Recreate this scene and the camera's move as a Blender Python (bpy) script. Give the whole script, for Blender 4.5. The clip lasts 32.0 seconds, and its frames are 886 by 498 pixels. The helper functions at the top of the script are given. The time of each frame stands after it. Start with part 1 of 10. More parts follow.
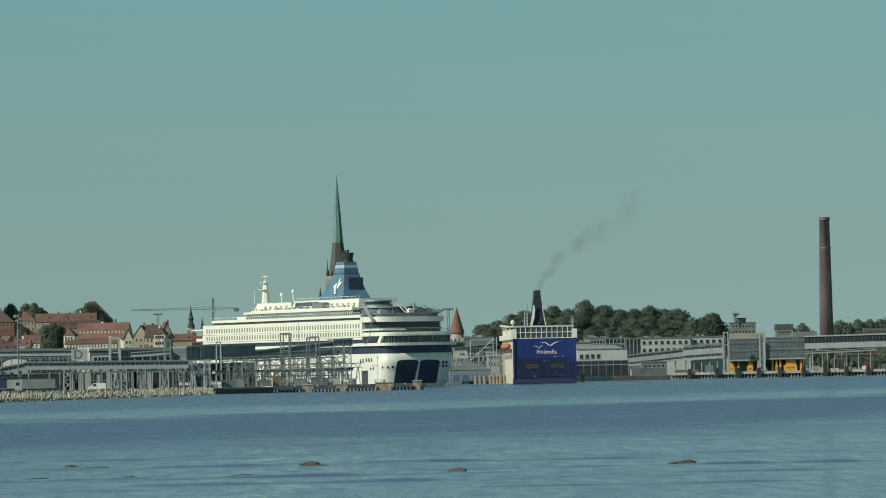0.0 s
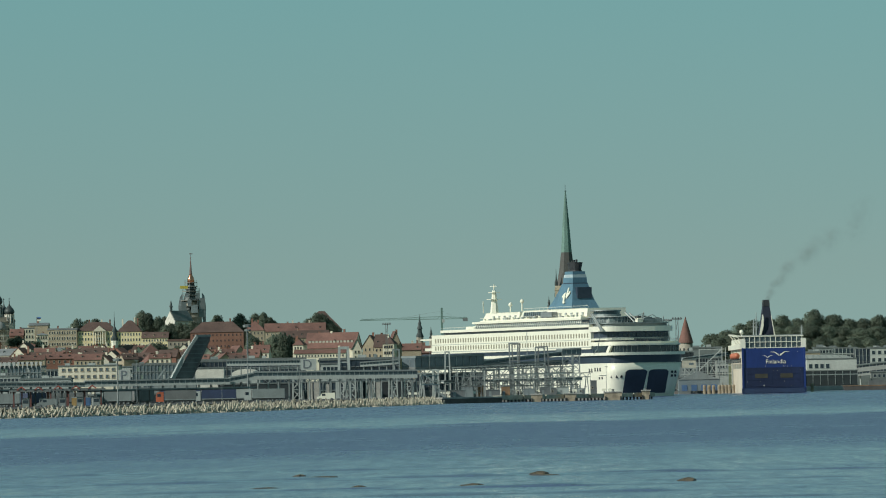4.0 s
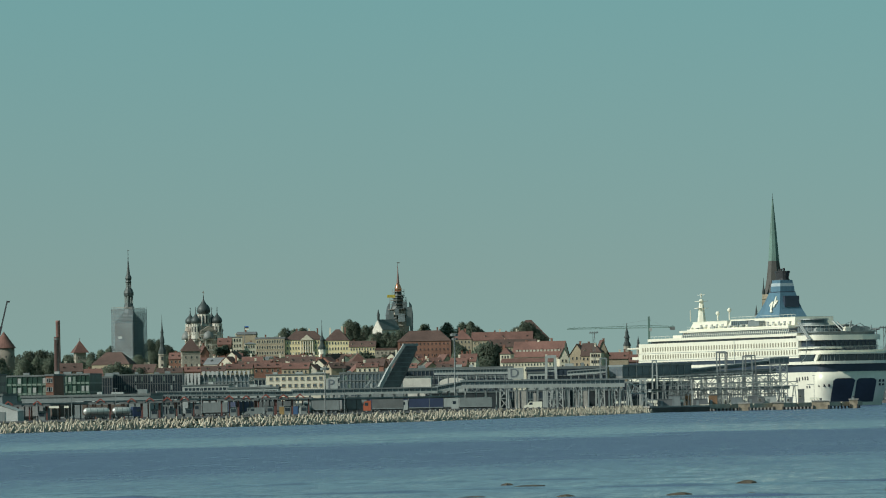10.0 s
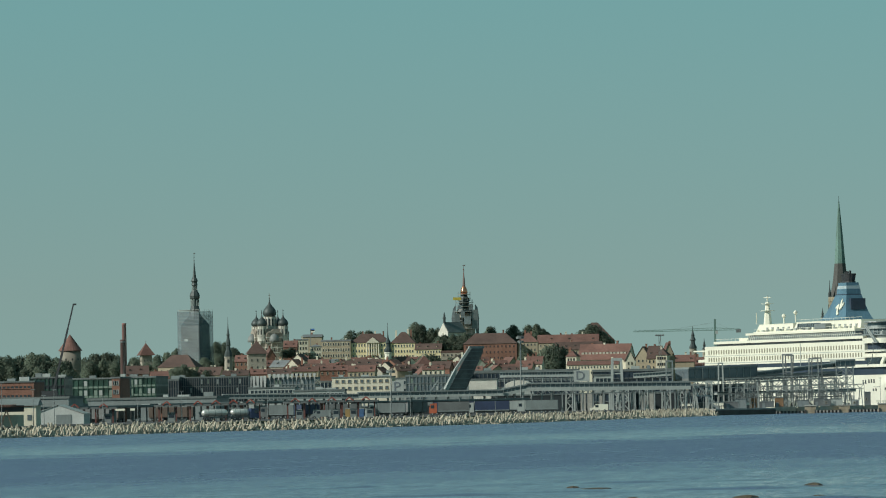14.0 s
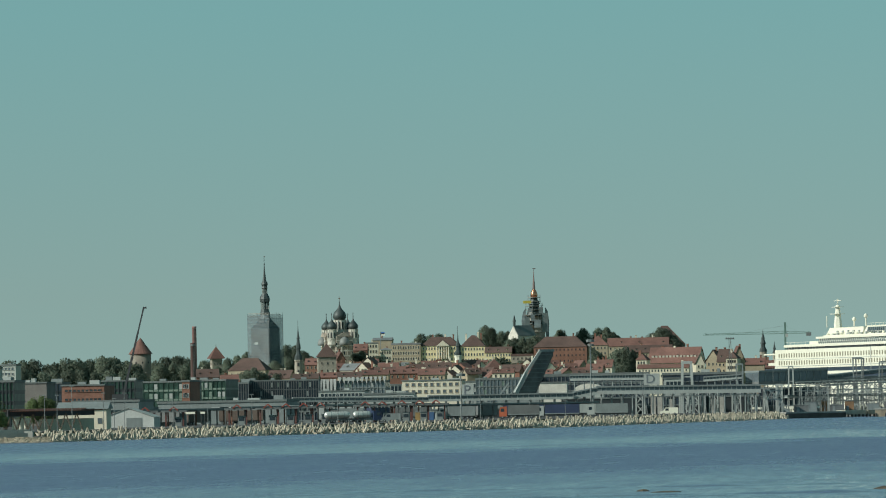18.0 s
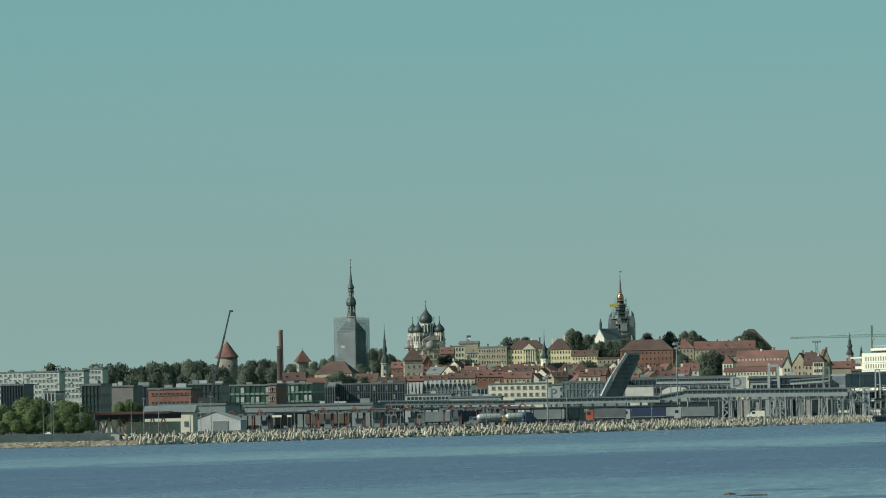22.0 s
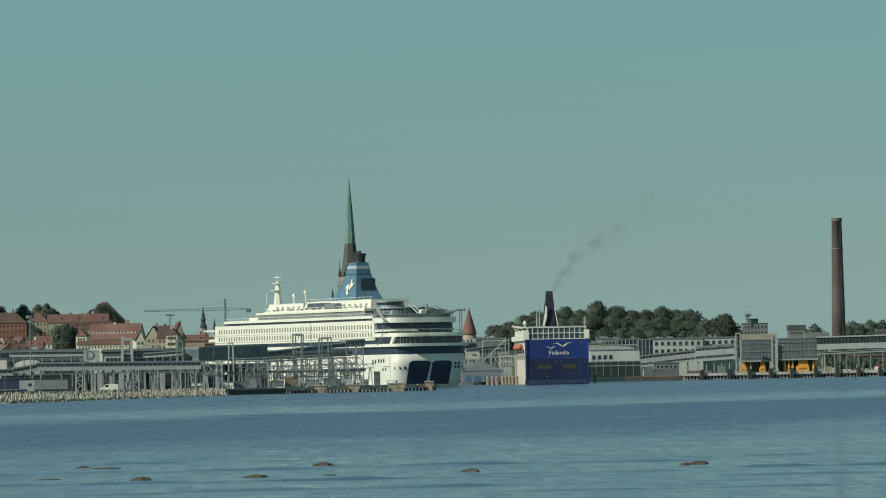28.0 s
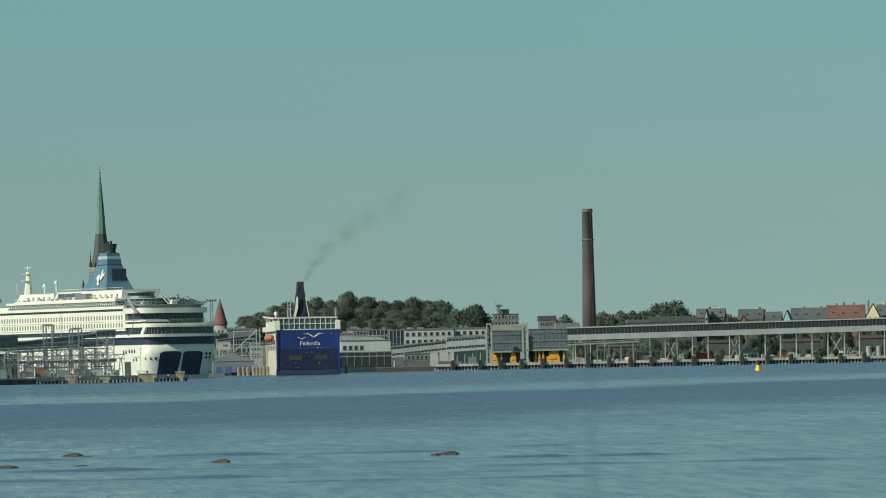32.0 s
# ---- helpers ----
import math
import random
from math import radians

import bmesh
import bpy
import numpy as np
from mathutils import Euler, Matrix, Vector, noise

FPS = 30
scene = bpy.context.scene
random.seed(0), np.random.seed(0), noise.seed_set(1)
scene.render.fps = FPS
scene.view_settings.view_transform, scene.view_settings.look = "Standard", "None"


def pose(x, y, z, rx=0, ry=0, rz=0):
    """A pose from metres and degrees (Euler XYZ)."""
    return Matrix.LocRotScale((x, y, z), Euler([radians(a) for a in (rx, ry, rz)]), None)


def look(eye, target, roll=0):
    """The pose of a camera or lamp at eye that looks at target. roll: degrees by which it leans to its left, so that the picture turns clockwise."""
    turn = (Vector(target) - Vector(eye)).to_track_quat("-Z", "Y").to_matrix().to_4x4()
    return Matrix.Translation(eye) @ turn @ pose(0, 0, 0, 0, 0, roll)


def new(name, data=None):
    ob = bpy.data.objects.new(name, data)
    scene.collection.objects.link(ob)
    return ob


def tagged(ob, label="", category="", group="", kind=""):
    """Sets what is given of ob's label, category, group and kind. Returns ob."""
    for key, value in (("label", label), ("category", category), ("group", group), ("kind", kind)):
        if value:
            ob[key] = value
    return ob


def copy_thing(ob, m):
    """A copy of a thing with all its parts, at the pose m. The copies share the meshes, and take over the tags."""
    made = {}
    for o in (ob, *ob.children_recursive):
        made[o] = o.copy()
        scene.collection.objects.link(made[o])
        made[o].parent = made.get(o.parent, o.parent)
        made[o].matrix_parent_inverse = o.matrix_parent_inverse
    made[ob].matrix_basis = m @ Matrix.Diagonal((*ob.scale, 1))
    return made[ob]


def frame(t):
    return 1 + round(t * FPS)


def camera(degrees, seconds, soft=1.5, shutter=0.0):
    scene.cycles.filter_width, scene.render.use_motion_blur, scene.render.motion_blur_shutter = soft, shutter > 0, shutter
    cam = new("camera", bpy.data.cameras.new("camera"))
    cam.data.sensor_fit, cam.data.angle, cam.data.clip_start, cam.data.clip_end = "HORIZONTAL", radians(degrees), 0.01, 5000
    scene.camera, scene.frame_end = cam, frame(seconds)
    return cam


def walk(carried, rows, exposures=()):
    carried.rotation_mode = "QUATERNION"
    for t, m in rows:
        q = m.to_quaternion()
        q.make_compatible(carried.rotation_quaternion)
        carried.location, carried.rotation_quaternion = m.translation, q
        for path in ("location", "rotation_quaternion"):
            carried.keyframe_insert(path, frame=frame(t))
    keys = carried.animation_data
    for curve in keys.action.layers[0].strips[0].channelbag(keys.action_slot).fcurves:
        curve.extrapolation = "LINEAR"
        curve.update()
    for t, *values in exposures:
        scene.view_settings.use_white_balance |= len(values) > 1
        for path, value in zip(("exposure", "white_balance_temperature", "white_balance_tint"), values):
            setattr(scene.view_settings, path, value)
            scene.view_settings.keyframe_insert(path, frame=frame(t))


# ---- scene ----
# ---- camera ----
cam = camera(8.88, 32.0, soft=1.05)
EYE = 6.0
LEAN = -1.1
# seconds, yaw and pitch in degrees: a long lens panned by hand from one spot on the shore
PAN = [
    (0.0, -1.0578, 1.2310),
    (0.5, -0.8187, 1.2451),
    (1.0, -0.5718, 1.2583),
    (1.5, -0.5242, 1.2602),
    (2.0, -0.4978, 1.2675),
    (2.5, -0.0794, 1.2874),
    (3.0, 0.3351, 1.3101),
    (3.5, 0.8203, 1.3446),
    (5.5, 1.9594, 1.4116),
    (6.0, 2.1615, 1.4253),
    (6.5, 2.4791, 1.4422),
    (7.0, 2.7162, 1.4640),
    (7.5, 3.0287, 1.4791),
    (8.0, 3.1348, 1.4888),
    (8.5, 3.2288, 1.4907),
    (9.0, 3.2769, 1.4921),
    (9.5, 3.2762, 1.4990),
    (10.0, 3.3136, 1.5001),
    (10.5, 3.4475, 1.5055),
    (11.0, 3.4662, 1.5047),
    (11.5, 3.4608, 1.5055),
    (12.0, 3.4655, 1.5066),
    (12.5, 3.4920, 1.5138),
    (13.0, 3.6164, 1.5165),
    (13.5, 3.8019, 1.5272),
    (14.0, 3.9750, 1.5389),
    (14.5, 4.0878, 1.5422),
    (16.5, 4.2868, 1.5618),
    (17.0, 4.3117, 1.5643),
    (17.5, 4.4233, 1.5674),
    (18.0, 4.6772, 1.5850),
    (18.5, 4.8677, 1.5981),
    (19.0, 5.1789, 1.6195),
    (19.5, 5.1535, 1.6110),
    (20.0, 5.1537, 1.6022),
    (20.5, 5.5348, 1.6359),
    (21.0, 5.5349, 1.6282),
    (21.5, 5.5435, 1.6364),
    (22.0, 5.5434, 1.6346),
    (22.5, 4.8021, 1.5968),
    (23.0, 4.1476, 1.5577),
    (23.5, 3.7835, 1.5338),
    (24.0, 3.3936, 1.5102),
    (24.5, 2.8546, 1.4747),
    (25.0, 2.2381, 1.4379),
    (25.5, 1.6651, 1.4022),
    (26.0, 1.0625, 1.3663),
    (26.5, 0.5487, 1.3357),
    (28.5, -1.2267, 1.2264),
    (29.0, -1.4421, 1.2181),
    (29.5, -1.9290, 1.1861),
    (30.0, -2.2411, 1.1687),
    (30.5, -2.5254, 1.1486),
    (31.0, -2.8128, 1.1343),
    (31.5, -3.1295, 1.1149),
    (32.0, -3.4323, 1.0989),
]
walk(cam, [(t, pose(0, 0, EYE, 90 + pitch, 0, yaw) @ pose(0, 0, 0, 0, 0, LEAN)) for t, yaw, pitch in PAN],
     exposures=[(t, 0.18 + v) for t, v in ((0.0, 0.0), (14.0, 0.0), (17.0, 0.06), (19.0, 0.14), (22.0, 0.16), (24.0, 0.03), (26.0, -0.05), (29.0, -0.05), (30.0, -0.06), (31.0, -0.03), (32.0, 0.05))])

# ---- world and sun ----
SUN_DIR = Vector((-0.87, -0.49, 0.60)).normalized()
world = bpy.data.worlds.new("clear_morning_sky")
scene.world = world
world.use_nodes = True
wt = world.node_tree
wt.nodes.clear()
sky = wt.nodes.new("ShaderNodeTexSky")
sky.sky_type = "NISHITA"
sky.sun_disc = False
sky.sun_elevation = math.asin(SUN_DIR.z)
sky.sun_rotation = math.atan2(SUN_DIR.x, SUN_DIR.y)
sky.altitude = 0
sky.air_density, sky.dust_density, sky.ozone_density = 1.0, 0.1, 3.0
tint = wt.nodes.new("ShaderNodeMix")
tint.data_type, tint.blend_type = "RGBA", "MULTIPLY"
tint.inputs[0].default_value = 1.0
# a little greyer haze low down, clearer blue above
low_haze = wt.nodes.new("ShaderNodeMix")
low_haze.data_type = "RGBA"
low_haze.inputs[6].default_value = (1.18, 1.03, 0.545, 1)
low_haze.inputs[7].default_value = (1.00, 1.17, 0.650, 1)
bgd = wt.nodes.new("ShaderNodeBackground")
bgd.inputs["Strength"].default_value = 0.150
wout = wt.nodes.new("ShaderNodeOutputWorld")
# the clear band just over the haze: look a few degrees higher into the sky model
coord = wt.nodes.new("ShaderNodeTexCoord")
raise_up = wt.nodes.new("ShaderNodeVectorMath")
raise_up.operation = "ADD"
raise_up.inputs[1].default_value = (0, 0, 0.36)
wt.links.new(coord.outputs["Generated"], raise_up.inputs[0])
wt.links.new(raise_up.outputs[0], sky.inputs["Vector"])
height = wt.nodes.new("ShaderNodeSeparateXYZ")
rise = wt.nodes.new("ShaderNodeMapRange")
rise.inputs[1].default_value, rise.inputs[2].default_value = 0.02, 0.07
wt.links.new(coord.outputs["Generated"], height.inputs[0])
wt.links.new(height.outputs["Z"], rise.inputs[0])
wt.links.new(rise.outputs[0], low_haze.inputs[0])
wt.links.new(low_haze.outputs[2], tint.inputs[7])
wt.links.new(sky.outputs[0], tint.inputs[6])
wt.links.new(tint.outputs[2], bgd.inputs["Color"])
wt.links.new(bgd.outputs[0], wout.inputs["Surface"])

sun_data = bpy.data.lights.new("sun", "SUN")
sun_data.energy, sun_data.angle, sun_data.color = 3.55, radians(0.5), (1.0, 0.985, 0.885)
sun = new("sun", sun_data)
sun.matrix_world = look(SUN_DIR * 100, (0, 0, 0))


# ---- materials ----
MATS = {}


def mat(name, col, rough=0.7, metal=0.0, var=0.15, scale=0.25, grain=0.10, bump=0.0, rand=0.0, island=0.0, streak=1.0, thin=0.0):
    """A worn surface: broad stains and fine grain over one base colour; scale in cycles per metre."""
    if name in MATS:
        return MATS[name]
    m = bpy.data.materials.new(name)
    m.use_nodes = True
    nt = m.node_tree
    bs = nt.nodes["Principled BSDF"]
    bs.inputs["Roughness"].default_value, bs.inputs["Metallic"].default_value = rough, metal
    tc = nt.nodes.new("ShaderNodeTexCoord")
    mp = nt.nodes.new("ShaderNodeMapping")
    mp.inputs["Scale"].default_value = (1, 1, 1 / streak)
    nt.links.new(tc.outputs["Object"], mp.inputs[0])
    value = None
    for sc, amount in ((scale, var), (scale * 9, grain)):
        nz = nt.nodes.new("ShaderNodeTexNoise")
        nz.inputs["Scale"].default_value, nz.inputs["Detail"].default_value = sc, 4
        nt.links.new(mp.outputs[0], nz.inputs["Vector"])
        mr = nt.nodes.new("ShaderNodeMapRange")
        mr.inputs[1].default_value, mr.inputs[2].default_value = 0.3, 0.7
        mr.inputs[3].default_value, mr.inputs[4].default_value = 1 - amount, 1 + amount
        nt.links.new(nz.outputs["Fac"], mr.inputs[0])
        value = _times(nt, value, mr.outputs[0])
    for amount, kind, out in ((rand, "ShaderNodeObjectInfo", "Random"), (island, "ShaderNodeNewGeometry", "Random Per Island")):
        if amount:
            nd = nt.nodes.new(kind)
            mr = nt.nodes.new("ShaderNodeMapRange")
            mr.inputs[3].default_value, mr.inputs[4].default_value = 1 - amount, 1 + amount
            nt.links.new(nd.outputs[out], mr.inputs[0])
            value = _times(nt, value, mr.outputs[0])
    vm = nt.nodes.new("ShaderNodeVectorMath")
    vm.operation = "SCALE"
    vm.inputs[0].default_value = col
    nt.links.new(value, vm.inputs["Scale"])
    nt.links.new(vm.outputs[0], bs.inputs["Base Color"])
    if bump:
        bp = nt.nodes.new("ShaderNodeBump")
        bp.inputs["Strength"].default_value, bp.inputs["Distance"].default_value = bump, 0.3
        nt.links.new(nz.outputs["Fac"], bp.inputs["Height"])
        nt.links.new(bp.outputs[0], bs.inputs["Normal"])
    if thin:
        # light that passes through leaves
        tr = nt.nodes.new("ShaderNodeBsdfTranslucent")
        mx = nt.nodes.new("ShaderNodeMixShader")
        mx.inputs[0].default_value = thin
        nt.links.new(vm.outputs[0], tr.inputs["Color"])
        nt.links.new(bs.outputs[0], mx.inputs[1])
        nt.links.new(tr.outputs[0], mx.inputs[2])
        nt.links.new(mx.outputs[0], nt.nodes["Material Output"].inputs["Surface"])
    MATS[name] = m
    return m


def _times(nt, a, b):
    if a is None:
        return b
    nd = nt.nodes.new("ShaderNodeMath")
    nd.operation = "MULTIPLY"
    nt.links.new(a, nd.inputs[0])
    nt.links.new(b, nd.inputs[1])
    return nd.outputs[0]


def glass(name, col, rough=0.12):
    m = mat(name, col, rough, 0.0, 0.25, 0.2, 0.1)
    m.node_tree.nodes["Principled BSDF"].inputs["Specular IOR Level"].default_value = 0.8
    return m


M_WHITE = mat("ship_white_paint", (0.74, 0.72, 0.60), 0.35, var=0.05, scale=0.08, grain=0.04, streak=6)
M_SHIPBLUE = mat("navy_ship_paint", (0.028, 0.040, 0.062), 0.4, var=0.2, scale=0.1)
M_FUNNEL = mat("slate_blue_funnel_paint", (0.085, 0.165, 0.225), 0.45, var=0.12, scale=0.15, streak=4)
M_BLUE = mat("royal_blue_hull_paint", (0.014, 0.033, 0.15), 0.4, var=0.18, scale=0.12, streak=5)
M_DKBLUE = mat("deep_blue_door_paint", (0.010, 0.017, 0.055), 0.5, var=0.25, scale=0.15, streak=4)
M_BLACK = mat("sooty_black_paint", (0.026, 0.029, 0.033), 0.6, var=0.3)
M_GLASS = glass("dark_window_glass", (0.02, 0.03, 0.04))
M_GLASSGREEN = mat("green_tinted_glass", (0.030, 0.064, 0.050), 0.4, var=0.5, scale=0.3, grain=0.3)
M_GLASSBLUE = mat("blue_black_curtain_glass", (0.032, 0.045, 0.060), 0.4, var=0.4, scale=0.25, grain=0.25)
M_GREYGLASS = glass("smoky_grey_glass", (0.10, 0.125, 0.14), 0.25)
M_STEEL = mat("galvanised_steel", (0.225, 0.252, 0.252), 0.5, 0.3, var=0.2, scale=0.4)
M_DARKSTEEL = mat("dark_painted_steel", (0.135, 0.145, 0.145), 0.55, 0.2, var=0.25, scale=0.3)
M_PALE = mat("pale_grey_cladding", (0.325, 0.352, 0.338), 0.55, var=0.10, scale=0.15, streak=3)
M_GREY = mat("mid_grey_cladding", (0.172, 0.198, 0.198), 0.6, var=0.14, scale=0.15, streak=3)
M_DARKROOF = mat("dark_roof_felt", (0.122, 0.142, 0.140), 0.8, var=0.25, scale=0.12)
M_CONC = mat("weathered_concrete", (0.33, 0.32, 0.29), 0.85, var=0.22, scale=0.2, grain=0.15, bump=0.3, rand=0.1)
M_DKCONC = mat("dark_concrete", (0.07, 0.065, 0.06), 0.8, var=0.3, scale=0.3, grain=0.2)
M_TETRA = mat("sunbleached_concrete", (0.36, 0.325, 0.255), 0.9, var=0.25, scale=0.5, grain=0.15, rand=0.25, island=0.25)
M_RUST = mat("rusty_sheet_piling", (0.22, 0.13, 0.07), 0.85, var=0.35, scale=0.3, grain=0.2)
M_ORANGE = mat("orange_yellow_paint", (0.75, 0.36, 0.05), 0.5, var=0.15, scale=0.3)
M_RED = mat("signal_red_paint", (0.25, 0.055, 0.038), 0.5, var=0.15, scale=0.3)
M_ROOFRED = mat("red_clay_roof_tiles", (0.146, 0.074, 0.060), 0.85, var=0.25, scale=0.12, grain=0.15, rand=0.22)
M_ROOFBROWN = mat("brown_weathered_roof_tiles", (0.090, 0.056, 0.047), 0.85, var=0.25, scale=0.12, grain=0.15, rand=0.2)
M_ROOFGREY = mat("grey_sheet_metal_roof", (0.16, 0.17, 0.175), 0.6, var=0.2, scale=0.1, rand=0.15)
M_BRICK = mat("red_brown_brick", (0.21, 0.105, 0.075), 0.9, var=0.2, scale=0.15, grain=0.15, rand=0.08)
M_YELLOW = mat("ochre_yellow_plaster", (0.70, 0.60, 0.36), 0.85, var=0.10, scale=0.12, grain=0.07, rand=0.06)
M_CREAM = mat("cream_plaster", (0.58, 0.54, 0.43), 0.85, var=0.10, scale=0.12, grain=0.07, rand=0.08)
M_TAN = mat("greyish_tan_plaster", (0.33, 0.28, 0.20), 0.85, var=0.15, scale=0.12, grain=0.1, rand=0.1)
M_LIME = mat("grey_limestone_masonry", (0.29, 0.265, 0.22), 0.9, var=0.2, scale=0.15, grain=0.15)
M_COPPER = mat("green_copper_sheet", (0.105, 0.185, 0.16), 0.6, var=0.3, scale=0.1, grain=0.15, streak=4)
M_DKCOPPER = mat("blackened_copper_sheet", (0.050, 0.066, 0.066), 0.55, 0.2, var=0.3, scale=0.15, streak=3)
M_GOLD = mat("new_bright_copper", (0.62, 0.27, 0.16), 0.25, 1.0, var=0.15, scale=0.3)
M_NET = mat("grey_scaffold_netting", (0.23, 0.265, 0.275), 0.8, var=0.3, scale=0.15, grain=0.25, streak=0.4)
M_BARK = mat("grey_brown_bark", (0.09, 0.07, 0.05), 0.9, var=0.25, scale=1.0, bump=0.4)
M_LEAF = mat("summer_foliage", (0.185, 0.228, 0.172), 0.9, var=0.12, scale=1.5, grain=0.06, rand=0.22, island=0.03, thin=0.62)
M_LEAFNEAR = mat("fresh_green_foliage", (0.16, 0.225, 0.098), 0.85, var=0.2, scale=2.0, grain=0.12, rand=0.2, island=0.12, thin=0.5)
M_GROUND = mat("grassy_town_ground", (0.09, 0.10, 0.05), 0.95, var=0.35, scale=0.02, grain=0.3)
M_ASPHALT = mat("harbour_asphalt", (0.06, 0.06, 0.06), 0.9, var=0.25, scale=0.05, grain=0.2)
M_ROCK = mat("wet_shore_rock", (0.085, 0.066, 0.042), 0.55, var=0.35, scale=1.2, grain=0.3, bump=0.7)
M_RIPRAP = mat("loose_limestone_boulders", (0.34, 0.30, 0.23), 0.9, var=0.2, scale=0.5, grain=0.2, island=0.4)
M_BUOY = mat("yellow_buoy_paint", (0.75, 0.50, 0.02), 0.4, var=0.1)
M_BIRD = mat("dark_brown_plumage", (0.045, 0.038, 0.032), 0.8, var=0.2, scale=5)
M_DULLCREAM = mat("weathered_cream_render", (0.34, 0.325, 0.27), 0.85, var=0.15, scale=0.12, grain=0.1, rand=0.12)
M_SLATE = mat("dark_slate_roof", (0.085, 0.092, 0.092), 0.75, var=0.25, scale=0.12, grain=0.15, rand=0.2)
M_LOUVRE = mat("dark_glazing_and_shade", (0.022, 0.028, 0.032), 0.5, var=0.2, scale=0.3)
M_TEAL = mat("pale_teal_plaster", (0.30, 0.46, 0.44), 0.85, var=0.1)
M_NAVY = mat("navy_tarpaulin", (0.02, 0.035, 0.08), 0.6, var=0.2)
M_TANK = mat("polished_tank_steel", (0.62, 0.62, 0.58), 0.3, 0.5, var=0.1, scale=0.3)
M_SIGN = mat("grey_letter_paint", (0.13, 0.15, 0.17), 0.6, var=0.1)
M_DULLWHITE = mat("dusty_white_limewash", (0.55, 0.53, 0.47), 0.85, var=0.15, scale=0.3, grain=0.1)
M_DUSK = mat("dark_grey_render", (0.075, 0.083, 0.078), 0.85, var=0.2, scale=0.15)
M_POST_PALE = mat("weathered_scaffold_boards", (0.33, 0.33, 0.30), 0.8, var=0.2, scale=0.6)
M_GREEN_PALE = mat("pale_green_metal_panel", (0.15, 0.205, 0.17), 0.5, var=0.15, scale=0.2)


def water_material():
    m = bpy.data.materials.new("rippled_sea_water")
    m.use_nodes = True
    nt = m.node_tree
    bs = nt.nodes["Principled BSDF"]
    bs.inputs["Base Color"].default_value = (0.076, 0.111, 0.200, 1)
    bs.inputs["IOR"].default_value = 1.33
    bs.inputs["Specular IOR Level"].default_value = 0.42
    tc = nt.nodes.new("ShaderNodeTexCoord")

    def noise_at(sx, sy, scale, detail=4):
        mp = nt.nodes.new("ShaderNodeMapping")
        mp.inputs["Scale"].default_value = (sx, sy, 1)
        nt.links.new(tc.outputs["Object"], mp.inputs[0])
        nz = nt.nodes.new("ShaderNodeTexNoise")
        nz.inputs["Scale"].default_value, nz.inputs["Detail"].default_value = scale, detail
        nt.links.new(mp.outputs[0], nz.inputs["Vector"])
        return nz.outputs["Fac"]

    def math_node(op, x, y):
        nd = nt.nodes.new("ShaderNodeMath")
        nd.operation = op
        for i, q in enumerate((x, y)):
            if isinstance(q, (int, float)):
                nd.inputs[i].default_value = q
            else:
                nt.links.new(q, nd.inputs[i])
        return nd.outputs[0]

    # slicks and wind lanes: long bands lying aslant across the bay, with streaky edges
    xyz = nt.nodes.new("ShaderNodeSeparateXYZ")
    nt.links.new(tc.outputs["Object"], xyz.inputs[0])
    lane = math_node("ADD", xyz.outputs["Y"], math_node("MULTIPLY", xyz.outputs["X"], -1.8))
    lane = math_node("ADD", lane, math_node("MULTIPLY", math_node("SUBTRACT", noise_at(0.006, 0.0025, 1.0, 2), 0.5), 260.0))
    lane = math_node("ADD", lane, math_node("MULTIPLY", math_node("SUBTRACT", noise_at(0.05, 0.022, 1.0, 3), 0.5), 170.0))
    share = nt.nodes.new("ShaderNodeMapRange")
    share.inputs[1].default_value, share.inputs[2].default_value = 200.0, 2200.0
    nt.links.new(lane, share.inputs[0])
    calm = nt.nodes.new("ShaderNodeValToRGB")
    stops = [(250, 0.88), (400, 0.84), (500, 0.62), (590, 0.16), (840, 0.10), (935, 0.88), (1060, 0.80), (1200, 0.42), (1700, 0.34), (2150, 0.45)]
    while len(calm.color_ramp.elements) < len(stops):
        calm.color_ramp.elements.new(0.5)
    for el, (d, v) in zip(calm.color_ramp.elements, stops):
        el.position, el.color = (d - 200) / 2000, (v, v, v, 1)
    nt.links.new(share.outputs[0], calm.inputs[0])
    band = calm.outputs[0]
    # cat's paws and small ripples that break the bands into short streaks
    for sx, sy, amount in ((0.05, 0.012, 0.30), (0.22, 0.03, 0.45), (0.8, 0.08, 0.70), (2.4, 0.28, 0.55)):
        band = math_node("ADD", band, math_node("MULTIPLY", math_node("SUBTRACT", noise_at(sx, sy, 1.0, 2), 0.5), amount))
    ramp = nt.nodes.new("ShaderNodeMapRange")
    ramp.inputs[3].default_value, ramp.inputs[4].default_value = 0.34, 0.12
    nt.links.new(band, ramp.inputs[0])
    nt.links.new(ramp.outputs[0], bs.inputs["Roughness"])
    ripple = nt.nodes.new("ShaderNodeMath")
    ripple.operation = "MULTIPLY_ADD"
    nt.links.new(noise_at(0.8, 0.9, 1.0, 5), ripple.inputs[0])
    ripple.inputs[1].default_value = 0.6
    swell_h = math_node("MULTIPLY", noise_at(0.05, 0.16, 1.0, 3), 1.6)
    nt.links.new(swell_h, ripple.inputs[2])
    bp = nt.nodes.new("ShaderNodeBump")
    bp.inputs["Distance"].default_value = 1.0
    st = nt.nodes.new("ShaderNodeMapRange")
    st.inputs[3].default_value, st.inputs[4].default_value = 1.10, 0.03
    nt.links.new(band, st.inputs[0])
    nt.links.new(st.outputs[0], bp.inputs["Strength"])
    nt.links.new(ripple.outputs[0], bp.inputs["Height"])
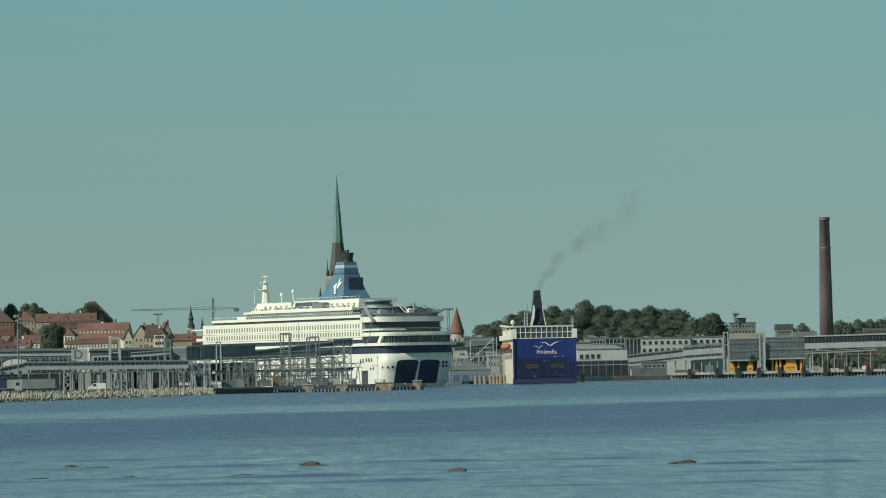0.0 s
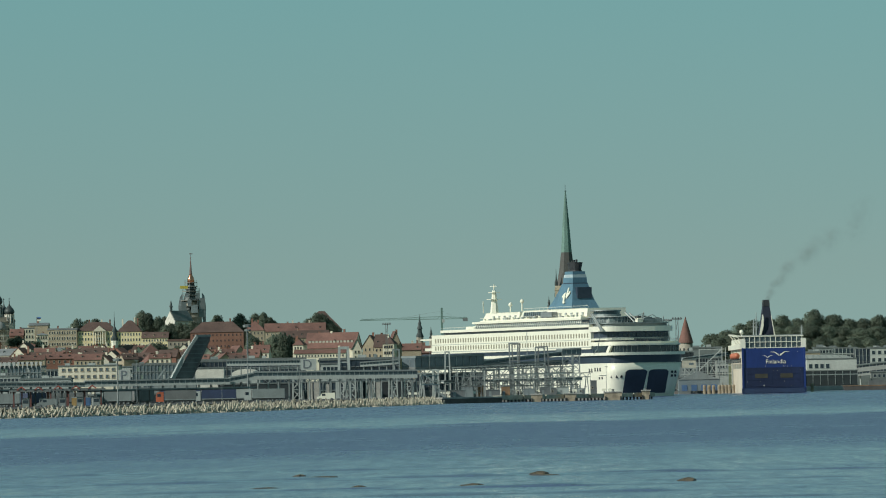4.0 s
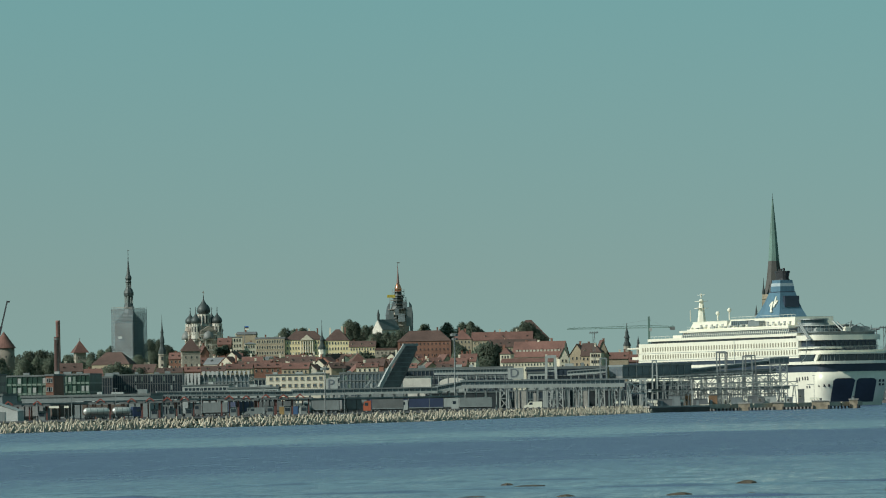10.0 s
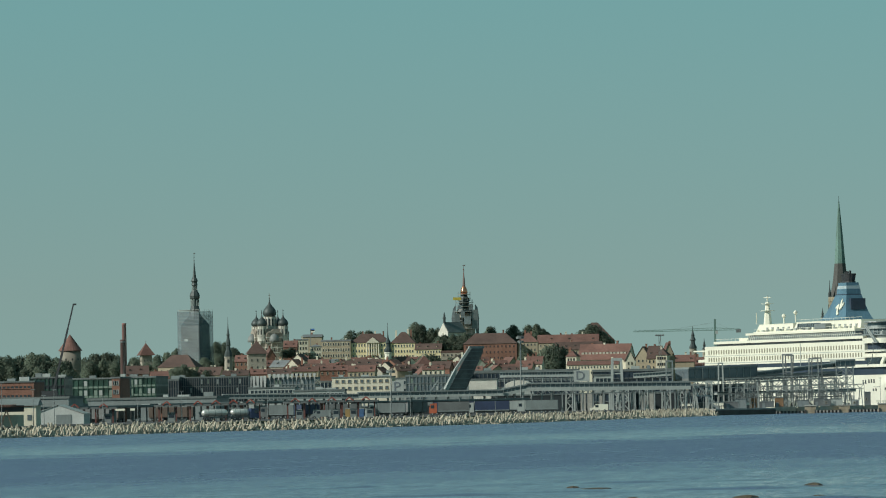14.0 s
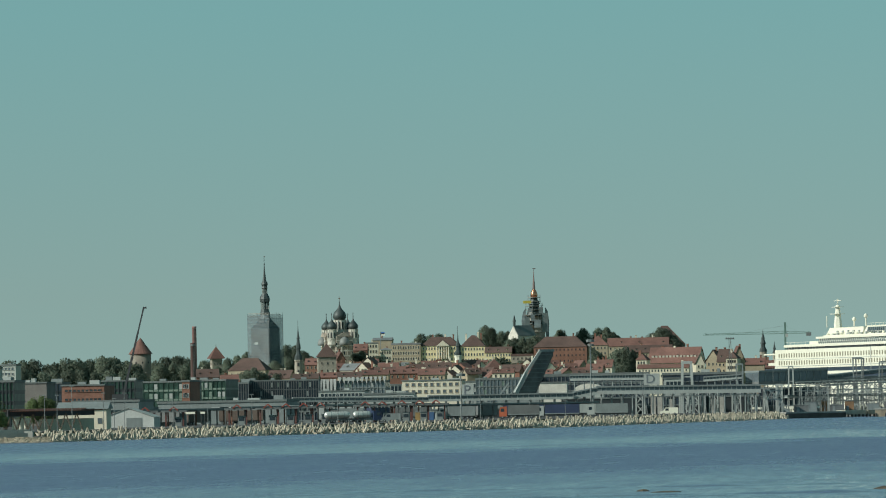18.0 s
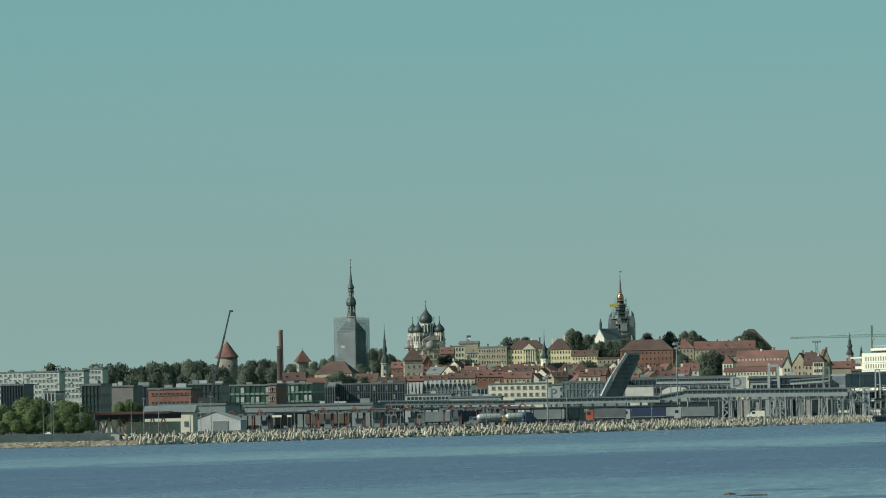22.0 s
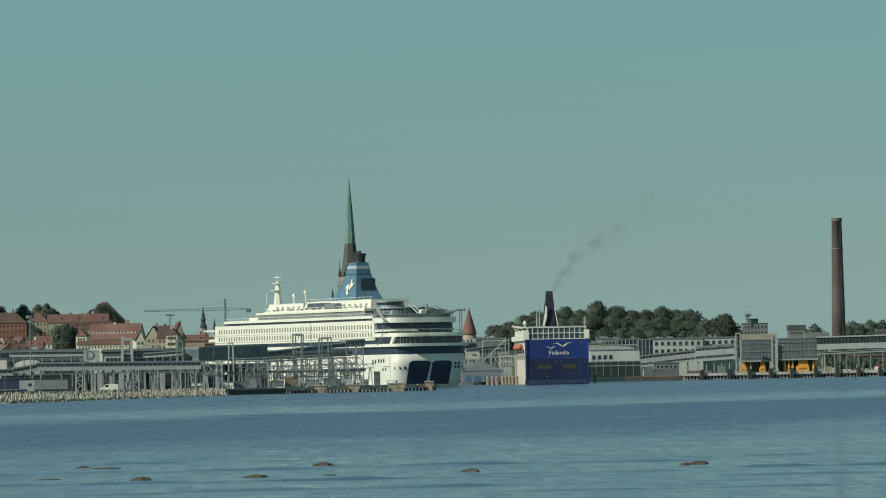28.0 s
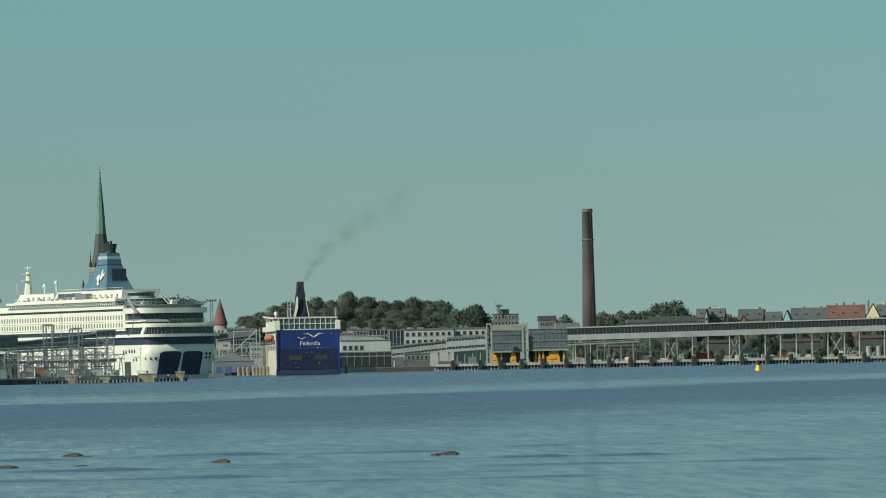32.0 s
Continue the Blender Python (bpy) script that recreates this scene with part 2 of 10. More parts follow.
    nt.links.new(bp.outputs[0], bs.inputs["Normal"])
    return m


for m in (M_GLASSGREEN, M_GLASSBLUE):
    m.node_tree.nodes["Principled BSDF"].inputs["Specular IOR Level"].default_value = 0.25
M_WATER = water_material()


# ---- building blocks ----
class Bits:
    """Collects solid pieces for one mesh."""

    def __init__(self):
        self.v, self.f, self.k = [], [], []

    def add(self, verts, faces, k=0):
        n = len(self.v)
        self.v += [tuple(p) for p in verts]
        self.f += [tuple(n + i for i in q) for q in faces]
        self.k += [k] * len(faces)
        return self

    def box(self, x, y, z, sx, sy, sz, k=0, rz=0.0):
        """A block centred on x, y with its foot at z."""
        c, s = math.cos(radians(rz)), math.sin(radians(rz))
        vs = []
        for dz in (0, sz):
            for dx, dy in ((-sx / 2, -sy / 2), (sx / 2, -sy / 2), (sx / 2, sy / 2), (-sx / 2, sy / 2)):
                vs.append((x + c * dx - s * dy, y + s * dx + c * dy, z + dz))
        return self.add(vs, [(3, 2, 1, 0), (4, 5, 6, 7), (0, 1, 5, 4), (1, 2, 6, 5), (2, 3, 7, 6), (3, 0, 4, 7)], k)

    def prism(self, ring, z0, z1, k=0, top=None):
        """An upright solid on a ring of x, y; top: another ring for its upper edge."""
        n = len(ring)
        up = top or ring
        vs = [(x, y, z0) for x, y in ring] + [(x, y, z1) for x, y in up]
        fs = [(i, (i + 1) % n, n + (i + 1) % n, n + i) for i in range(n)]
        return self.add(vs, fs + [tuple(range(n - 1, -1, -1)), tuple(range(n, 2 * n))], k)

    def slab(self, ring, y0, y1, k=0):
        """A solid with an outline in x, z, from y0 to y1."""
        n = len(ring)
        vs = [(x, y0, z) for x, z in ring] + [(x, y1, z) for x, z in ring]
        fs = [(i, (i + 1) % n, n + (i + 1) % n, n + i) for i in range(n)]
        return self.add(vs, fs + [tuple(range(n - 1, -1, -1)), tuple(range(n, 2 * n))], k)

    def lathe(self, rows, n=16, x=0.0, y=0.0, k=0):
        """A turned solid from rows of (radius, z), bottom to top."""
        vs, fs = [], []
        for r, z in rows:
            vs += [(x + r * math.cos(2 * math.pi * i / n + math.pi / n), y + r * math.sin(2 * math.pi * i / n + math.pi / n), z) for i in range(n)]
        for j in range(len(rows) - 1):
            fs += [(j * n + i, j * n + (i + 1) % n, (j + 1) * n + (i + 1) % n, (j + 1) * n + i) for i in range(n)]
        fs += [tuple(range(n - 1, -1, -1)), tuple((len(rows) - 1) * n + i for i in range(n))]
        return self.add(vs, fs, k)

    def beam(self, p, q, w, k=0, n=4, w2=None):
        """A bar from p to q, w thick."""
        p, q = Vector(p), Vector(q)
        d = (q - p).normalized()
        a = d.cross(Vector((0, 0, 1)) if abs(d.z) < 0.9 else Vector((0, 1, 0))).normalized()
        b = a.cross(d)
        vs = []
        for e, r in ((p, w / 2), (q, (w2 or w) / 2)):
            for i in range(n):
                t = 2 * math.pi * (i + 0.5) / n
                vs.append(e + (a * math.cos(t) + b * math.sin(t)) * r * (1.41 if n == 4 else 1))
        fs = [((i + 1) % n, i, n + i, n + (i + 1) % n) for i in range(n)]
        return self.add(vs, fs + [tuple(range(n)), tuple(range(2 * n - 1, n - 1, -1))], k)

    def gable(self, x, y, z, w, d, h, along="x", over=0.4, k=0):
        """A pitched roof solid over a w by d plan centred on x, y."""
        w, d = w + 2 * over, d + 2 * over
        if along == "x":
            vs = [(x - w / 2, y - d / 2, z), (x + w / 2, y - d / 2, z), (x + w / 2, y + d / 2, z), (x - w / 2, y + d / 2, z), (x - w / 2, y, z + h), (x + w / 2, y, z + h)]
            fs = [(0, 1, 5, 4), (2, 3, 4, 5), (1, 2, 5), (3, 0, 4), (3, 2, 1, 0)]
        else:
            vs = [(x - w / 2, y - d / 2, z), (x + w / 2, y - d / 2, z), (x + w / 2, y + d / 2, z), (x - w / 2, y + d / 2, z), (x, y - d / 2, z + h), (x, y + d / 2, z + h)]
            fs = [(1, 2, 5, 4), (3, 0, 4, 5), (0, 1, 4), (2, 3, 5), (3, 2, 1, 0)]
        return self.add(vs, fs, k)

    def hip(self, x, y, z, w, d, h, over=0.4, k=0, inset=None):
        w, d = w + 2 * over, d + 2 * over
        i = min(w, d) / 2 if inset is None else inset
        if w >= d:
            r = [(x - w / 2 + i, y, z + h), (x + w / 2 - i, y, z + h)]
            fs = [(0, 1, 5, 4), (2, 3, 4, 5), (1, 2, 5), (3, 0, 4), (3, 2, 1, 0)]
        else:
            r = [(x, y - d / 2 + i, z + h), (x, y + d / 2 - i, z + h)]
            fs = [(1, 2, 5, 4), (3, 0, 4, 5), (0, 1, 4), (2, 3, 5), (3, 2, 1, 0)]
        vs = [(x - w / 2, y - d / 2, z), (x + w / 2, y - d / 2, z), (x + w / 2, y + d / 2, z), (x - w / 2, y + d / 2, z)] + r
        return self.add(vs, fs, k)

    def mesh(self, name, *mats):
        me = bpy.data.meshes.new(name)
        me.from_pydata(self.v, [], self.f)
        for m in mats:
            me.materials.append(m)
        if len(mats) > 1:
            me.polygons.foreach_set("material_index", self.k)
        me.update()
        return me


def part(name, bits, material, parent, label=""):
    """One mesh under a thing or under a part."""
    me = bits if isinstance(bits, bpy.types.Mesh) else bits.mesh(name, *(material if isinstance(material, tuple) else (material,)))
    ob = new(name, me)
    ob.parent = parent
    if label:
        ob["label"] = label
    return ob


def thing(name, m, label, category, group="", kind=""):
    """An Empty at the base of a thing."""
    ob = new(name)
    ob.matrix_world = m
    return tagged(ob, label, category, group, kind)


def solid(name, bits, material, label, category="", group="", kind="", m=None):
    """A thing that is one mesh."""
    ob = new(name, bits.mesh(name, *(material if isinstance(material, tuple) else (material,))))
    if m is not None:
        ob.matrix_world = m
    return tagged(ob, label, category, group, kind)


def smooth(ob):
    ob.data.polygons.foreach_set("use_smooth", [True] * len(ob.data.polygons))
    return ob


def put_text(name, words, size, m, parent, material, label=""):
    """Raised letters as a mesh part; m in the parent's space."""
    cu = bpy.data.curves.new(name, "FONT")
    cu.body, cu.size, cu.extrude, cu.align_x, cu.align_y = words, size, 0.06, "CENTER", "CENTER"
    cu.resolution_u = 3
    tmp = new(name, cu)
    me = bpy.data.meshes.new_from_object(tmp.evaluated_get(bpy.context.evaluated_depsgraph_get()))
    bpy.data.objects.remove(tmp)
    bpy.data.curves.remove(cu)
    me.materials.clear()
    me.materials.append(material)
    ob = new(name, me)
    ob.parent, ob.matrix_basis = parent, m
    if label:
        ob["label"] = label
    return ob


_WIN = {}


def window_mesh(w, h, frame_mat, glass_mat):
    """A window with a proud frame and a recessed pane; faces -y, stands on its sill at the origin."""
    key = (round(w, 2), round(h, 2), frame_mat.name, glass_mat.name)
    if key not in _WIN:
        b = Bits()
        t = min(0.16, w * 0.14)
        b.box(0, -0.03, 0, w - 2 * t, 0.06, h, 1)
        for s in (-1, 1):
            b.box(s * (w - t) / 2, -0.07, 0, t, 0.14, h, 0)
        b.box(0, -0.07, h - t, w - 2 * t, 0.14, t, 0)
        b.box(0, -0.12, -t, w + 0.2, 0.24, t, 0)
        _WIN[key] = b.mesh("window", frame_mat, glass_mat)
    return _WIN[key]


def windows(parent, cols, rows, x0, x1, zs, w, h, y=0.0, frame_mat=None, glass_mat=None, side=0, x=0.0, skip=0.0):
    """Rows of windows on a wall of a thing: side 0 faces -y at depth y, side -1 or 1 faces -x or +x at x, with x0, x1 along y."""
    me = window_mesh(w, h, frame_mat or M_TAN, glass_mat or M_GLASS)
    rnd = random.Random(int(abs(x0 * 13 + x1 * 7 + cols)))
    for z in zs[:rows]:
        for i in range(cols):
            if rnd.random() < skip:
                continue
            a = x0 + (x1 - x0) * (i + 0.5) / cols
            ob = new("window", me)
            ob.parent = parent
            ob.matrix_basis = pose(a, y, z) if side == 0 else pose(x, a, z, 0, 0, 90 * side)


# ---- the lie of the land ----
SHORE = [(-2500, 1210), (-1900, 1232), (-1700, 1246), (-1533, 1262), (-1104, 1395), (-928, 1425), (-628, 1535), (-328, 1770), (-262, 1850),
         (-250, 2600), (300, 2760), (420, 2800), (560, 2868), (1500, 2890), (2500, 2900)]
LENS = 10100.0


def shore(x, y):
    u = math.atan2(x, y) * LENS
    if abs(u) > 5000:
        return 1e9
    return float(np.interp(u, [s[0] for s in SHORE], [s[1] for s in SHORE]))


def ramp01(a, b, t):
    t = min(1, max(0, (t - a) / (b - a)))
    return t * t * (3 - 2 * t)


def ground(x, y):
    """Height of the land: harbour flats, the castle hill and the bastion park."""
    d = math.hypot(x, y)
    if y < 60 or d < 60:
        return 4.2 - 8.2 * ramp01(25, 60, max(y, 0.0))
    if d < shore(x, y) - 1:
        return -4.0
    z = 2.2 + 8 * ramp01(3000, 3900, d) * ramp01(150, -100, x)
    hill = ramp01(-580, -440, x) * ramp01(-110, -190, x) * ramp01(3960, 4110, d)
    z += 28 * hill
    z += 22 * ramp01(60, 130, x) * ramp01(255, 205, x) * ramp01(3400, 3600, d)
    return z


def land():
    angles = [(-0.36 + 0.72 * i / 300) for i in range(301)]
    angles += [0.36 + (2 * math.pi - 0.72) * i / 60 for i in range(1, 60)]
    vs, fs = [], []
    fr = [0, 15, 30, 45, 60, 90, 400]
    n = None
    for a in angles:
        s, c = math.sin(a), math.cos(a)
        sh = min(shore(1000 * s, 1000 * c), 4000)
        ds = fr + [sh - 1.01, sh] + [sh + (4900 - sh) * (j / 70) for j in range(1, 71)] + [9000]
        n = len(ds)
        for d in ds:
            vs.append((d * s, d * c, ground(d * s, d * c)))
    m = len(angles)
    for i in range(m):
        j = (i + 1) % m
        fs += [(i * n + k, j * n + k, j * n + k + 1, i * n + k + 1) for k in range(n - 1)]
    b = Bits()
    b.add(vs, [q[::-1] for q in fs])
    return solid("ground", b, M_GROUND, "grassy town ground rising to a hill behind the harbour", "ground", kind="structure")


land()
sea = Bits()
sea.add([(-9000, -3000, 0), (9000, -3000, 0), (9000, 6000, 0), (-9000, 6000, 0)], [(0, 1, 2, 3)])
solid("water", sea, M_WATER, "calm blue-grey bay water with wind ripples", "sea", kind="structure")


# ---- the old town ----
def house(x, y, w, ze, zr, depth=12.0, rz=0.0, wall=None, roof=None, form="x", cols=0, rows=0, win=(1.2, 1.7), storey=3.6,
          chimneys=1, label="", drop=None, category="house", trim=None, side_cols=0, name="house"):
    """A house whose front faces the sea at x, y, w wide, eaves at ze and ridge at zr."""
    wall, roof = wall or M_CREAM, roof or M_ROOFRED
    z0 = min(ground(x, y), ground(x, y + depth)) - 0.6 if drop is None else drop
    h = ze - z0
    e = thing(name, pose(x, y, z0, 0, 0, rz), label or "plastered town house with a red tiled roof", category, "old town houses")
    b = Bits()
    b.box(0, depth / 2, 0, w, depth, h)
    if form in ("x", "y"):
        # gable walls under the roof
        b.gable(0, depth / 2, h, w - 0.1, depth - 0.1, max(zr - ze - 0.15, 0.1), form, over=0.0)
    part("wall", b, wall, e)
    r = Bits()
    if form == "flat":
        r.box(0, depth / 2, h, w + 0.5, depth + 0.5, max(zr - ze, 0.4))
    elif form == "hip":
        r.hip(0, depth / 2, h, w, depth, zr - ze, 0.5)
    else:
        rise = zr - ze
        if form == "x":
            for s in (-1, 1):
                r.add([(-w / 2 - 0.3, depth / 2, h + rise), (w / 2 + 0.3, depth / 2, h + rise), (w / 2 + 0.3, depth / 2 + s * (depth / 2 + 0.5), h - 0.2), (-w / 2 - 0.3, depth / 2 + s * (depth / 2 + 0.5), h - 0.2),
                       (-w / 2 - 0.3, depth / 2, h + rise + 0.3), (w / 2 + 0.3, depth / 2, h + rise + 0.3), (w / 2 + 0.3, depth / 2 + s * (depth / 2 + 0.5), h + 0.1), (-w / 2 - 0.3, depth / 2 + s * (depth / 2 + 0.5), h + 0.1)],
                      [(3, 2, 1, 0), (4, 5, 6, 7), (0, 1, 5, 4), (1, 2, 6, 5), (2, 3, 7, 6), (3, 0, 4, 7)])
        else:
            for s in (-1, 1):
                r.add([(0, -0.3, h + rise), (0, depth + 0.3, h + rise), (s * (w / 2 + 0.5), depth + 0.3, h - 0.2), (s * (w / 2 + 0.5), -0.3, h - 0.2),
                       (0, -0.3, h + rise + 0.3), (0, depth + 0.3, h + rise + 0.3), (s * (w / 2 + 0.5), depth + 0.3, h + 0.1), (s * (w / 2 + 0.5), -0.3, h + 0.1)],
                      [(3, 2, 1, 0), (4, 5, 6, 7), (0, 1, 5, 4), (1, 2, 6, 5), (2, 3, 7, 6), (3, 0, 4, 7)])
    part("roof", r, roof, e)
    rnd = random.Random(int(abs(x * 31 + y)))
    for i in range(chimneys):
        c = Bits()
        cx = w * (rnd.random() - 0.5) * 0.8
        top = zr - z0 + 0.6 + rnd.random() * 1.4
        c.box(cx, depth / 2 + rnd.random() * 1.5, h + (zr - ze) * 0.4, 1.1, 0.9, top - h - (zr - ze) * 0.4)
        c.box(cx, depth / 2 + 0.7, top, 1.35, 1.15, 0.25)
        part("chimney", c, M_BRICK if rnd.random() < 0.6 else M_CREAM, e)
    if form == "x" and w > 8 and y > 3200 and chimneys and zr - ze > 2.2:
        for i in range(2 if w < 16 else 3):
            f = 0.3 + 0.15 * rnd.random()
            dx, dz = w * ((i + 0.5 + 0.5 * (rnd.random() - 0.5)) / (2 if w < 16 else 3) - 0.5), h + (zr - ze) * f
            d = Bits().box(dx, depth / 2 * f + 1.0, dz - 0.1, 1.3, 2.4, 1.0, 0).gable(dx, depth / 2 * f + 1.0, dz + 0.9, 1.4, 2.6, 0.6, "y", 0.15, 1).box(dx, depth / 2 * f - 0.25, dz + 0.15, 0.8, 0.1, 0.7, 2)
            part("dormer", d.mesh("dormer", wall, roof, M_GLASS), None, e)
    if cols:
        zs = [h - (i + 1) * storey + (storey - win[1]) * 0.55 for i in range(rows)]
        windows(e, cols, rows, -w / 2 + 0.6, w / 2 - 0.6, zs, win[0], win[1], 0.0, trim)
    if side_cols:
        zs = [h - (i + 1) * storey + (storey - win[1]) * 0.55 for i in range(rows)]
        windows(e, side_cols, rows, 0.8, depth - 0.8, zs, win[0], win[1], 0.0, trim, side=-1, x=-w / 2)
        windows(e, side_cols, rows, 0.8, depth - 0.8, zs, win[0], win[1], 0.0, trim, side=1, x=w / 2)
    return e


def onion(b, x, y, z0, r, h, n=14, k=0):
    b.lathe([(r * 0.72, z0), (r * 0.95, z0 + h * 0.10), (r, z0 + h * 0.20), (r * 0.93, z0 + h * 0.32), (r * 0.70, z0 + h * 0.45), (r * 0.40, z0 + h * 0.57),
             (r * 0.20, z0 + h * 0.68), (r * 0.09, z0 + h * 0.82), (r * 0.04, z0 + h)], n, x, y, k)


def cross(b, x, y, z, h, k=0):
    b.box(x, y, z, 0.28, 0.28, h, k)
    b.box(x, y, z + h * 0.6, h * 0.45, 0.28, 0.28, k)
    b.lathe([(0.1, z - 0.6), (0.45, z - 0.3), (0.1, z)], 8, x, y, k)


def st_olaf():
    x, y, zt = 0.18, 3603, 130.75
    e = thing("church_tower", pose(x, y, ground(x, y)), "tall gothic church tower with a slender green copper spire", "church")
    g = ground(x, y)
    z_top, z_mid, z_low = zt - g, 88.62 - g, 67.58 - g
    w = Bits()
    w.box(0, 0, 0, 15.4, 15.4, z_low)
    for i in range(3):
        w.box(0, 0, z_low - 3 - 13 * i, 16.0, 16.0, 0.7)
    part("tower_wall", w, mat("sunlit_tan_stone", (0.46, 0.39, 0.29), 0.9, var=0.2, scale=0.15, grain=0.15), e, "pale limestone tower wall")
    for i in range(3):
        for s in (-1, 0, 1):
            o = Bits()
            o.slab([(-0.9, 0), (0.9, 0), (0.9, 4.2), (0.5, 5.2), (0, 5.6), (-0.5, 5.2), (-0.9, 4.2)], -0.2, 0.2)
            ob = part("belfry_opening", o, M_BLACK, e)
            ob.matrix_basis = pose(4.4 * s, -7.75, z_low - 10 - 13 * i)
            ob2 = part("belfry_opening", ob.data, None, e)
            ob2.matrix_basis = pose(-7.75, 4.4 * s, z_low - 10 - 13 * i, 0, 0, 90)
    lo = Bits()
    lo.lathe([(7.4, z_low), (7.0, z_low + 0.8), (5.2, z_low + (z_mid - z_low) * 0.45), (3.7, z_mid)], 8)
    part("lower_spire", lo, mat("browned_copper_sheet", (0.060, 0.059, 0.055), 0.6, var=0.25, scale=0.15, streak=3), e, "dark weathered lower spire")
    up = Bits()
    up.lathe([(3.7, z_mid), (3.2, z_mid + 6), (2.3, z_mid + 18), (1.2, z_mid + 30), (0.35, z_top - 3)], 8)
    part("upper_spire", up, M_COPPER, e, "green patinated copper spire")
    fi = Bits()
    fi.lathe([(0.1, z_top - 4), (0.55, z_top - 3.4), (0.1, z_top - 2.8)], 8)
    fi.box(0, 0, z_top - 3, 0.25, 0.25, 3.5)
    part("finial", fi, M_DKCOPPER, e)
    for sx, sy in ((-1, -1), (1, -1), (-1, 1), (1, 1)):
        p = Bits()
        p.lathe([(1.1, z_low), (1.1, z_low + 2.2), (0.7, z_low + 3.4), (0.3, z_low + 6), (0.08, z_low + 10.5)], 8, sx * 6.8, sy * 6.8)
        part("corner_pinnacle", p, M_DKCOPPER, e)


def net_material():
    """See-through blue-grey dust netting."""
    m = mat("blue_grey_dust_netting", (0.20, 0.26, 0.29), 0.85, var=0.35, scale=0.12, grain=0.3)
    nt = m.node_tree
    nz = nt.nodes.new("ShaderNodeTexNoise")
    nz.inputs["Scale"].default_value, nz.inputs["Detail"].default_value = 0.25, 3
    mr = nt.nodes.new("ShaderNodeMapRange")
    mr.inputs[1].default_value, mr.inputs[2].default_value = 0.3, 0.7
    mr.inputs[3].default_value, mr.inputs[4].default_value = 0.12, 0.38
    nt.links.new(nz.outputs["Fac"], mr.inputs[0])
    nt.links.new(mr.outputs[0], nt.nodes["Principled BSDF"].inputs["Alpha"])
    return m


M_VEIL = net_material()


def st_nicholas():
    x, y, zt = -460.97, 4060.92, 116.9
    g = ground(x, y)
    e = thing("scaffolded_church_tower", pose(x, y, g, 0, 0, -27), "church tower wrapped in blue-grey scaffold netting below a dark baroque spire", "church")
    z = lambda v: zt - g - (v - 12) * 0.1349
    t = Bits()
    t.box(0, 0, 0, 14.6, 14.6, z(402))
    part("tower_wall", t, mat("shaded_grey_limestone", (0.25, 0.245, 0.22), 0.9, var=0.2, scale=0.15, grain=0.15), e)
    r = Bits()
    r.hip(0, 0, z(402), 14.6, 14.6, z(345) - z(402), 0.3, inset=3.2)
    r.lathe([(5.0, z(372)), (3.6, z(340)), (3.2, z(325))], 8)
    part("tower_roof", r, M_DKCOPPER, e, "dark hipped tower roof")
    tiers = ([(3.3, z(326)), (3.6, z(318)), (3.3, z(314)), (3.0, z(298))],
             [(2.9, z(262)), (3.5, z(258)), (3.7, z(244)), (3.3, z(232)), (2.5, z(222)), (2.0, z(214))],
             [(1.9, z(190)), (2.3, z(186)), (2.0, z(180)), (1.9, z(174)), (2.4, z(166)), (2.1, z(156)), (1.4, z(148)), (1.05, z(128)), (0.55, z(92)), (0.18, z(56))])
    for rows in tiers:
        part("spire_tier", Bits().lathe(rows, 8), M_DKCOPPER, e, "dark copper baroque spire tier")
    for z0, z1, rr in ((z(298), z(262), 2.75), (z(214), z(190), 1.75)):
        lan = part("lantern", Bits().lathe([(rr * 0.45, z0), (rr * 0.45, z1)], 8), M_DKCOPPER, e, "open lantern of grey-green columns")
        for i in range(8):
            a = math.pi * (2 * i + 1) / 8
            part("column", Bits().beam((rr * math.cos(a), rr * math.sin(a), z0), (rr * math.cos(a), rr * math.sin(a), z1), rr * 0.2), mat("greenish_lantern_sheet", (0.16, 0.20, 0.19), 0.6, var=0.2), lan)
    v = Bits().lathe([(0.1, z(64)), (0.5, z(58)), (0.1, z(52)), (0.08, z(44)), (0.4, z(40)), (0.08, z(36))], 8)
    v.box(0, 0, z(56), 0.2, 0.2, z(14) - z(56)).box(0.3, 0, z(22), 1.3, 0.15, 0.7)
    part("weathervane", v, M_DKCOPPER, e)
    # scaffold: boarded lifts, standards and see-through netting
    top = z(328)
    zz = top
    i = 0
    while zz > 4:
        p = Bits()
        p.box(0, -8.2, zz, 17.6, 1.2, 0.16).box(-8.2, 0, zz, 1.2, 15.2, 0.16).box(8.2, 0, zz, 1.2, 15.2, 0.16)
        part("platform", p, M_PALE if i > 4 else M_POST_PALE, e)
        part("guard_rail", Bits().box(0, -8.9, zz + 0.9, 17.8, 0.1, 0.25).box(-8.9, 0, zz + 0.9, 0.1, 17.8, 0.25), M_POST_PALE, e)
        zz -= 1.95
        i += 1
    q = Bits()
    for i in range(8):
        a = -9.0 + 18.0 * i / 7
        for sx, sy in ((a, -9.0), (-9.0, a), (9.0, a), (a, 9.0)):
            q.box(sx, sy, 0, 0.12, 0.12, top + (1.6 if i % 2 else 0.8))
    part("scaffold_pole", q, M_STEEL, e)
    for name_y, sx, sy, lx, ly in ((0, 0, -9.25, 18.5, 0.05), (1, -9.25, 0, 0.05, 18.4), (2, 9.25, 0, 0.05, 18.4)):
        part("netting", Bits().box(sx, sy, 2, lx, ly, top - 2), M_VEIL, e, "blue-grey dust netting")
    part("netting", Bits().box(9.5, 0, 2, 0.06, 17.6, z(345) - 2), M_VEIL, e, "blue-grey dust netting")
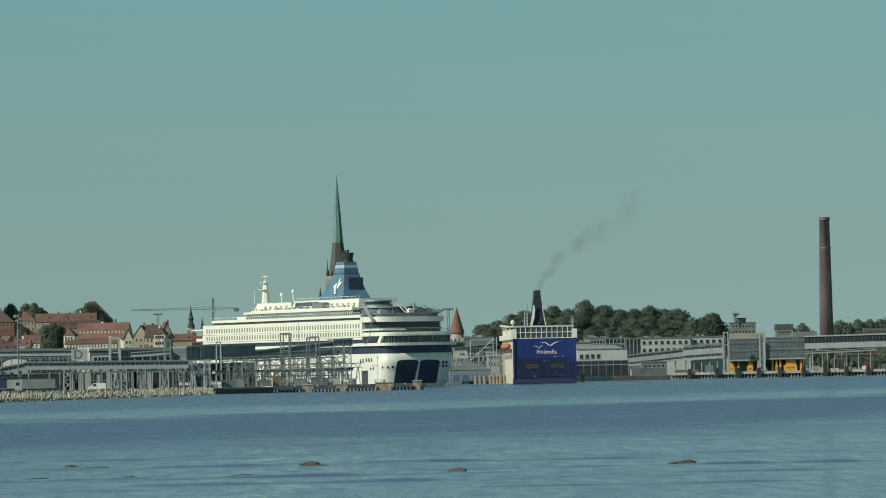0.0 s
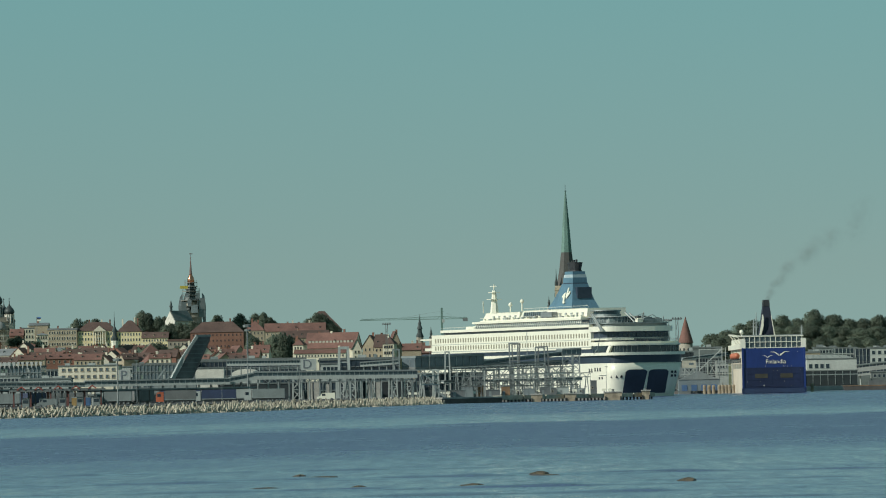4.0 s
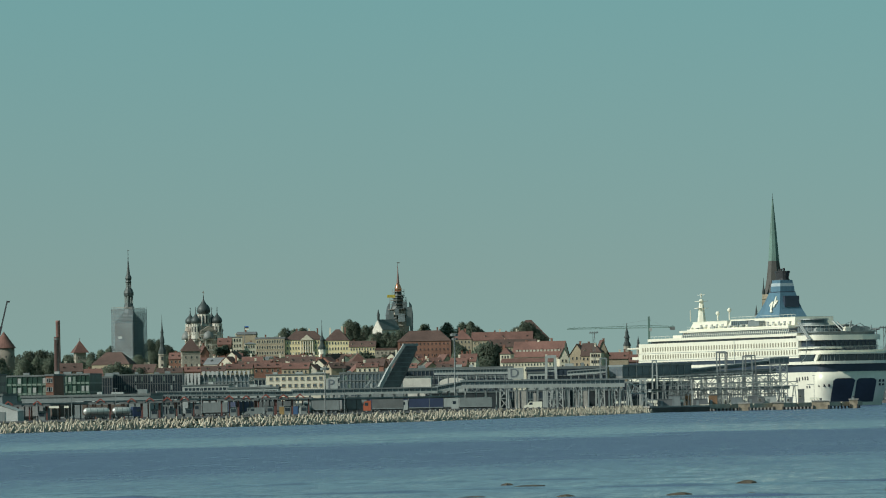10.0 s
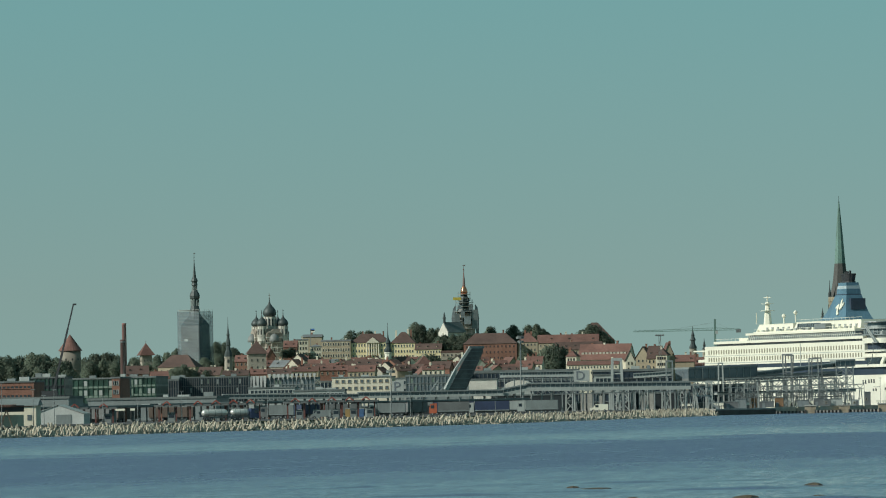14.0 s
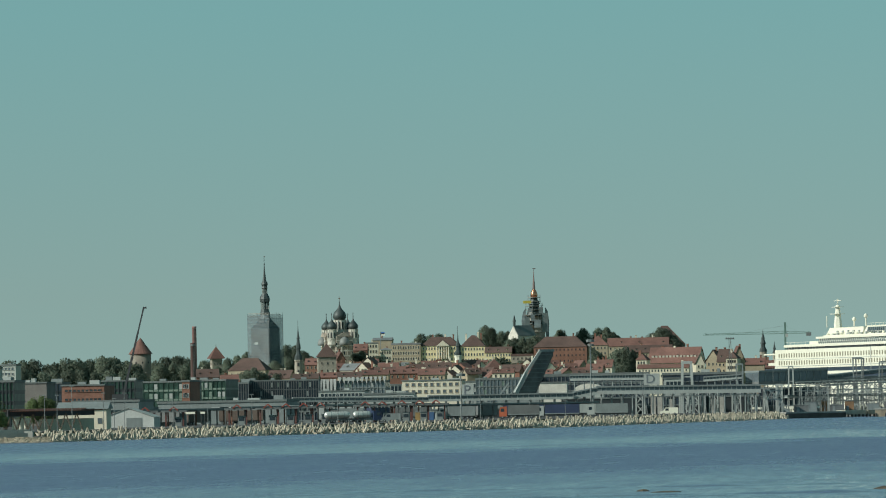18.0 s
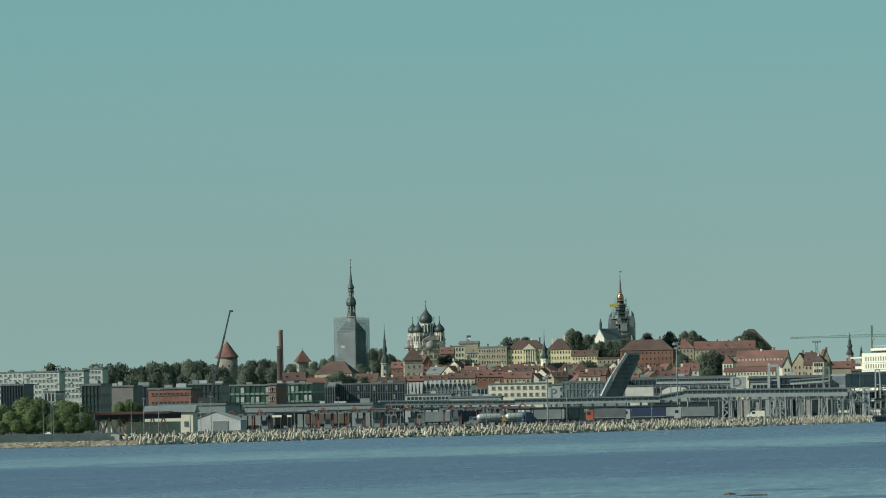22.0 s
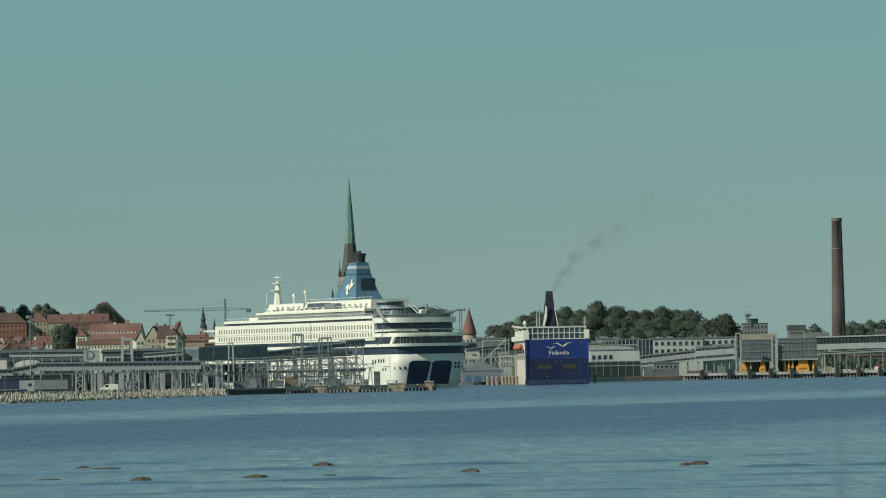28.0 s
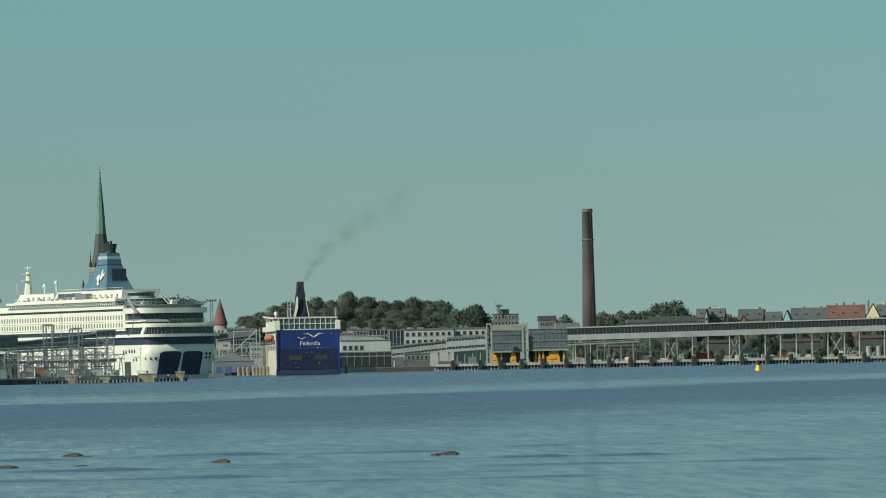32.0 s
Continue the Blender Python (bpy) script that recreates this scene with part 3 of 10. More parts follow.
    part("notice_board", Bits().box(-1.6, -9.5, z(486), 3.0, 0.1, 1.7), M_PALE, e, "white notice board")


def nevsky():
    x, y, zt = -424.71, 4233.75, 89.6
    g = ground(x, y)
    e = thing("orthodox_cathedral", pose(x, y, g, 0, 0, 20), "orthodox cathedral with dark onion domes and ornate pale walls", "church")
    zz = lambda yy: zt - g - (yy - 521) * 4255 / 10100
    body = Bits()
    body.box(0, 0, 0, 20, 20, zz(584))
    body.box(0, 0, zz(592), 25, 12, 0.8)
    body.box(0, 0, 0, 12, 26, zz(592))
    body.box(0, 0, 0, 26, 12, zz(592))
    for s in (-1, 1):
        body.gable(0, s * 12.6, zz(592), 11, 1.2, 3.4, "y")
        body.gable(s * 12.6, 0, zz(592), 1.2, 11, 3.4, "x")
    part("wall", body, mat("cathedral_stone", (0.31, 0.27, 0.225), 0.85, var=0.2, scale=0.3, grain=0.2), e, "tan and cream cathedral walls")
    part("drum", Bits().lathe([(4.6, zz(584)), (4.6, zz(563)), (5.0, zz(562))], 12), M_DULLWHITE, e, "white arcaded drum")
    for i in range(12):
        a = 2 * math.pi * i / 12
        part("drum_column", Bits().lathe([(0.4, zz(583)), (0.4, zz(563))], 6, 4.75 * math.cos(a), 4.75 * math.sin(a)), M_DULLWHITE, e)
    for i in range(12):
        a = 2 * math.pi * (i + 0.5) / 12
        o = Bits()
        o.box(0, 0, 0, 0.9, 0.5, zz(564) - zz(577))
        ob = part("drum_window", o, M_BLACK, e)
        ob.matrix_basis = pose(4.5 * math.cos(a), 4.5 * math.sin(a), zz(579), 0, 0, math.degrees(a) + 90)
    m = Bits()
    onion(m, 0, 0, zz(562), 5.1, zz(529) - zz(562), 18)
    smooth(part("main_dome", m, M_DKCOPPER, e, "large dark onion dome"))
    c = Bits()
    cross(c, 0, 0, zz(530), zz(521) - zz(530))
    part("cross", c, M_GOLD, e, "gilded cross")
    for sx, sy in ((-1, -1), (1, -1), (-1, 1), (1, 1)):
        px, py = sx * 8.2, sy * 8.2
        t = Bits()
        t.lathe([(3.4, zz(606)), (3.4, zz(580)), (3.8, zz(579))], 8, px, py)
        t.lathe([(3.9, zz(597)), (3.9, zz(595.5))], 8, px, py)
        for i in range(8):
            a = 2 * math.pi * i / 8
            t.lathe([(0.3, zz(599)), (0.3, zz(579))], 5, px + 3.5 * math.cos(a), py + 3.5 * math.sin(a))
        part("turret", t, M_DULLWHITE, e, "pale octagonal turret")
        o = Bits()
        onion(o, px, py, zz(579), 3.85, zz(556) - zz(579), 14)
        cross(o, px, py, zz(556), 2.6)
        smooth(part("small_dome", o, M_DKCOPPER, e, "small dark onion dome"))
        for i in range(8):
            a = 2 * math.pi * (i + 0.5) / 8
            w = Bits()
            w.box(0, 0, 0, 0.8, 0.4, 4.0)
            ob = part("turret_window", w, M_BLACK, e)
            ob.matrix_basis = pose(px + 3.3 * math.cos(a), py + 3.3 * math.sin(a), zz(594), 0, 0, math.degrees(a) + 90)
    # porch domes, arched gables and pale string courses
    for px, py in ((0, -13.2), (-13.2, 0)):
        pd = Bits().lathe([(3.9, zz(607)), (3.9, zz(603)), (3.7, zz(600)), (2.9, zz(596)), (1.5, zz(593.5)), (0.3, zz(592))], 14, px, py)
        smooth(part("porch_dome", pd, mat("grey_lead_sheet", (0.17, 0.185, 0.18), 0.6, var=0.2), e, "grey half dome over the porch"))
    for k in range(4):
        part("string_course", Bits().box(0, 0, zz(600 + 9 * k), 26.4, 12.4, 0.7).box(0, 0, zz(600 + 9 * k), 12.4, 26.4, 0.7).box(0, 0, zz(600 + 9 * k), 20.4, 20.4, 0.7), M_DULLWHITE, e, "pale string course")
    for px, py, turn in ((-8, -10.1, 0), (8, -10.1, 0), (-10.1, -8, -90), (-10.1, 8, -90), (0, -13.1, 0), (-13.1, 0, -90)):
        arch = Bits()
        for i in range(9):
            a0, a1 = math.pi * i / 9, math.pi * (i + 1) / 9
            arch.beam((2.1 * math.cos(a0), 0, 2.1 * math.sin(a0)), (2.1 * math.cos(a1), 0, 2.1 * math.sin(a1)), 0.5)
        arch.box(-2.1, 0, -5, 0.5, 0.5, 5).box(2.1, 0, -5, 0.5, 0.5, 5)
        ob = part("arch_surround", arch, M_DULLWHITE, e, "pale arched surround")
        ob.matrix_basis = pose(px, py, zz(612), 0, 0, turn)
    for s in (-1, 1):
        for k in range(3):
            windows(e, 3, 1, -9, 9, [zz(610) - 6 * k], 1.3, 3.2, -13.05 if s < 0 else -10.05, M_CREAM)
    windows(e, 3, 2, -9, 9, [zz(612), zz(626)], 1.3, 3.2, 0, M_CREAM, side=-1, x=-13.05)


def dome_church():
    x, y, zt = -277.67, 4210.85, 105.81
    g = ground(x, y)
    e = thing("cathedral_tower", pose(x, y, g, 0, 0, 15), "scaffolded cathedral tower with a bright copper ball on its spire", "church")
    k = 4220 / 10100
    z = lambda yy: zt - g - (yy - 470) * k
    t = Bits()
    t.box(0, 0, 0, 13, 13, z(566))
    t.lathe([(6.2, z(566)), (5.4, z(545))], 8)
    part("tower_wall", t, M_LIME, e, "pale plastered tower wall")
    s = Bits()
    s.lathe([(6.4, z(552)), (6.2, z(550)), (5.0, z(543)), (4.4, z(541))], 8)
    s.lathe([(7.6, z(568)), (6.4, z(563)), (6.0, z(562))], 8)
    s.lathe([(3.6, z(541)), (3.6, z(531)), (4.6, z(530)), (3.2, z(524)), (2.2, z(519))], 8)
    part("baroque_roof", s, M_DKCOPPER, e, "dark stepped baroque roof")
    b = Bits()
    b.lathe([(1.9, z(519)), (2.5, z(516.5)), (2.7, z(513)), (2.0, z(508)), (1.2, z(505)), (1.0, z(503))], 12)
    smooth(part("copper_ball", b, M_GOLD, e, "bright copper bulb"))
    n = Bits()
    n.lathe([(1.1, z(503)), (0.6, z(488)), (0.15, z(474))], 8)
    n.lathe([(0.1, z(476)), (0.5, z(474.5)), (0.1, z(473))], 8)
    n.box(0, 0, z(474), 0.2, 0.2, 2.4)
    n.box(0.4, 0, z(468), 2.2, 0.15, 0.6)
    part("needle", n, mat("tarnished_copper_needle", (0.15, 0.095, 0.085), 0.5, var=0.2), e, "reddish spire needle with a weathervane")
    p = Bits()
    for i in range(8):
        a = math.pi * (2 * i + 1) / 8
        for r, z0, z1 in ((8.6, z(600), z(548)), (6.4, z(550), z(528)), (4.6, z(530), z(514))):
            p.beam((r * math.cos(a), r * math.sin(a), z0), (r * math.cos(a), r * math.sin(a), z1), 0.2)
    part("scaffold_pole", p, M_STEEL, e)
    for j, (r, zz) in enumerate([(9.0, z(590)), (9.0, z(580)), (9.0, z(570)), (9.0, z(560)), (9.0, z(550)), (6.8, z(541)), (6.8, z(534)), (5.0, z(526)), (4.6, z(519))]):
        f = Bits()
        f.lathe([(r, zz), (r + 0.1, zz + 0.35)], 8)
        part("platform", f, M_CONC, e)
    c = Bits()
    c.slab([(8.6, z(596)), (10.2, z(590)), (10.4, z(560)), (9.4, z(542)), (7.6, z(536)), (7.2, z(575))], -3.0, -2.8)
    part("dust_sheet", c, M_NET, e, "hanging grey dust sheet")
    part("dust_sheet", Bits().slab([(-9.6, z(580)), (-10.4, z(560)), (-9.2, z(545)), (-7.0, z(536)), (-6.6, z(566)), (-7.4, z(584))], -3.0, -2.8), M_NET, e, "hanging grey dust sheet")
    for i, (sx, sy, w, za, zb) in enumerate(((-7.0, -7.4, 4.0, 575, 553), (0.5, -8.9, 5.0, 572, 558), (6.5, -7.6, 4.5, 580, 546), (-3.0, -8.6, 3.0, 560, 549), (3.6, -6.0, 3.0, 547, 536), (-4.4, -5.4, 2.6, 545, 537))):
        part("dust_sheet", Bits().box(sx, sy, z(za), w, 0.15, z(zb) - z(za)), M_NET if i % 2 else M_GREY, e)
    a = Bits()
    a.box(-6.3, -5.2, z(529), 6.0, 0.2, z(524) - z(529))
    part("banner", a, mat("faded_yellow_sheeting", (0.60, 0.47, 0.08), 0.7), e, "yellow sheeting on the scaffold")
    # white gabled chapel in front
    cx, cy, cz = -291.52, 4179.85, 57.27
    h = thing("gabled_chapel", pose(cx, cy, cz - 12, 0, 0, -42), "white gabled chapel with a dark roof and small bell turret", "church")
    w = Bits()
    w.box(0, 9, ground(cx, cy) - cz + 11, 10, 18, 13 - ground(cx, cy) + cz - 12)
    w.gable(0, 9, 12, 10, 17.8, 7.0, "y", 0)
    part("wall", w, M_DULLWHITE, h, "whitewashed gable wall")
    r = Bits()
    for sg in (-1, 1):
        r.add([(0, 0.5, 19.2), (0, 18.3, 19.2), (sg * 5.6, 18.3, 11.6), (sg * 5.6, 0.5, 11.6), (0, 0.5, 19.6), (0, 18.3, 19.6), (sg * 5.6, 18.3, 12), (sg * 5.6, 0.5, 12)],
              [(3, 2, 1, 0), (4, 5, 6, 7), (0, 1, 5, 4), (1, 2, 6, 5), (2, 3, 7, 6), (3, 0, 4, 7)])
    part("roof", r, M_DARKROOF, h)
    u = Bits()
    u.lathe([(1.0, 18), (1.0, 22), (1.4, 22.2), (0.9, 24), (0.2, 27)], 8, 0, 1.4)
    part("bell_turret", u, M_DKCOPPER, h, "dark bell turret")
    windows(h, 1, 2, -1, 1, [4, 9], 0.9, 2.6, 0.0, M_CREAM)


def town_hall():
    x, y, zt = -417.86, 3878.56, 65.87
    g = ground(x, y)
    z = lambda yy: zt - g - (yy - 562) * 3901 / 10100
    e = thing("town_hall_tower", pose(x, y, g), "slim stone town hall tower with a dark pointed spire", "tower")
    w = Bits()
    w.lathe([(3.2, 0), (2.9, z(640)), (2.7, z(632)), (3.1, z(631)), (3.1, z(629))], 8)
    part("tower_wall", w, M_LIME, e)
    s = Bits()
    s.lathe([(2.9, z(629)), (2.6, z(622)), (1.6, z(617)), (1.3, z(610)), (1.7, z(609)), (1.6, z(603)), (1.1, z(598)), (0.9, z(592)), (1.2, z(591)), (0.7, z(586)), (0.35, z(578)), (0.1, z(566))], 8)
    s.box(0, 0, z(567), 0.2, 0.2, 3)
    part("spire", s, M_DKCOPPER, e, "dark tiered spire")
    for i in range(3):
        o = Bits()
        o.box(0, 0, 0, 0.9, 0.3, 2.4)
        ob = part("slit_window", o, M_BLACK, e)
        ob.matrix_basis = pose(0, -2.85 - 0.05 * i, z(640) - i * 5)


def holy_spirit():
    x, y, zt = -293.28, 3688.36, 57.83
    g = ground(x, y)
    z = lambda yy: zt - g - (yy - 570) * 3700 / 10100
    e = thing("parish_church", pose(x, y, g), "white parish church tower with a slender dark spire", "church")
    w = Bits()
    w.lathe([(2.6, 0), (2.3, z(624)), (2.6, z(623)), (2.6, z(621))], 8)
    part("tower_wall", w, M_WHITE, e, "whitewashed octagonal tower")
    s = Bits()
    s.lathe([(2.5, z(621)), (2.4, z(616)), (1.4, z(612)), (1.2, z(606)), (1.6, z(605)), (1.3, z(600)), (0.6, z(596)), (0.3, z(588)), (0.08, z(574))], 8)
    s.box(0, 0, z(575), 0.18, 0.18, 2.2)
    part("spire", s, M_DKCOPPER, e, "dark spire")
    n = Bits()
    n.box(7, 6, 0, 13, 18, z(652))
    n.gable(7, 6, z(652), 13, 18, z(629) - z(652), "x")
    part("nave", n, M_ROOFBROWN, e, "brown-roofed nave")
    for k in range(3):
        o = Bits()
        o.box(0, 0, 0, 0.7, 0.3, 2)
        ob = part("slit_window", o, M_BLACK, e)
        ob.matrix_basis = pose(0, -2.5, z(634) - 5 * k)


def round_tower(x, y, r, z_eave, z_tip, label, over=0.12, wall=None, roof=None, n=24):
    g = ground(x, y)
    e = thing("wall_tower", pose(x, y, g - 0.5), label, "tower", "medieval wall towers")
    w = Bits()
    h = z_eave - g + 0.5
    w.lathe([(r * 1.04, 0), (r, h * 0.7), (r, h)], n)
    smooth(part("tower_wall", w, wall or M_LIME, e))
    part("string_course", Bits().lathe([(r * 1.0, h * 0.62), (r * 1.045, h * 0.63), (r * 1.045, h * 0.645), (r * 1.0, h * 0.66)], n), wall or M_LIME, e)
    c = Bits()
    c.lathe([(r * (1 + over), h - 0.2), (r * (1 + over), h + 0.15), (0.12, z_tip - g + 0.5)], n)
    part("cone_roof", c, roof or M_ROOFRED, e, "conical red tiled roof")
    for i in range(10):
        a = 2 * math.pi * i / 10
        o = Bits()
        o.box(0, 0, 0, 0.8, 0.5, 1.4)
        ob = part("gun_port", o, M_BLACK, e)
        ob.matrix_basis = pose(r * math.cos(a), r * math.sin(a), h * 0.82, 0, 0, math.degrees(a) + 90)
    return e


def square_tower(x, y, w, z_eave, z_tip, over, label, rz=15.0, roof=None):
    g = ground(x, y)
    h = z_eave - g + 0.5
    e = thing("wall_tower", pose(x, y, g - 0.5, 0, 0, rz), label, "tower", "medieval wall towers")
    b = Bits()
    b.box(0, 0, 0, w, w, h)
    b.box(0, 0, h - 1.6, w + 0.5, w + 0.5, 0.4)
    part("tower_wall", b, M_LIME, e)
    r = Bits()
    r.hip(0, 0, h, w, w, z_tip - z_eave, over)
    r.box(0, 0, h + z_tip - z_eave - 0.3, 0.2, 0.2, 2)
    part("pyramid_roof", r, roof or M_ROOFBROWN, e)
    windows(e, 3, 2, -w / 2 + 0.5, w / 2 - 0.5, [h - 4.5, h - 9], 0.8, 1.4, -w / 2, M_LIME)
    windows(e, 3, 2, -w / 2 + 0.5, w / 2 - 0.5, [h - 4.5, h - 9], 0.8, 1.4, 0, M_LIME, side=-1, x=-w / 2)


def stack(x, y, r0, r1, z_top, label, material, bands=()):
    g = ground(x, y)
    h = z_top - g + 0.5
    e = thing("factory_chimney", pose(x, y, g - 0.5), label, "chimney")
    b = Bits()
    b.lathe([(r0, 0), (r0 * 0.5 + r1 * 0.5, h * 0.5), (r1, h - 1.5), (r1 * 1.06, h - 1.4), (r1 * 1.06, h)], 24)
    smooth(part("shaft", b, material, e))
    for i, f in enumerate(bands):
        c = Bits()
        r = r0 + (r1 - r0) * f
        c.lathe([(r * 1.0, h * f - 0.5), (r * 1.12, h * f - 0.4), (r * 1.12, h * f + 0.4), (r, h * f + 0.5)], 24)
        part("band", c, M_DARKSTEEL, e, "steel gallery ring")
    l = Bits()
    for s in (-0.3, 0.3):
        l.beam((r0 * 0.5 + s, -r0 * 0.95, 0), (r1 * 0.5 + s, -r1 * 0.95, h), 0.12)
    part("ladder", l, M_DARKSTEEL, e)


st_olaf()
st_nicholas()
nevsky()
dome_church()
town_hall()
holy_spirit()
round_tower(-573.66, 4225.24, 7.81, 49.77, 61.98, "massive round stone cannon tower with a red cone roof", 0.14, mat("dark_limestone", (0.20, 0.18, 0.15), 0.9, var=0.2, scale=0.15))
round_tower(68.09, 3299.3, 3.92, 28.08, 43.11, "round wall tower with a steep red cone roof", 0.12)
square_tower(-510.03, 4168.92, 7.49, 44.67, 53.8, 2.0, "square stone wall tower with an orange-red pyramid roof", 20, M_ROOFRED)
square_tower(-357.71, 3481.67, 11.09, 37.9, 46.21, 1.0, "broad square stone tower with a brown pyramid roof", 10)
stack(-500.62, 3968.55, 1.78, 1.5, 65.65, "tall red brick factory chimney", mat("pinkish_chimney_brick", (0.20, 0.11, 0.10), 0.9, var=0.2, scale=0.15))
stack(-376.34, 2976.3, 1.63, 1.25, 42.16, "dark brick factory chimney with a flared top", mat("sooty_brick", (0.085, 0.052, 0.048), 0.9), (0.97,))
stack(286.67, 3352.77, 4.5, 2.93, 92.62, "tall dark brick power station chimney", mat("dark_chimney_brick", (0.105, 0.080, 0.078), 0.9, var=0.2, scale=0.15, grain=0.15, streak=3), (0.8, 0.985))

# palace row on the hill
def palace():
    x, y, w, ze, zr = -345.82, 4185.74, 28.28, 50.95, 57.6
    e = house(x, y, w, ze, zr, 14, 0, M_YELLOW, M_ROOFBROWN, "hip", 13, 3, (1.1, 2.0), 4.0, 3, "yellow plastered palace with white pediment and columns", trim=M_CREAM, category="palace")
    h = ze - e.location.z
    p = Bits()
    p.gable(2, -0.8, h - 0.3, 9.5, 2.4, 4.2, "y", 0.3)
    part("pediment", p, M_CREAM, e, "pale triangular pediment")
    for i in range(6):
        c = Bits()
        c.lathe([(0.5, h - 9.5), (0.42, h - 0.6), (0.55, h - 0.3)], 8, -2.3 + i * 1.72, -1.4)
        part("column", c, M_CREAM, e, "white column")
    house(-322.01, 4187.64, 17.88, 50.07, 58.38, 15, 0, M_YELLOW, M_ROOFBROWN, "hip", 8, 3, (1.1, 2.0), 4.0, 3, "yellow palace wing under a tall brown hip roof", trim=M_CREAM, category="palace")


palace()
house(-398.91, 4211.15, 9.63, 53.94, 54.77, 12, 8, M_CREAM, M_ROOFGREY, "flat", 4, 4, (1.2, 2.0), 4, 1, "pale yellow town palace with a flat grey roof", side_cols=2)
house(-381.94, 4142.43, 8.24, 48.41, 50.06, 11, 8, M_CREAM, M_ROOFGREY, "hip", 4, 3, (1.1, 1.9), 4, 1, "cream plastered house with a low grey roof", side_cols=2)
house(-371.06, 4183.58, 21.62, 52.27, 53.52, 14, 0, M_TAN, M_ROOFGREY, "flat", 11, 4, (1.2, 2.2), 4.2, 2, "grey-brown government house with tall windows", trim=M_CREAM)
house(-400.4, 4311.45, 14.58, 57.49, 59.2, 14, 0, M_TAN, M_ROOFGREY, "x", 0, 0, chimneys=2, label="dark grey roofed house behind the palace row")
house(-296.94, 4099.26, 19.13, 44.29, 48.36, 11, 0, M_YELLOW, M_ROOFBROWN, "x", 9, 2, (1.2, 1.7), 3.6, 2, "low yellow wing with a brown tiled roof", trim=M_CREAM)
house(-301.14, 4249.34, 21.93, 51.47, 56.53, 13, 0, M_CREAM, M_ROOFRED, "x", 0, 0, chimneys=3, label="long house with a red tiled roof on the hill")
house(-278.58, 4080.5, 15.79, 41.35, 42.97, 9, 0, M_LIME, M_ROOFBROWN, "flat", 5, 1, chimneys=0, label="grey stone retaining wall building on the hill")
house(-248.72, 4042.36, 37.69, 46.9, 54.51, 16, 0, M_BRICK, M_ROOFBROWN, "hip", 13, 4, (1.0, 1.5), 4.0, 1, "large red brick building with small windows", trim=M_BRICK)
house(-222.64, 4053.89, 14.07, 47.69, 54.52, 13, 0, M_TAN, M_ROOFRED, "hip", 5, 3, (1.0, 1.6), 3.8, 2, "grey-brown house with a red mansard roof", trim=M_LIME)
house(-198.25, 4145.26, 44.38, 47.65, 53.4, 13, 0, M_TAN, M_ROOFRED, "x", 14, 2, (1.0, 1.5), 3.8, 5, "long low house with a red tiled roof on the ridge", trim=M_CREAM)
house(-187.74, 4075.68, 33.93, 41.96, 47.21, 10, 0, M_TAN, M_ROOFBROWN, "x", 12, 1, (1.0, 1.4), 3.6, 2, "long brown-roofed house below the ridge")
house(-178.18, 4176.2, 26.49, 48.37, 62.43, 22, 12, M_TAN, M_ROOFBROWN, "hip", 0, 0, chimneys=0, label="tall dark hip-roofed house half hidden by trees")
house(-399.83, 4130.69, 9.86, 48.27, 52.79, 12, 0, M_BRICK, M_ROOFRED, "x", 0, 0, label="house with an orange-red roof beside the cathedral")
# seaward town edge
def customs_house():
    x, y, w, ze, zr = -137.77, 3297.12, 30.39, 28.94, 37.76
    e = house(x, y, w, ze, zr, 15, -14, M_CREAM, M_ROOFRED, "x", 12, 2, (1.1, 1.5), 3.4, 3, "long cream house with a steep red roof and dormers", trim=M_CREAM)
    h = ze - e.location.z
    for i in range(13):
        d = Bits()
        d.box(0, 0, 0, 1.3, 2.4, 1.3)
        ob = part("dormer", d, M_DULLCREAM, e, "pale dormer")
        ob.matrix_basis = pose(-w / 2 + 2.5 + i * (w - 5) / 12, 3.4, h + 3.0)
    house(-155.06, 3276.33, 6.17, 30.77, 34.34, 10, -10, M_CREAM, M_ROOFRED, "hip", 3, 3, (1.1, 1.6), 3.4, 2, "small cream corner house with a red hip roof", trim=M_TAN)
    house(-140.92, 3236.93, 29.51, 25.74, 27.67, 7, -6, M_CREAM, M_ROOFRED, "x", 16, 2, (1.0, 1.4), 3.0, 1, "low cream house row with small windows", trim=M_CREAM)
    house(-121.4, 3282.76, 5.2, 27.89, 33.74, 14, 6, M_CREAM, M_ROOFBROWN, "y", 2, 3, (1.0, 1.5), 3.2, 0, "cream gabled house end", trim=M_TAN)


customs_house()
house(-118.8, 3417.94, 8.8, 30.22, 36.98, 12, -10, M_TAN, M_ROOFBROWN, "y", 3, 2, chimneys=1, label="grey-brown gabled house with a brown roof")
house(-111.74, 3398.16, 8.08, 29.61, 37.01, 12, -10, M_TAN, M_ROOFBROWN, "x", 3, 2, chimneys=1, label="stone house with a steep brown roof")
house(-106.37, 3378.33, 6.69, 31.39, 35.39, 10, -10, M_CREAM, M_ROOFBROWN, "hip", 4, 3, chimneys=1, label="cream house with a brown hip roof")
house(-102.2, 3388.46, 7.05, 29.69, 38.74, 12, 10, M_TAN, M_ROOFRED, "y", 3, 2, chimneys=1, label="steep gabled stone house")
house(-95.15, 3428.68, 13.58, 27.77, 31.5, 11, 0, M_TAN, M_ROOFRED, "x", 0, 0, chimneys=2, label="low house with a red roof")
house(-86.28, 3458.92, 16.1, 26.06, 30.17, 11, 0, M_BRICK, M_ROOFRED, "x", 0, 0, chimneys=2, label="brick house with a red roof")
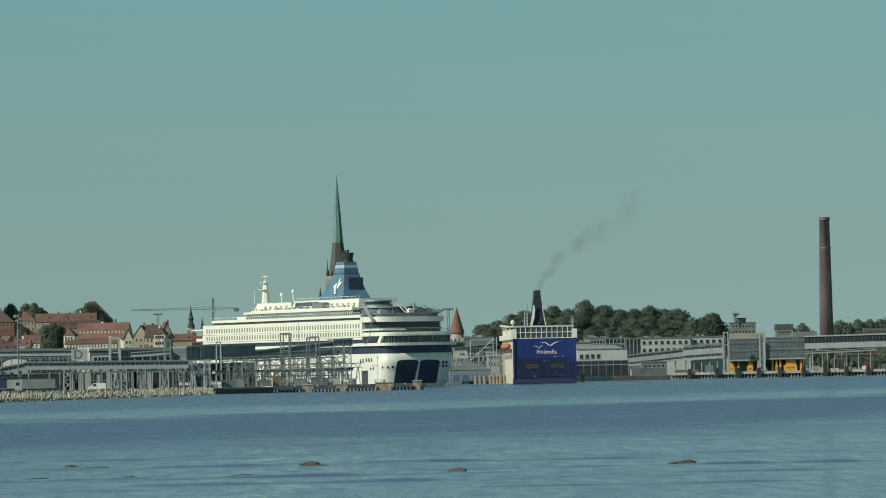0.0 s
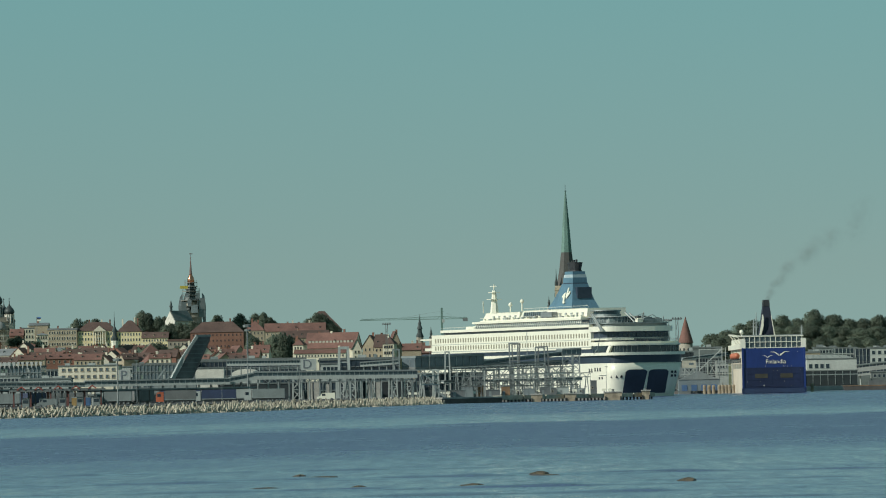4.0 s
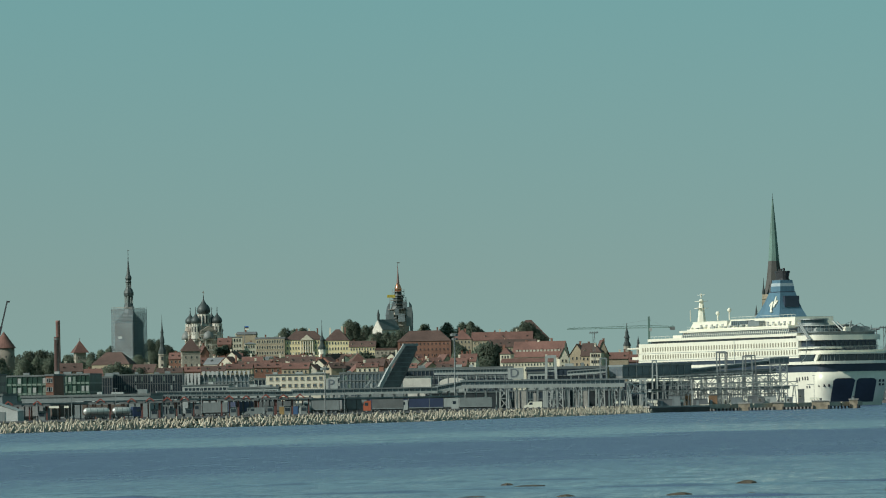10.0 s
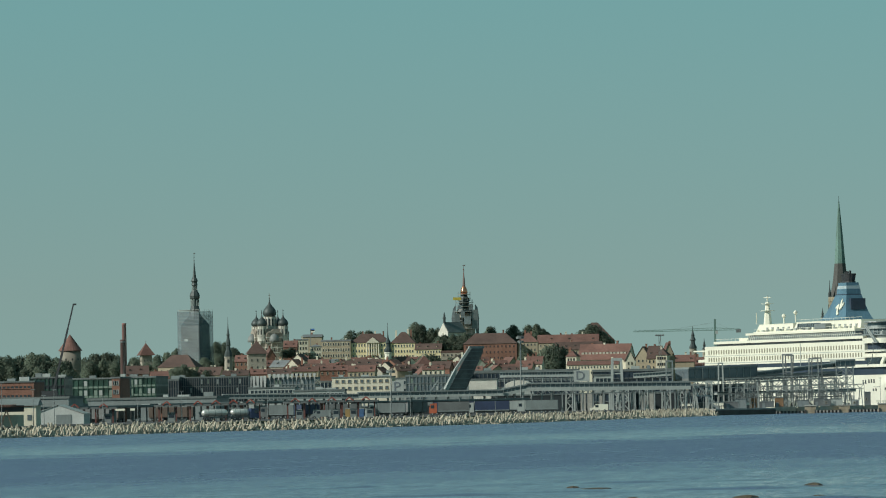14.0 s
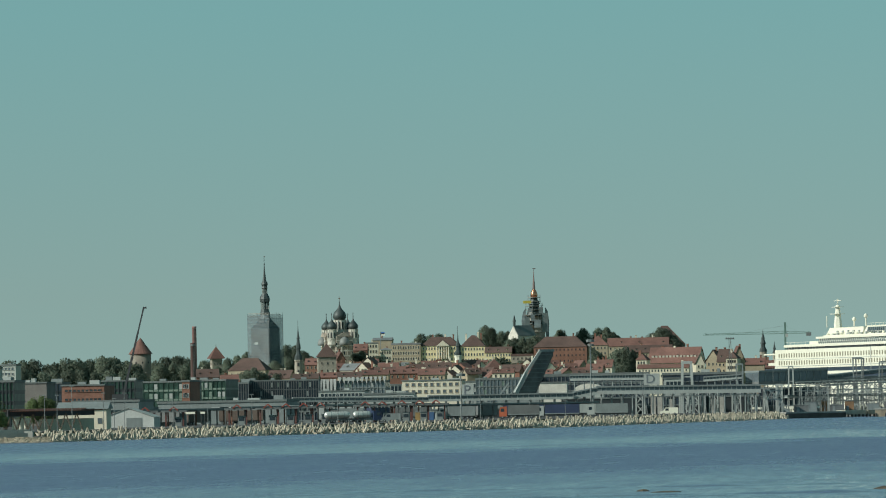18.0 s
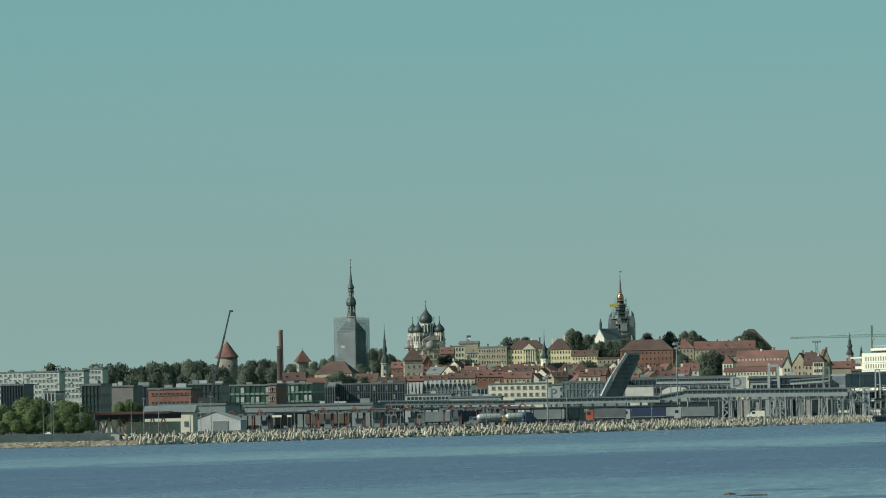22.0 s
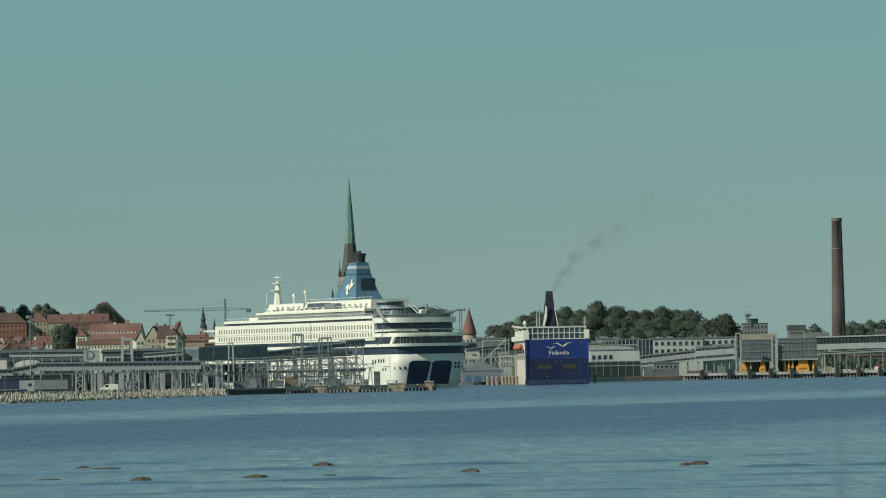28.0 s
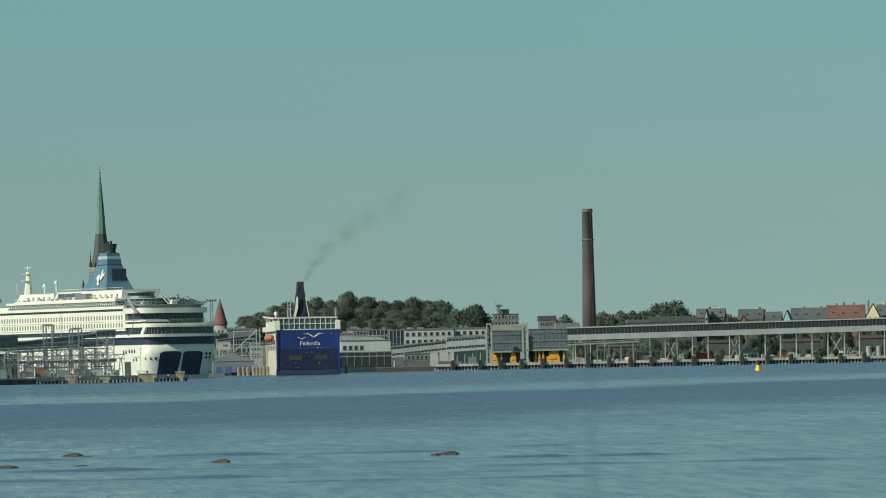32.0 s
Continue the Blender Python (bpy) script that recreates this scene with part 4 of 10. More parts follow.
house(-194.26, 3594.75, 11.41, 29.69, 34.31, 11, 0, M_CREAM, M_ROOFRED, "hip", 5, 1, chimneys=1, label="pale house with a red hip roof")
house(-207.49, 3614.05, 14.34, 27.21, 30.78, 11, 0, M_TAN, M_ROOFRED, "x", 5, 1, chimneys=1, label="long house with a red roof")
house(-387.95, 3679.61, 8.79, 34.8, 38.82, 11, 0, M_BRICK, M_ROOFRED, "x", 3, 2, chimneys=1, label="orange-red brick gabled house")
house(-388.72, 3880.58, 5.79, 39.42, 44.82, 10, 20, M_BRICK, M_ROOFRED, "y", 0, 0, chimneys=1, label="orange brick gable house")
house(-353.46, 3582.61, 14.26, 30.33, 34.25, 14, -20, M_LIME, M_ROOFGREY, "x", 0, 0, chimneys=1, label="house with a pale grey-green sheet roof")
house(-361.43, 3782.77, 9.78, 35.21, 39.72, 11, -15, M_CREAM, M_ROOFBROWN, "y", 0, 0, chimneys=1, label="cream gabled house with a brown roof")
house(-371.39, 3932.5, 6.26, 37.45, 39.8, 9, 0, M_CREAM, M_ROOFRED, "x", 3, 2, chimneys=1, label="small cream house on the slope")
house(-343.8, 3734.21, 10.4, 31.97, 35.68, 10, 10, M_TAN, M_ROOFGREY, "x", 4, 1, chimneys=1, label="grey house with a sheet metal roof")
house(-309.76, 3285.43, 15.68, 25.41, 28.02, 10, 0, M_TAN, M_ROOFRED, "x", 6, 1, chimneys=3, label="row house with a red tiled roof")
house(-297.94, 3336.72, 17.25, 26.04, 28.69, 10, 5, M_BRICK, M_ROOFRED, "x", 5, 1, chimneys=3, label="row house with an orange-red roof")
house(-277.24, 3288.33, 15.68, 24.76, 28.03, 10, -4, M_TAN, M_ROOFRED, "x", 6, 1, chimneys=2, label="low house with a broad red roof")
house(-289.67, 3487.99, 16.29, 29.28, 33.09, 12, 6, M_CREAM, M_ROOFBROWN, "x", 5, 1, chimneys=2, label="house with a wide brown roof")
house(-308.64, 3787.45, 6.02, 33.79, 37.18, 9, 0, M_CREAM, M_ROOFRED, "y", 2, 1, chimneys=1, label="pale gabled house with red roof")
house(-256.8, 3390.29, 14.81, 24.77, 28.8, 11, -6, M_TAN, M_ROOFBROWN, "x", 4, 1, chimneys=2, label="brown roofed house below the palace")
house(-254.6, 3490.73, 9.7, 29.29, 34.83, 12, 15, M_BRICK, M_ROOFRED, "hip", 2, 1, chimneys=1, label="steep red pyramid-roofed house")
house(-239.45, 3341.43, 12.6, 25.22, 27.54, 9, 0, M_CREAM, M_ROOFRED, "x", 4, 1, chimneys=1, label="low cream house with a red roof")
house(-231.76, 3392.09, 13.8, 25.96, 28.99, 10, 4, M_TAN, M_ROOFBROWN, "x", 4, 1, chimneys=2, label="house with a brown tiled roof")
house(-218.29, 3443.09, 10.93, 26.62, 32.08, 11, 20, M_CREAM, M_ROOFRED, "y", 2, 1, chimneys=1, label="cream gabled house with a red roof")
house(-211.13, 3243.13, 13.51, 23.27, 26.17, 9, 0, M_TAN, M_ROOFRED, "x", 5, 1, chimneys=1, label="low red roofed row house")
house(-212.11, 3493.57, 9.01, 26.73, 30.2, 11, -10, M_BRICK, M_ROOFRED, "x", 3, 1, chimneys=1, label="small brick house with red roof")
house(-206.46, 3594.07, 11.41, 25.68, 33.51, 14, 25, M_TAN, M_ROOFRED, "y", 0, 0, chimneys=1, label="house with a steep red roof")
house(-192.14, 3554.81, 11.28, 28.75, 33.33, 11, -6, M_CREAM, M_ROOFRED, "x", 4, 1, chimneys=2, label="cream house with a red roof and white chimneys")
house(-189.93, 3294.53, 11.76, 23.07, 25.68, 9, 0, M_TAN, M_ROOFBROWN, "x", 5, 1, chimneys=1, label="low brown roofed house")
house(-387.42, 3478.49, 14.55, 25.35, 30.19, 12, -12, M_TAN, M_ROOFBROWN, "x", 3, 1, chimneys=2, label="house with a dark red-brown roof")
house(-418, 3374.21, 13.47, 26.32, 31.02, 12, 10, M_BRICK, M_ROOFBROWN, "x", 4, 1, chimneys=1, label="brown brick house among trees")
house(-368.87, 3077.98, 9.51, 21.82, 25.5, 10, 15, M_BRICK, M_ROOFRED, "x", 3, 1, chimneys=1, label="house with an orange roof")
house(-349.73, 3281.42, 15.03, 23.93, 26.54, 10, 0, M_TAN, M_ROOFBROWN, "x", 5, 1, chimneys=2, label="row of dark brown roofs")
house(-319.49, 3234.26, 13.51, 23.8, 26.69, 9, 4, M_CREAM, M_ROOFBROWN, "x", 4, 1, chimneys=2, label="cream row house with brown roof")
house(-341.51, 3332.55, 11.94, 24.59, 27.24, 9, 0, M_BRICK, M_ROOFRED, "x", 4, 1, chimneys=2, label="brick row house with red roof")
house(371.92, 3480.18, 17.33, 28.11, 33.3, 13, -12, M_DUSK, M_SLATE, "x", 5, 2, chimneys=3, label="terraced houses with dark steep roofs")
house(368.47, 3470.49, 1.38, 28.78, 32.93, 10, -12, M_DULLCREAM, M_SLATE, "y", 1, 2, chimneys=0, label="pale gable end of a terrace")
house(396.29, 3477.49, 15.25, 26.27, 32.5, 13, -12, M_DUSK, M_SLATE, "x", 5, 2, chimneys=3, label="terraced houses with dark grey roofs")
house(388.77, 3448.15, 4.12, 24.12, 28.58, 9, -10, M_BRICK, M_ROOFBROWN, "y", 1, 1, chimneys=0, label="small orange brick gable")
house(409.91, 3496.05, 14.64, 24.79, 30.7, 13, -12, M_DUSK, M_SLATE, "x", 4, 2, chimneys=2, label="dark roofed terraced house")
house(416.16, 3455.03, 4.82, 24.37, 31.25, 13, -12, M_TEAL, M_SLATE, "y", 1, 2, chimneys=0, label="pale teal gabled house end")
house(435.3, 3503.06, 21.67, 25.79, 32.76, 13, -10, M_DUSK, M_SLATE, "x", 7, 2, chimneys=4, label="long terrace with dark roofs and chimneys")
house(454.02, 3470.43, 23.22, 25.89, 33.84, 14, -10, M_BRICK, M_ROOFRED, "x", 7, 2, chimneys=4, label="bright red brick house with a red roof")
house(473.31, 3488.03, 7.67, 27.09, 34.73, 14, -10, M_YELLOW, M_SLATE, "y", 2, 2, chimneys=1, label="yellow gabled house with a dark roof")
house(486.7, 3506.38, 16.82, 27.01, 34, 14, -10, M_DUSK, M_SLATE, "x", 5, 2, chimneys=3, label="grey terraced house with a dark roof")
house(323.46, 3434.8, 13.66, 25.19, 27.24, 10, 0, M_DUSK, M_SLATE, "flat", 8, 1, chimneys=0, label="low pale flat-roofed building")
house(347.17, 3462.64, 28.25, 25.66, 29.1, 12, -3, M_DUSK, M_SLATE, "flat", 14, 1, chimneys=0, label="flat-roofed grey office block")
house(247.0, 3486.5, 15.6, 32.2, 32.6, 12, 0, M_GREY, M_SLATE, "flat", 7, 2, chimneys=0, label="grey building in steps with small windows")
house(245.4, 3487.0, 7.0, 35.0, 35.3, 8, 0, M_GREY, M_SLATE, "flat", 3, 3, chimneys=0, label="grey roof tower of the stepped building")
dm = thing("antenna_mast", pose(241.9, 3484.6, 32.6), "pale antenna basket on a roof mast", "mast")
part("mast", Bits().beam((0, 0, 0), (0, 0, 4.0), 0.5), M_PALE, dm)
part("basket", Bits().lathe([(0.5, 3.0), (1.9, 5.4), (1.9, 5.7), (0.4, 3.4)], 12), M_PALE, dm)
for i in range(5):
    part("aerial", Bits().beam((1.6 * math.cos(i * 1.26), 1.6 * math.sin(i * 1.26), 5.4), (1.7 * math.cos(i * 1.26), 1.7 * math.sin(i * 1.26), 7.2), 0.12), M_STEEL, dm)
house(268.74, 3439.52, 10.25, 27.6, 30.67, 12, 0, M_GREY, M_SLATE, "flat", 6, 2, chimneys=0, label="grey block with a stepped flat roof")
house(264.58, 3239.21, 13.51, 19.69, 24.84, 12, 0, M_GREY, M_ROOFGREY, "flat", 6, 2, chimneys=0, label="grey industrial hall behind the quay")
house(232.26, 3251.72, 19.37, 20.36, 24.4, 24, -4, M_DULLCREAM, mat("dull_tan_sheet_roof", (0.22, 0.205, 0.155), 0.7, var=0.2), "x", 0, 0, chimneys=0, label="tan industrial hall with a low pitched roof")
house(-464.64, 3972.92, 27.72, 34.09, 42.79, 16, -12, M_TAN, M_ROOFBROWN, "hip", 6, 1, (1.0, 3.0), 7, 0, "long church nave with a steep dark roof")
house(-324.33, 3866.42, 15.37, 33.79, 36.86, 10, 0, M_TAN, M_ROOFBROWN, "x", 5, 1, chimneys=2, label="brown roofed house under the palace")
house(-291.82, 3848.95, 14.52, 33.04, 36.86, 10, 6, M_BRICK, M_ROOFRED, "x", 4, 1, chimneys=2, label="red roofed house under the palace")
house(-347.91, 3884.45, 13.13, 34.37, 36.68, 10, -6, M_CREAM, M_ROOFGREY, "x", 5, 1, chimneys=1, label="cream house with a grey metal roof")


def thin_spire(x, y, tip, base, r, d, label):
    g = ground(x, y)
    e = thing("church_spire", pose(x, y, g), label, "church", "church spires")
    h, b0 = tip - g, base - g
    k = h - b0
    part("tower_wall", Bits().lathe([(r * 1.2, 0), (r * 1.1, b0)], 8), M_LIME, e)
    part("spire", Bits().lathe([(r * 1.25, b0), (r * 1.1, b0 + 0.10 * k), (r * 0.7, b0 + 0.2 * k), (r * 0.65, b0 + 0.34 * k), (r * 0.95, b0 + 0.36 * k), (r * 0.6, b0 + 0.48 * k), (r * 0.45, b0 + 0.56 * k), (r * 0.6, b0 + 0.58 * k), (r * 0.3, b0 + 0.7 * k), (0.06, h)], 8), M_DKCOPPER, e)


thin_spire(-95.9, 3698.76, 52.41, 37.76, 2.2, 3700, "slender dark baroque church spire over the roofs")
thin_spire(-91.03, 3798.91, 45.25, 37.73, 1.2, 3800, "small dark ridge spire over the roofs")
thin_spire(-11.51, 3614.98, 61.19, 54.75, 1.0, 3615, "small dark ridge turret beside the great spire")


# ---- the ferries ----
def deck_ring(s0, s1, half, nose, n=22):
    """Plan of a ship's deck in its own space: y runs aft from the bow, nose is the depth of the bluff rounded front."""
    ring = []
    for i in range(n + 1):
        a = math.pi * i / n
        c = math.cos(a)
        ring.append((half * math.copysign(abs(c) ** 0.55, c), s0 + nose * (1 - abs(math.sin(a)) ** 0.8)))
    return ring[::-1] + [(half, s1), (-half, s1)]


def stern_ring(s0, s1, half, n=14):
    """Plan of a rounded stern platform from s0 aft to s1."""
    return [(-half, s0), (half, s0)] + [(half * math.cos(math.pi * i / n), s1 - half * 0.5 * (1 - math.sin(math.pi * i / n))) for i in range(n + 1)]


def white_ferry():
    e = thing("white_ferry", pose(33.5, 2330, 0, 0, 0, 25.0), "large white cruise ferry with a slate blue funnel, moored", "ship")
    B = 16.3
    NOSE = 6.5
    levels = [(-2, 0.0), (0, 0.08), (4, 0.35), (9, 0.75), (13.9, 1.0)]

    def flare(z):
        for (za, fa), (zb, fb) in zip(levels, levels[1:]):
            if za <= z <= zb:
                return fa + (fb - fa) * (z - za) / (zb - za)
        return 1.0

    def hull_half(f):
        return B * (0.90 + 0.10 * f)

    def bow_y(x, z):
        """How far aft the bow's skin lies at a width and a height."""
        f = flare(z)
        c = min(1.0, (abs(x) / hull_half(f)) ** (1 / 0.55))
        return 5 - 5 * f + NOSE * (1 - math.sqrt(1 - c * c) ** 0.8)

    h = Bits()
    rings = []
    for z, f in levels:
        w = hull_half(f)
        rings.append([(x, y, z) for x, y in deck_ring(5 - 5 * f, 190, w, NOSE, 30)[:-2]] + [(B, 190, z), (B * 0.92, 200, z), (-B * 0.92, 200, z), (-B, 190, z)])
    k = len(rings[0])
    h.add([v for r in rings for v in r], [(j * k + i, j * k + (i + 1) % k, (j + 1) * k + (i + 1) % k, (j + 1) * k + i) for j in range(len(rings) - 1) for i in range(k)] + [tuple(range(4 * k, 5 * k))])
    hull = part("hull", h, M_WHITE, e, "white hull with bluff rounded bow")
    hull.data.polygons.foreach_set("use_smooth", [(p.index % k) < 30 and p.index < 4 * k for p in hull.data.polygons])
    part("blue_stripe", Bits().prism(deck_ring(-0.06, 198.06, B + 0.06, NOSE), 13.9, 17.0), M_SHIPBLUE, e, "dark blue band round the hull")
    wing = Bits()
    wing.prism(deck_ring(-1.3, 40, B + 1.3, NOSE), 17.0, 18.2)
    wing.prism(deck_ring(39, 198, B + 0.2, 1), 17.0, 18.2)
    part("rubbing_deck", wing, M_WHITE, e, "broad white ledge round the ship")
    part("bridge_front", Bits().prism(deck_ring(1.0, 22, B - 0.5, NOSE), 18.2, 21.0), M_GLASS, e, "dark wrap-around windows")
    part("front_deck", Bits().prism(deck_ring(0.2, 24, B + 0.1, NOSE), 21.0, 21.7), M_WHITE, e, "rounded white deck edge")
    part("front_bulwark", Bits().prism(deck_ring(1.6, 24, B - 0.2, NOSE), 21.7, 22.6), M_WHITE, e, "sloping white bulwark")
    # recess blocks are solid; their dark colour also carries the shade of set-back decks
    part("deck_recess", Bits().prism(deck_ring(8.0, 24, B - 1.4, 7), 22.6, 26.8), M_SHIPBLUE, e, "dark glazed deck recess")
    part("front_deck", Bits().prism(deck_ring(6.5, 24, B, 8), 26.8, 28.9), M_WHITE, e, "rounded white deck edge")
    part("deck_recess", Bits().prism(deck_ring(9.5, 24, B - 1.6, 7), 28.9, 30.0), M_GREY, e, "grey block coloured as a shaded deck recess")
    part("front_deck", Bits().prism(deck_ring(9.0, 34, B - 0.6, 8), 30.0, 30.5), M_STEEL, e, "grey upper deck edge")
    part("deck_ledge", Bits().prism(deck_ring(7.2, 24, B - 0.7, 7), 24.0, 24.3), M_PALE, e, "thin pale deck ledge")
    # open side platform that tapers to the front
    part("side_platform", Bits().prism([(-B - 0.1, 22), (-B - 0.1, 9), (-B + 1.5, 5), (-5, 4.6), (-5, 9), (-B + 2, 22)], 23.3, 23.9), M_WHITE, e, "white side platform")
    # panes and frames of the bridge
    ring = deck_ring(0.9, 22, B - 0.4, NOSE, 44)
    for i in range(2, 43, 2):
        part("mullion", Bits().box(ring[i][0], ring[i][1], 18.2, 0.16, 0.16, 2.8), M_GREY, e)
    part("bridge_frame", Bits().beam((-B - 0.1, 5.5, 18.2), (-B + 0.5, 4.0, 21.0), 1.3), M_WHITE, e, "white raked window frame")
    for i in range(14):
        x = -13.5 + i * 2.0
        part("deck_window", Bits().box(x, 8.0 + 7 * (1 - (1 - min(1, (abs(x) / (B - 1.4)) ** 3.6)) ** 0.4) - 0.05, 24.6, 1.3, 0.2, 1.5), M_GLASS, e)
    for z, s0, half, nose in ((22.6, 1.9, B - 0.4, NOSE), (30.5, 9.2, B - 0.8, 8)):
        ring = deck_ring(s0, 22, half, nose, 40)
        rail = Bits()
        for i in range(40):
            rail.beam((*ring[i], z + 1.0), (*ring[i + 1], z + 1.0), 0.11)
            rail.beam((*ring[i], z + 0.5), (*ring[i + 1], z + 0.5), 0.06)
        for i in range(0, 41, 2):
            rail.beam((*ring[i], z), (*ring[i], z + 1.0), 0.1)
        part("railing", rail, M_PALE, e)
    part("glazed_deck", Bits().box(0, 109, 18.2, 2 * B - 0.8, 176, 1.6), M_SHIPBLUE, e, "dark glazed deck")
    part("cabin_block", Bits().box(0, 103.5, 19.8, 2 * B, 163, 8.1), M_WHITE, e, "white cabin decks")
    seam = Bits()
    for sx in (-1, 1):
        seam.box(sx * (B + 0.03), 103.5, 23.6, 0.10, 163, 0.16)
        seam.box(sx * (B + 0.03), 103.5, 20.5, 0.10, 163, 0.22)
    part("deck_seam", seam, M_PALE, e)
    win = Bits()
    win.box(0, -0.05, 0, 0.95, 0.12, 1.8)
    wm = win.mesh("cabin_window", glass("cabin_window_glass", (0.24, 0.215, 0.15), 0.3))
    for z in (21.3, 24.5):
        for i in range(59):
            ob = new("cabin_window", wm)
            ob.parent = e
            ob.matrix_basis = pose(-B - 0.02, 25.0 + i * 2.68, z, 0, 0, -90)
    # solid navy strip: the promenade's shade is put into its colour
    part("promenade", Bits().box(0, 99, 27.9, 2 * B - 2.6, 152, 0.95), M_SHIPBLUE, e, "navy block coloured as a shaded promenade recess")
    for i in range(47):
        part("deck_post", Bits().box(-B + 0.4, 24 + i * 3.2, 27.9, 0.16, 0.16, 0.95), M_PALE, e)
    part("upper_deck", Bits().box(0, 99, 28.85, 2 * B + 0.3, 152, 1.1), M_WHITE, e)
    part("slanted_glazing", Bits().slab([(-B + 0.8, 29.95), (B - 0.8, 29.95), (B - 1.5, 32.1), (-B + 1.5, 32.1)], 33, 141), M_GREYGLASS, e, "slanted dark window band")
    for i in range(54):
        part("window_rib", Bits().beam((-B + 0.7, 33.8 + i * 2.0, 29.95), (-B + 1.4, 33.8 + i * 2.0, 32.1), 0.26), M_WHITE, e)
    part("sun_deck", Bits().box(0, 88, 32.1, 2 * B - 1.6, 110, 0.9).box(0, 86, 33.0, 2 * B - 3.6, 102, 0.45), M_WHITE, e)
    part("terrace", Bits().box(0, 150, 29.95, 2 * B - 8, 14, 1.3), M_WHITE, e)
    for x, y, w, d, z, hh in ((-3, 68, 18, 67, 33.45, 3.3), (-4, 121, 16, 38, 33.45, 3.0)):
        dk = part("deckhouse", Bits().prism([(x - w / 2, y - d / 2), (x + w / 2, y - d / 2), (x + w / 2, y + d / 2), (x - w / 2, y + d / 2)], z, z + hh, 0,
                                            [(x - w / 2 + 0.7, y - d / 2 + 0.5), (x + w / 2, y - d / 2 + 0.5), (x + w / 2, y + d / 2 - 2.5), (x - w / 2 + 0.7, y + d / 2 - 2.5)]).box(x + 0.4, y - 0.8, z + hh, w - 0.4, d - 2.6, 0.2), M_WHITE, e, "white deckhouse")
        if d > 50:
            for i in range(11):
                part("deckhouse_window", Bits().beam((x - w / 2 - 0.02, y + 7.0 + i * 2.1, z + 0.5), (x - w / 2 + 0.52, y + 7.0 + i * 2.1, z + 2.7), 1.2), M_GREYGLASS, dk)
            part("awning", Bits().box(x - w / 2 - 1.5, y + 0.5, z + 0.2, 2.6, 11, 2.2), M_STEEL, dk, "grey awning over the open deck")
        for i in range(5):
            part("deck_opening", Bits().box(x - w / 2 + 0.1, y - d / 2 + 4 + i * 5.5, z + 0.3, 0.7, 1.2, 1.5), M_PALE, dk)
    # rounded open stern decks
    part("stern_house", Bits().prism(stern_ring(184, 198, 13.5), 18.2, 21.2), M_WHITE, e)
    # solid grey fill between bulwark and roof, toned for the open deck's shade
    part("stern_recess", Bits().prism(stern_ring(184, 197, 12.5), 21.2, 25.8), M_GREY, e, "grey block coloured as a shaded open stern deck")
    part("stern_bulwark", Bits().prism(stern_ring(184, 203, 14.5), 21.2, 22.4), M_WHITE, e, "white rounded balcony front")
    part("stern_roof", Bits().prism(stern_ring(183, 206, 15.6), 25.8, 26.4), M_WHITE, e, "white rounded stern roof")
    for x, y in ((-14, 186), (-13, 193), (-9, 199.5), (-3, 202)):
        part("stern_post", Bits().beam((x, y, 22.4), (x, y, 25.8), 0.3), M_WHITE, e)
    # funnel
    f = Bits()
    y0 = 0.0
    prof = [(37.3, 6.4, 12.4, 73.4), (40.5, 5.2, 9.6, 72.6), (44, 4.3, 7.4, 72.0), (47.6, 3.5, 5.5, 71.2)]
    for (za, wa, da, ca), (zc, wc, dc, cc) in zip(prof, prof[1:]):
        f.prism([(-wa, y0 + ca - da / 1), (wa, y0 + ca - da / 1), (wa, y0 + ca + da), (-wa, y0 + ca + da)], za, zc, 0,
                [(-wc, y0 + cc - dc), (wc, y0 + cc - dc), (wc, y0 + cc + dc), (-wc, y0 + cc + dc)])
    fun = part("funnel", f, M_FUNNEL, e, "slate blue tapered funnel")
    for z0, z1, w, d, m, nm in ((47.6, 48.0, 3.5, 5.2, M_SHIPBLUE, "funnel_seam"), (48.0, 50.2, 3.3, 4.9, M_FUNNEL, "funnel_collar"), (50.2, 51.5, 3.12, 4.5, mat("pale_blue_grey_paint", (0.36, 0.43, 0.46), 0.5, var=0.12), "funnel_band"), (51.5, 52.8, 2.9, 4.1, M_FUNNEL, "funnel_collar")):
        b = Bits()
        b.prism([(-w, 71 - d), (w, 71 - d), (w, 71 + d), (-w, 71 + d)], z0, z1, 0, [(-w * 0.97, 71 - d * 0.97), (w * 0.97, 71 - d * 0.97), (w * 0.97, 71 + d * 0.97), (-w * 0.97, 71 + d * 0.97)])
        part(nm, b, m, fun)
    cap = Bits()
    for ca, cb, k0, k1 in ((52.8, 53.4, 1.05, 1.0), (53.4, 56.0, 0.92, 1.06), (56.0, 56.6, 1.12, 1.12)):
        ring = [(math.cos(2 * math.pi * j / 12), math.sin(2 * math.pi * j / 12)) for j in range(12)]
        cap.prism([(2.7 * k0 * c, 71 + 3.7 * k0 * s) for c, s in ring], ca, cb, 0, [(2.7 * k1 * c, 70.8 + 3.7 * k1 * s) for c, s in ring])
    part("funnel_cap", cap, M_BLACK, fun, "sooty black oval funnel top")
    for px, py, ph in ((-1.0, 69.6, 57.6), (0.9, 71.2, 57.9), (-0.4, 72.8, 57.4)):
        part("exhaust_pipe", Bits().lathe([(0.45, 56.2), (0.5, ph)], 8, px, py), M_BLACK, fun)
    lv = Bits()
    lv.box(0.6, 64.6, 41.5, 6.6, 3.2, 4.6)
    part("louvre", lv, M_SHIPBLUE, fun, "dark louvred panel")
    lg = Bits()
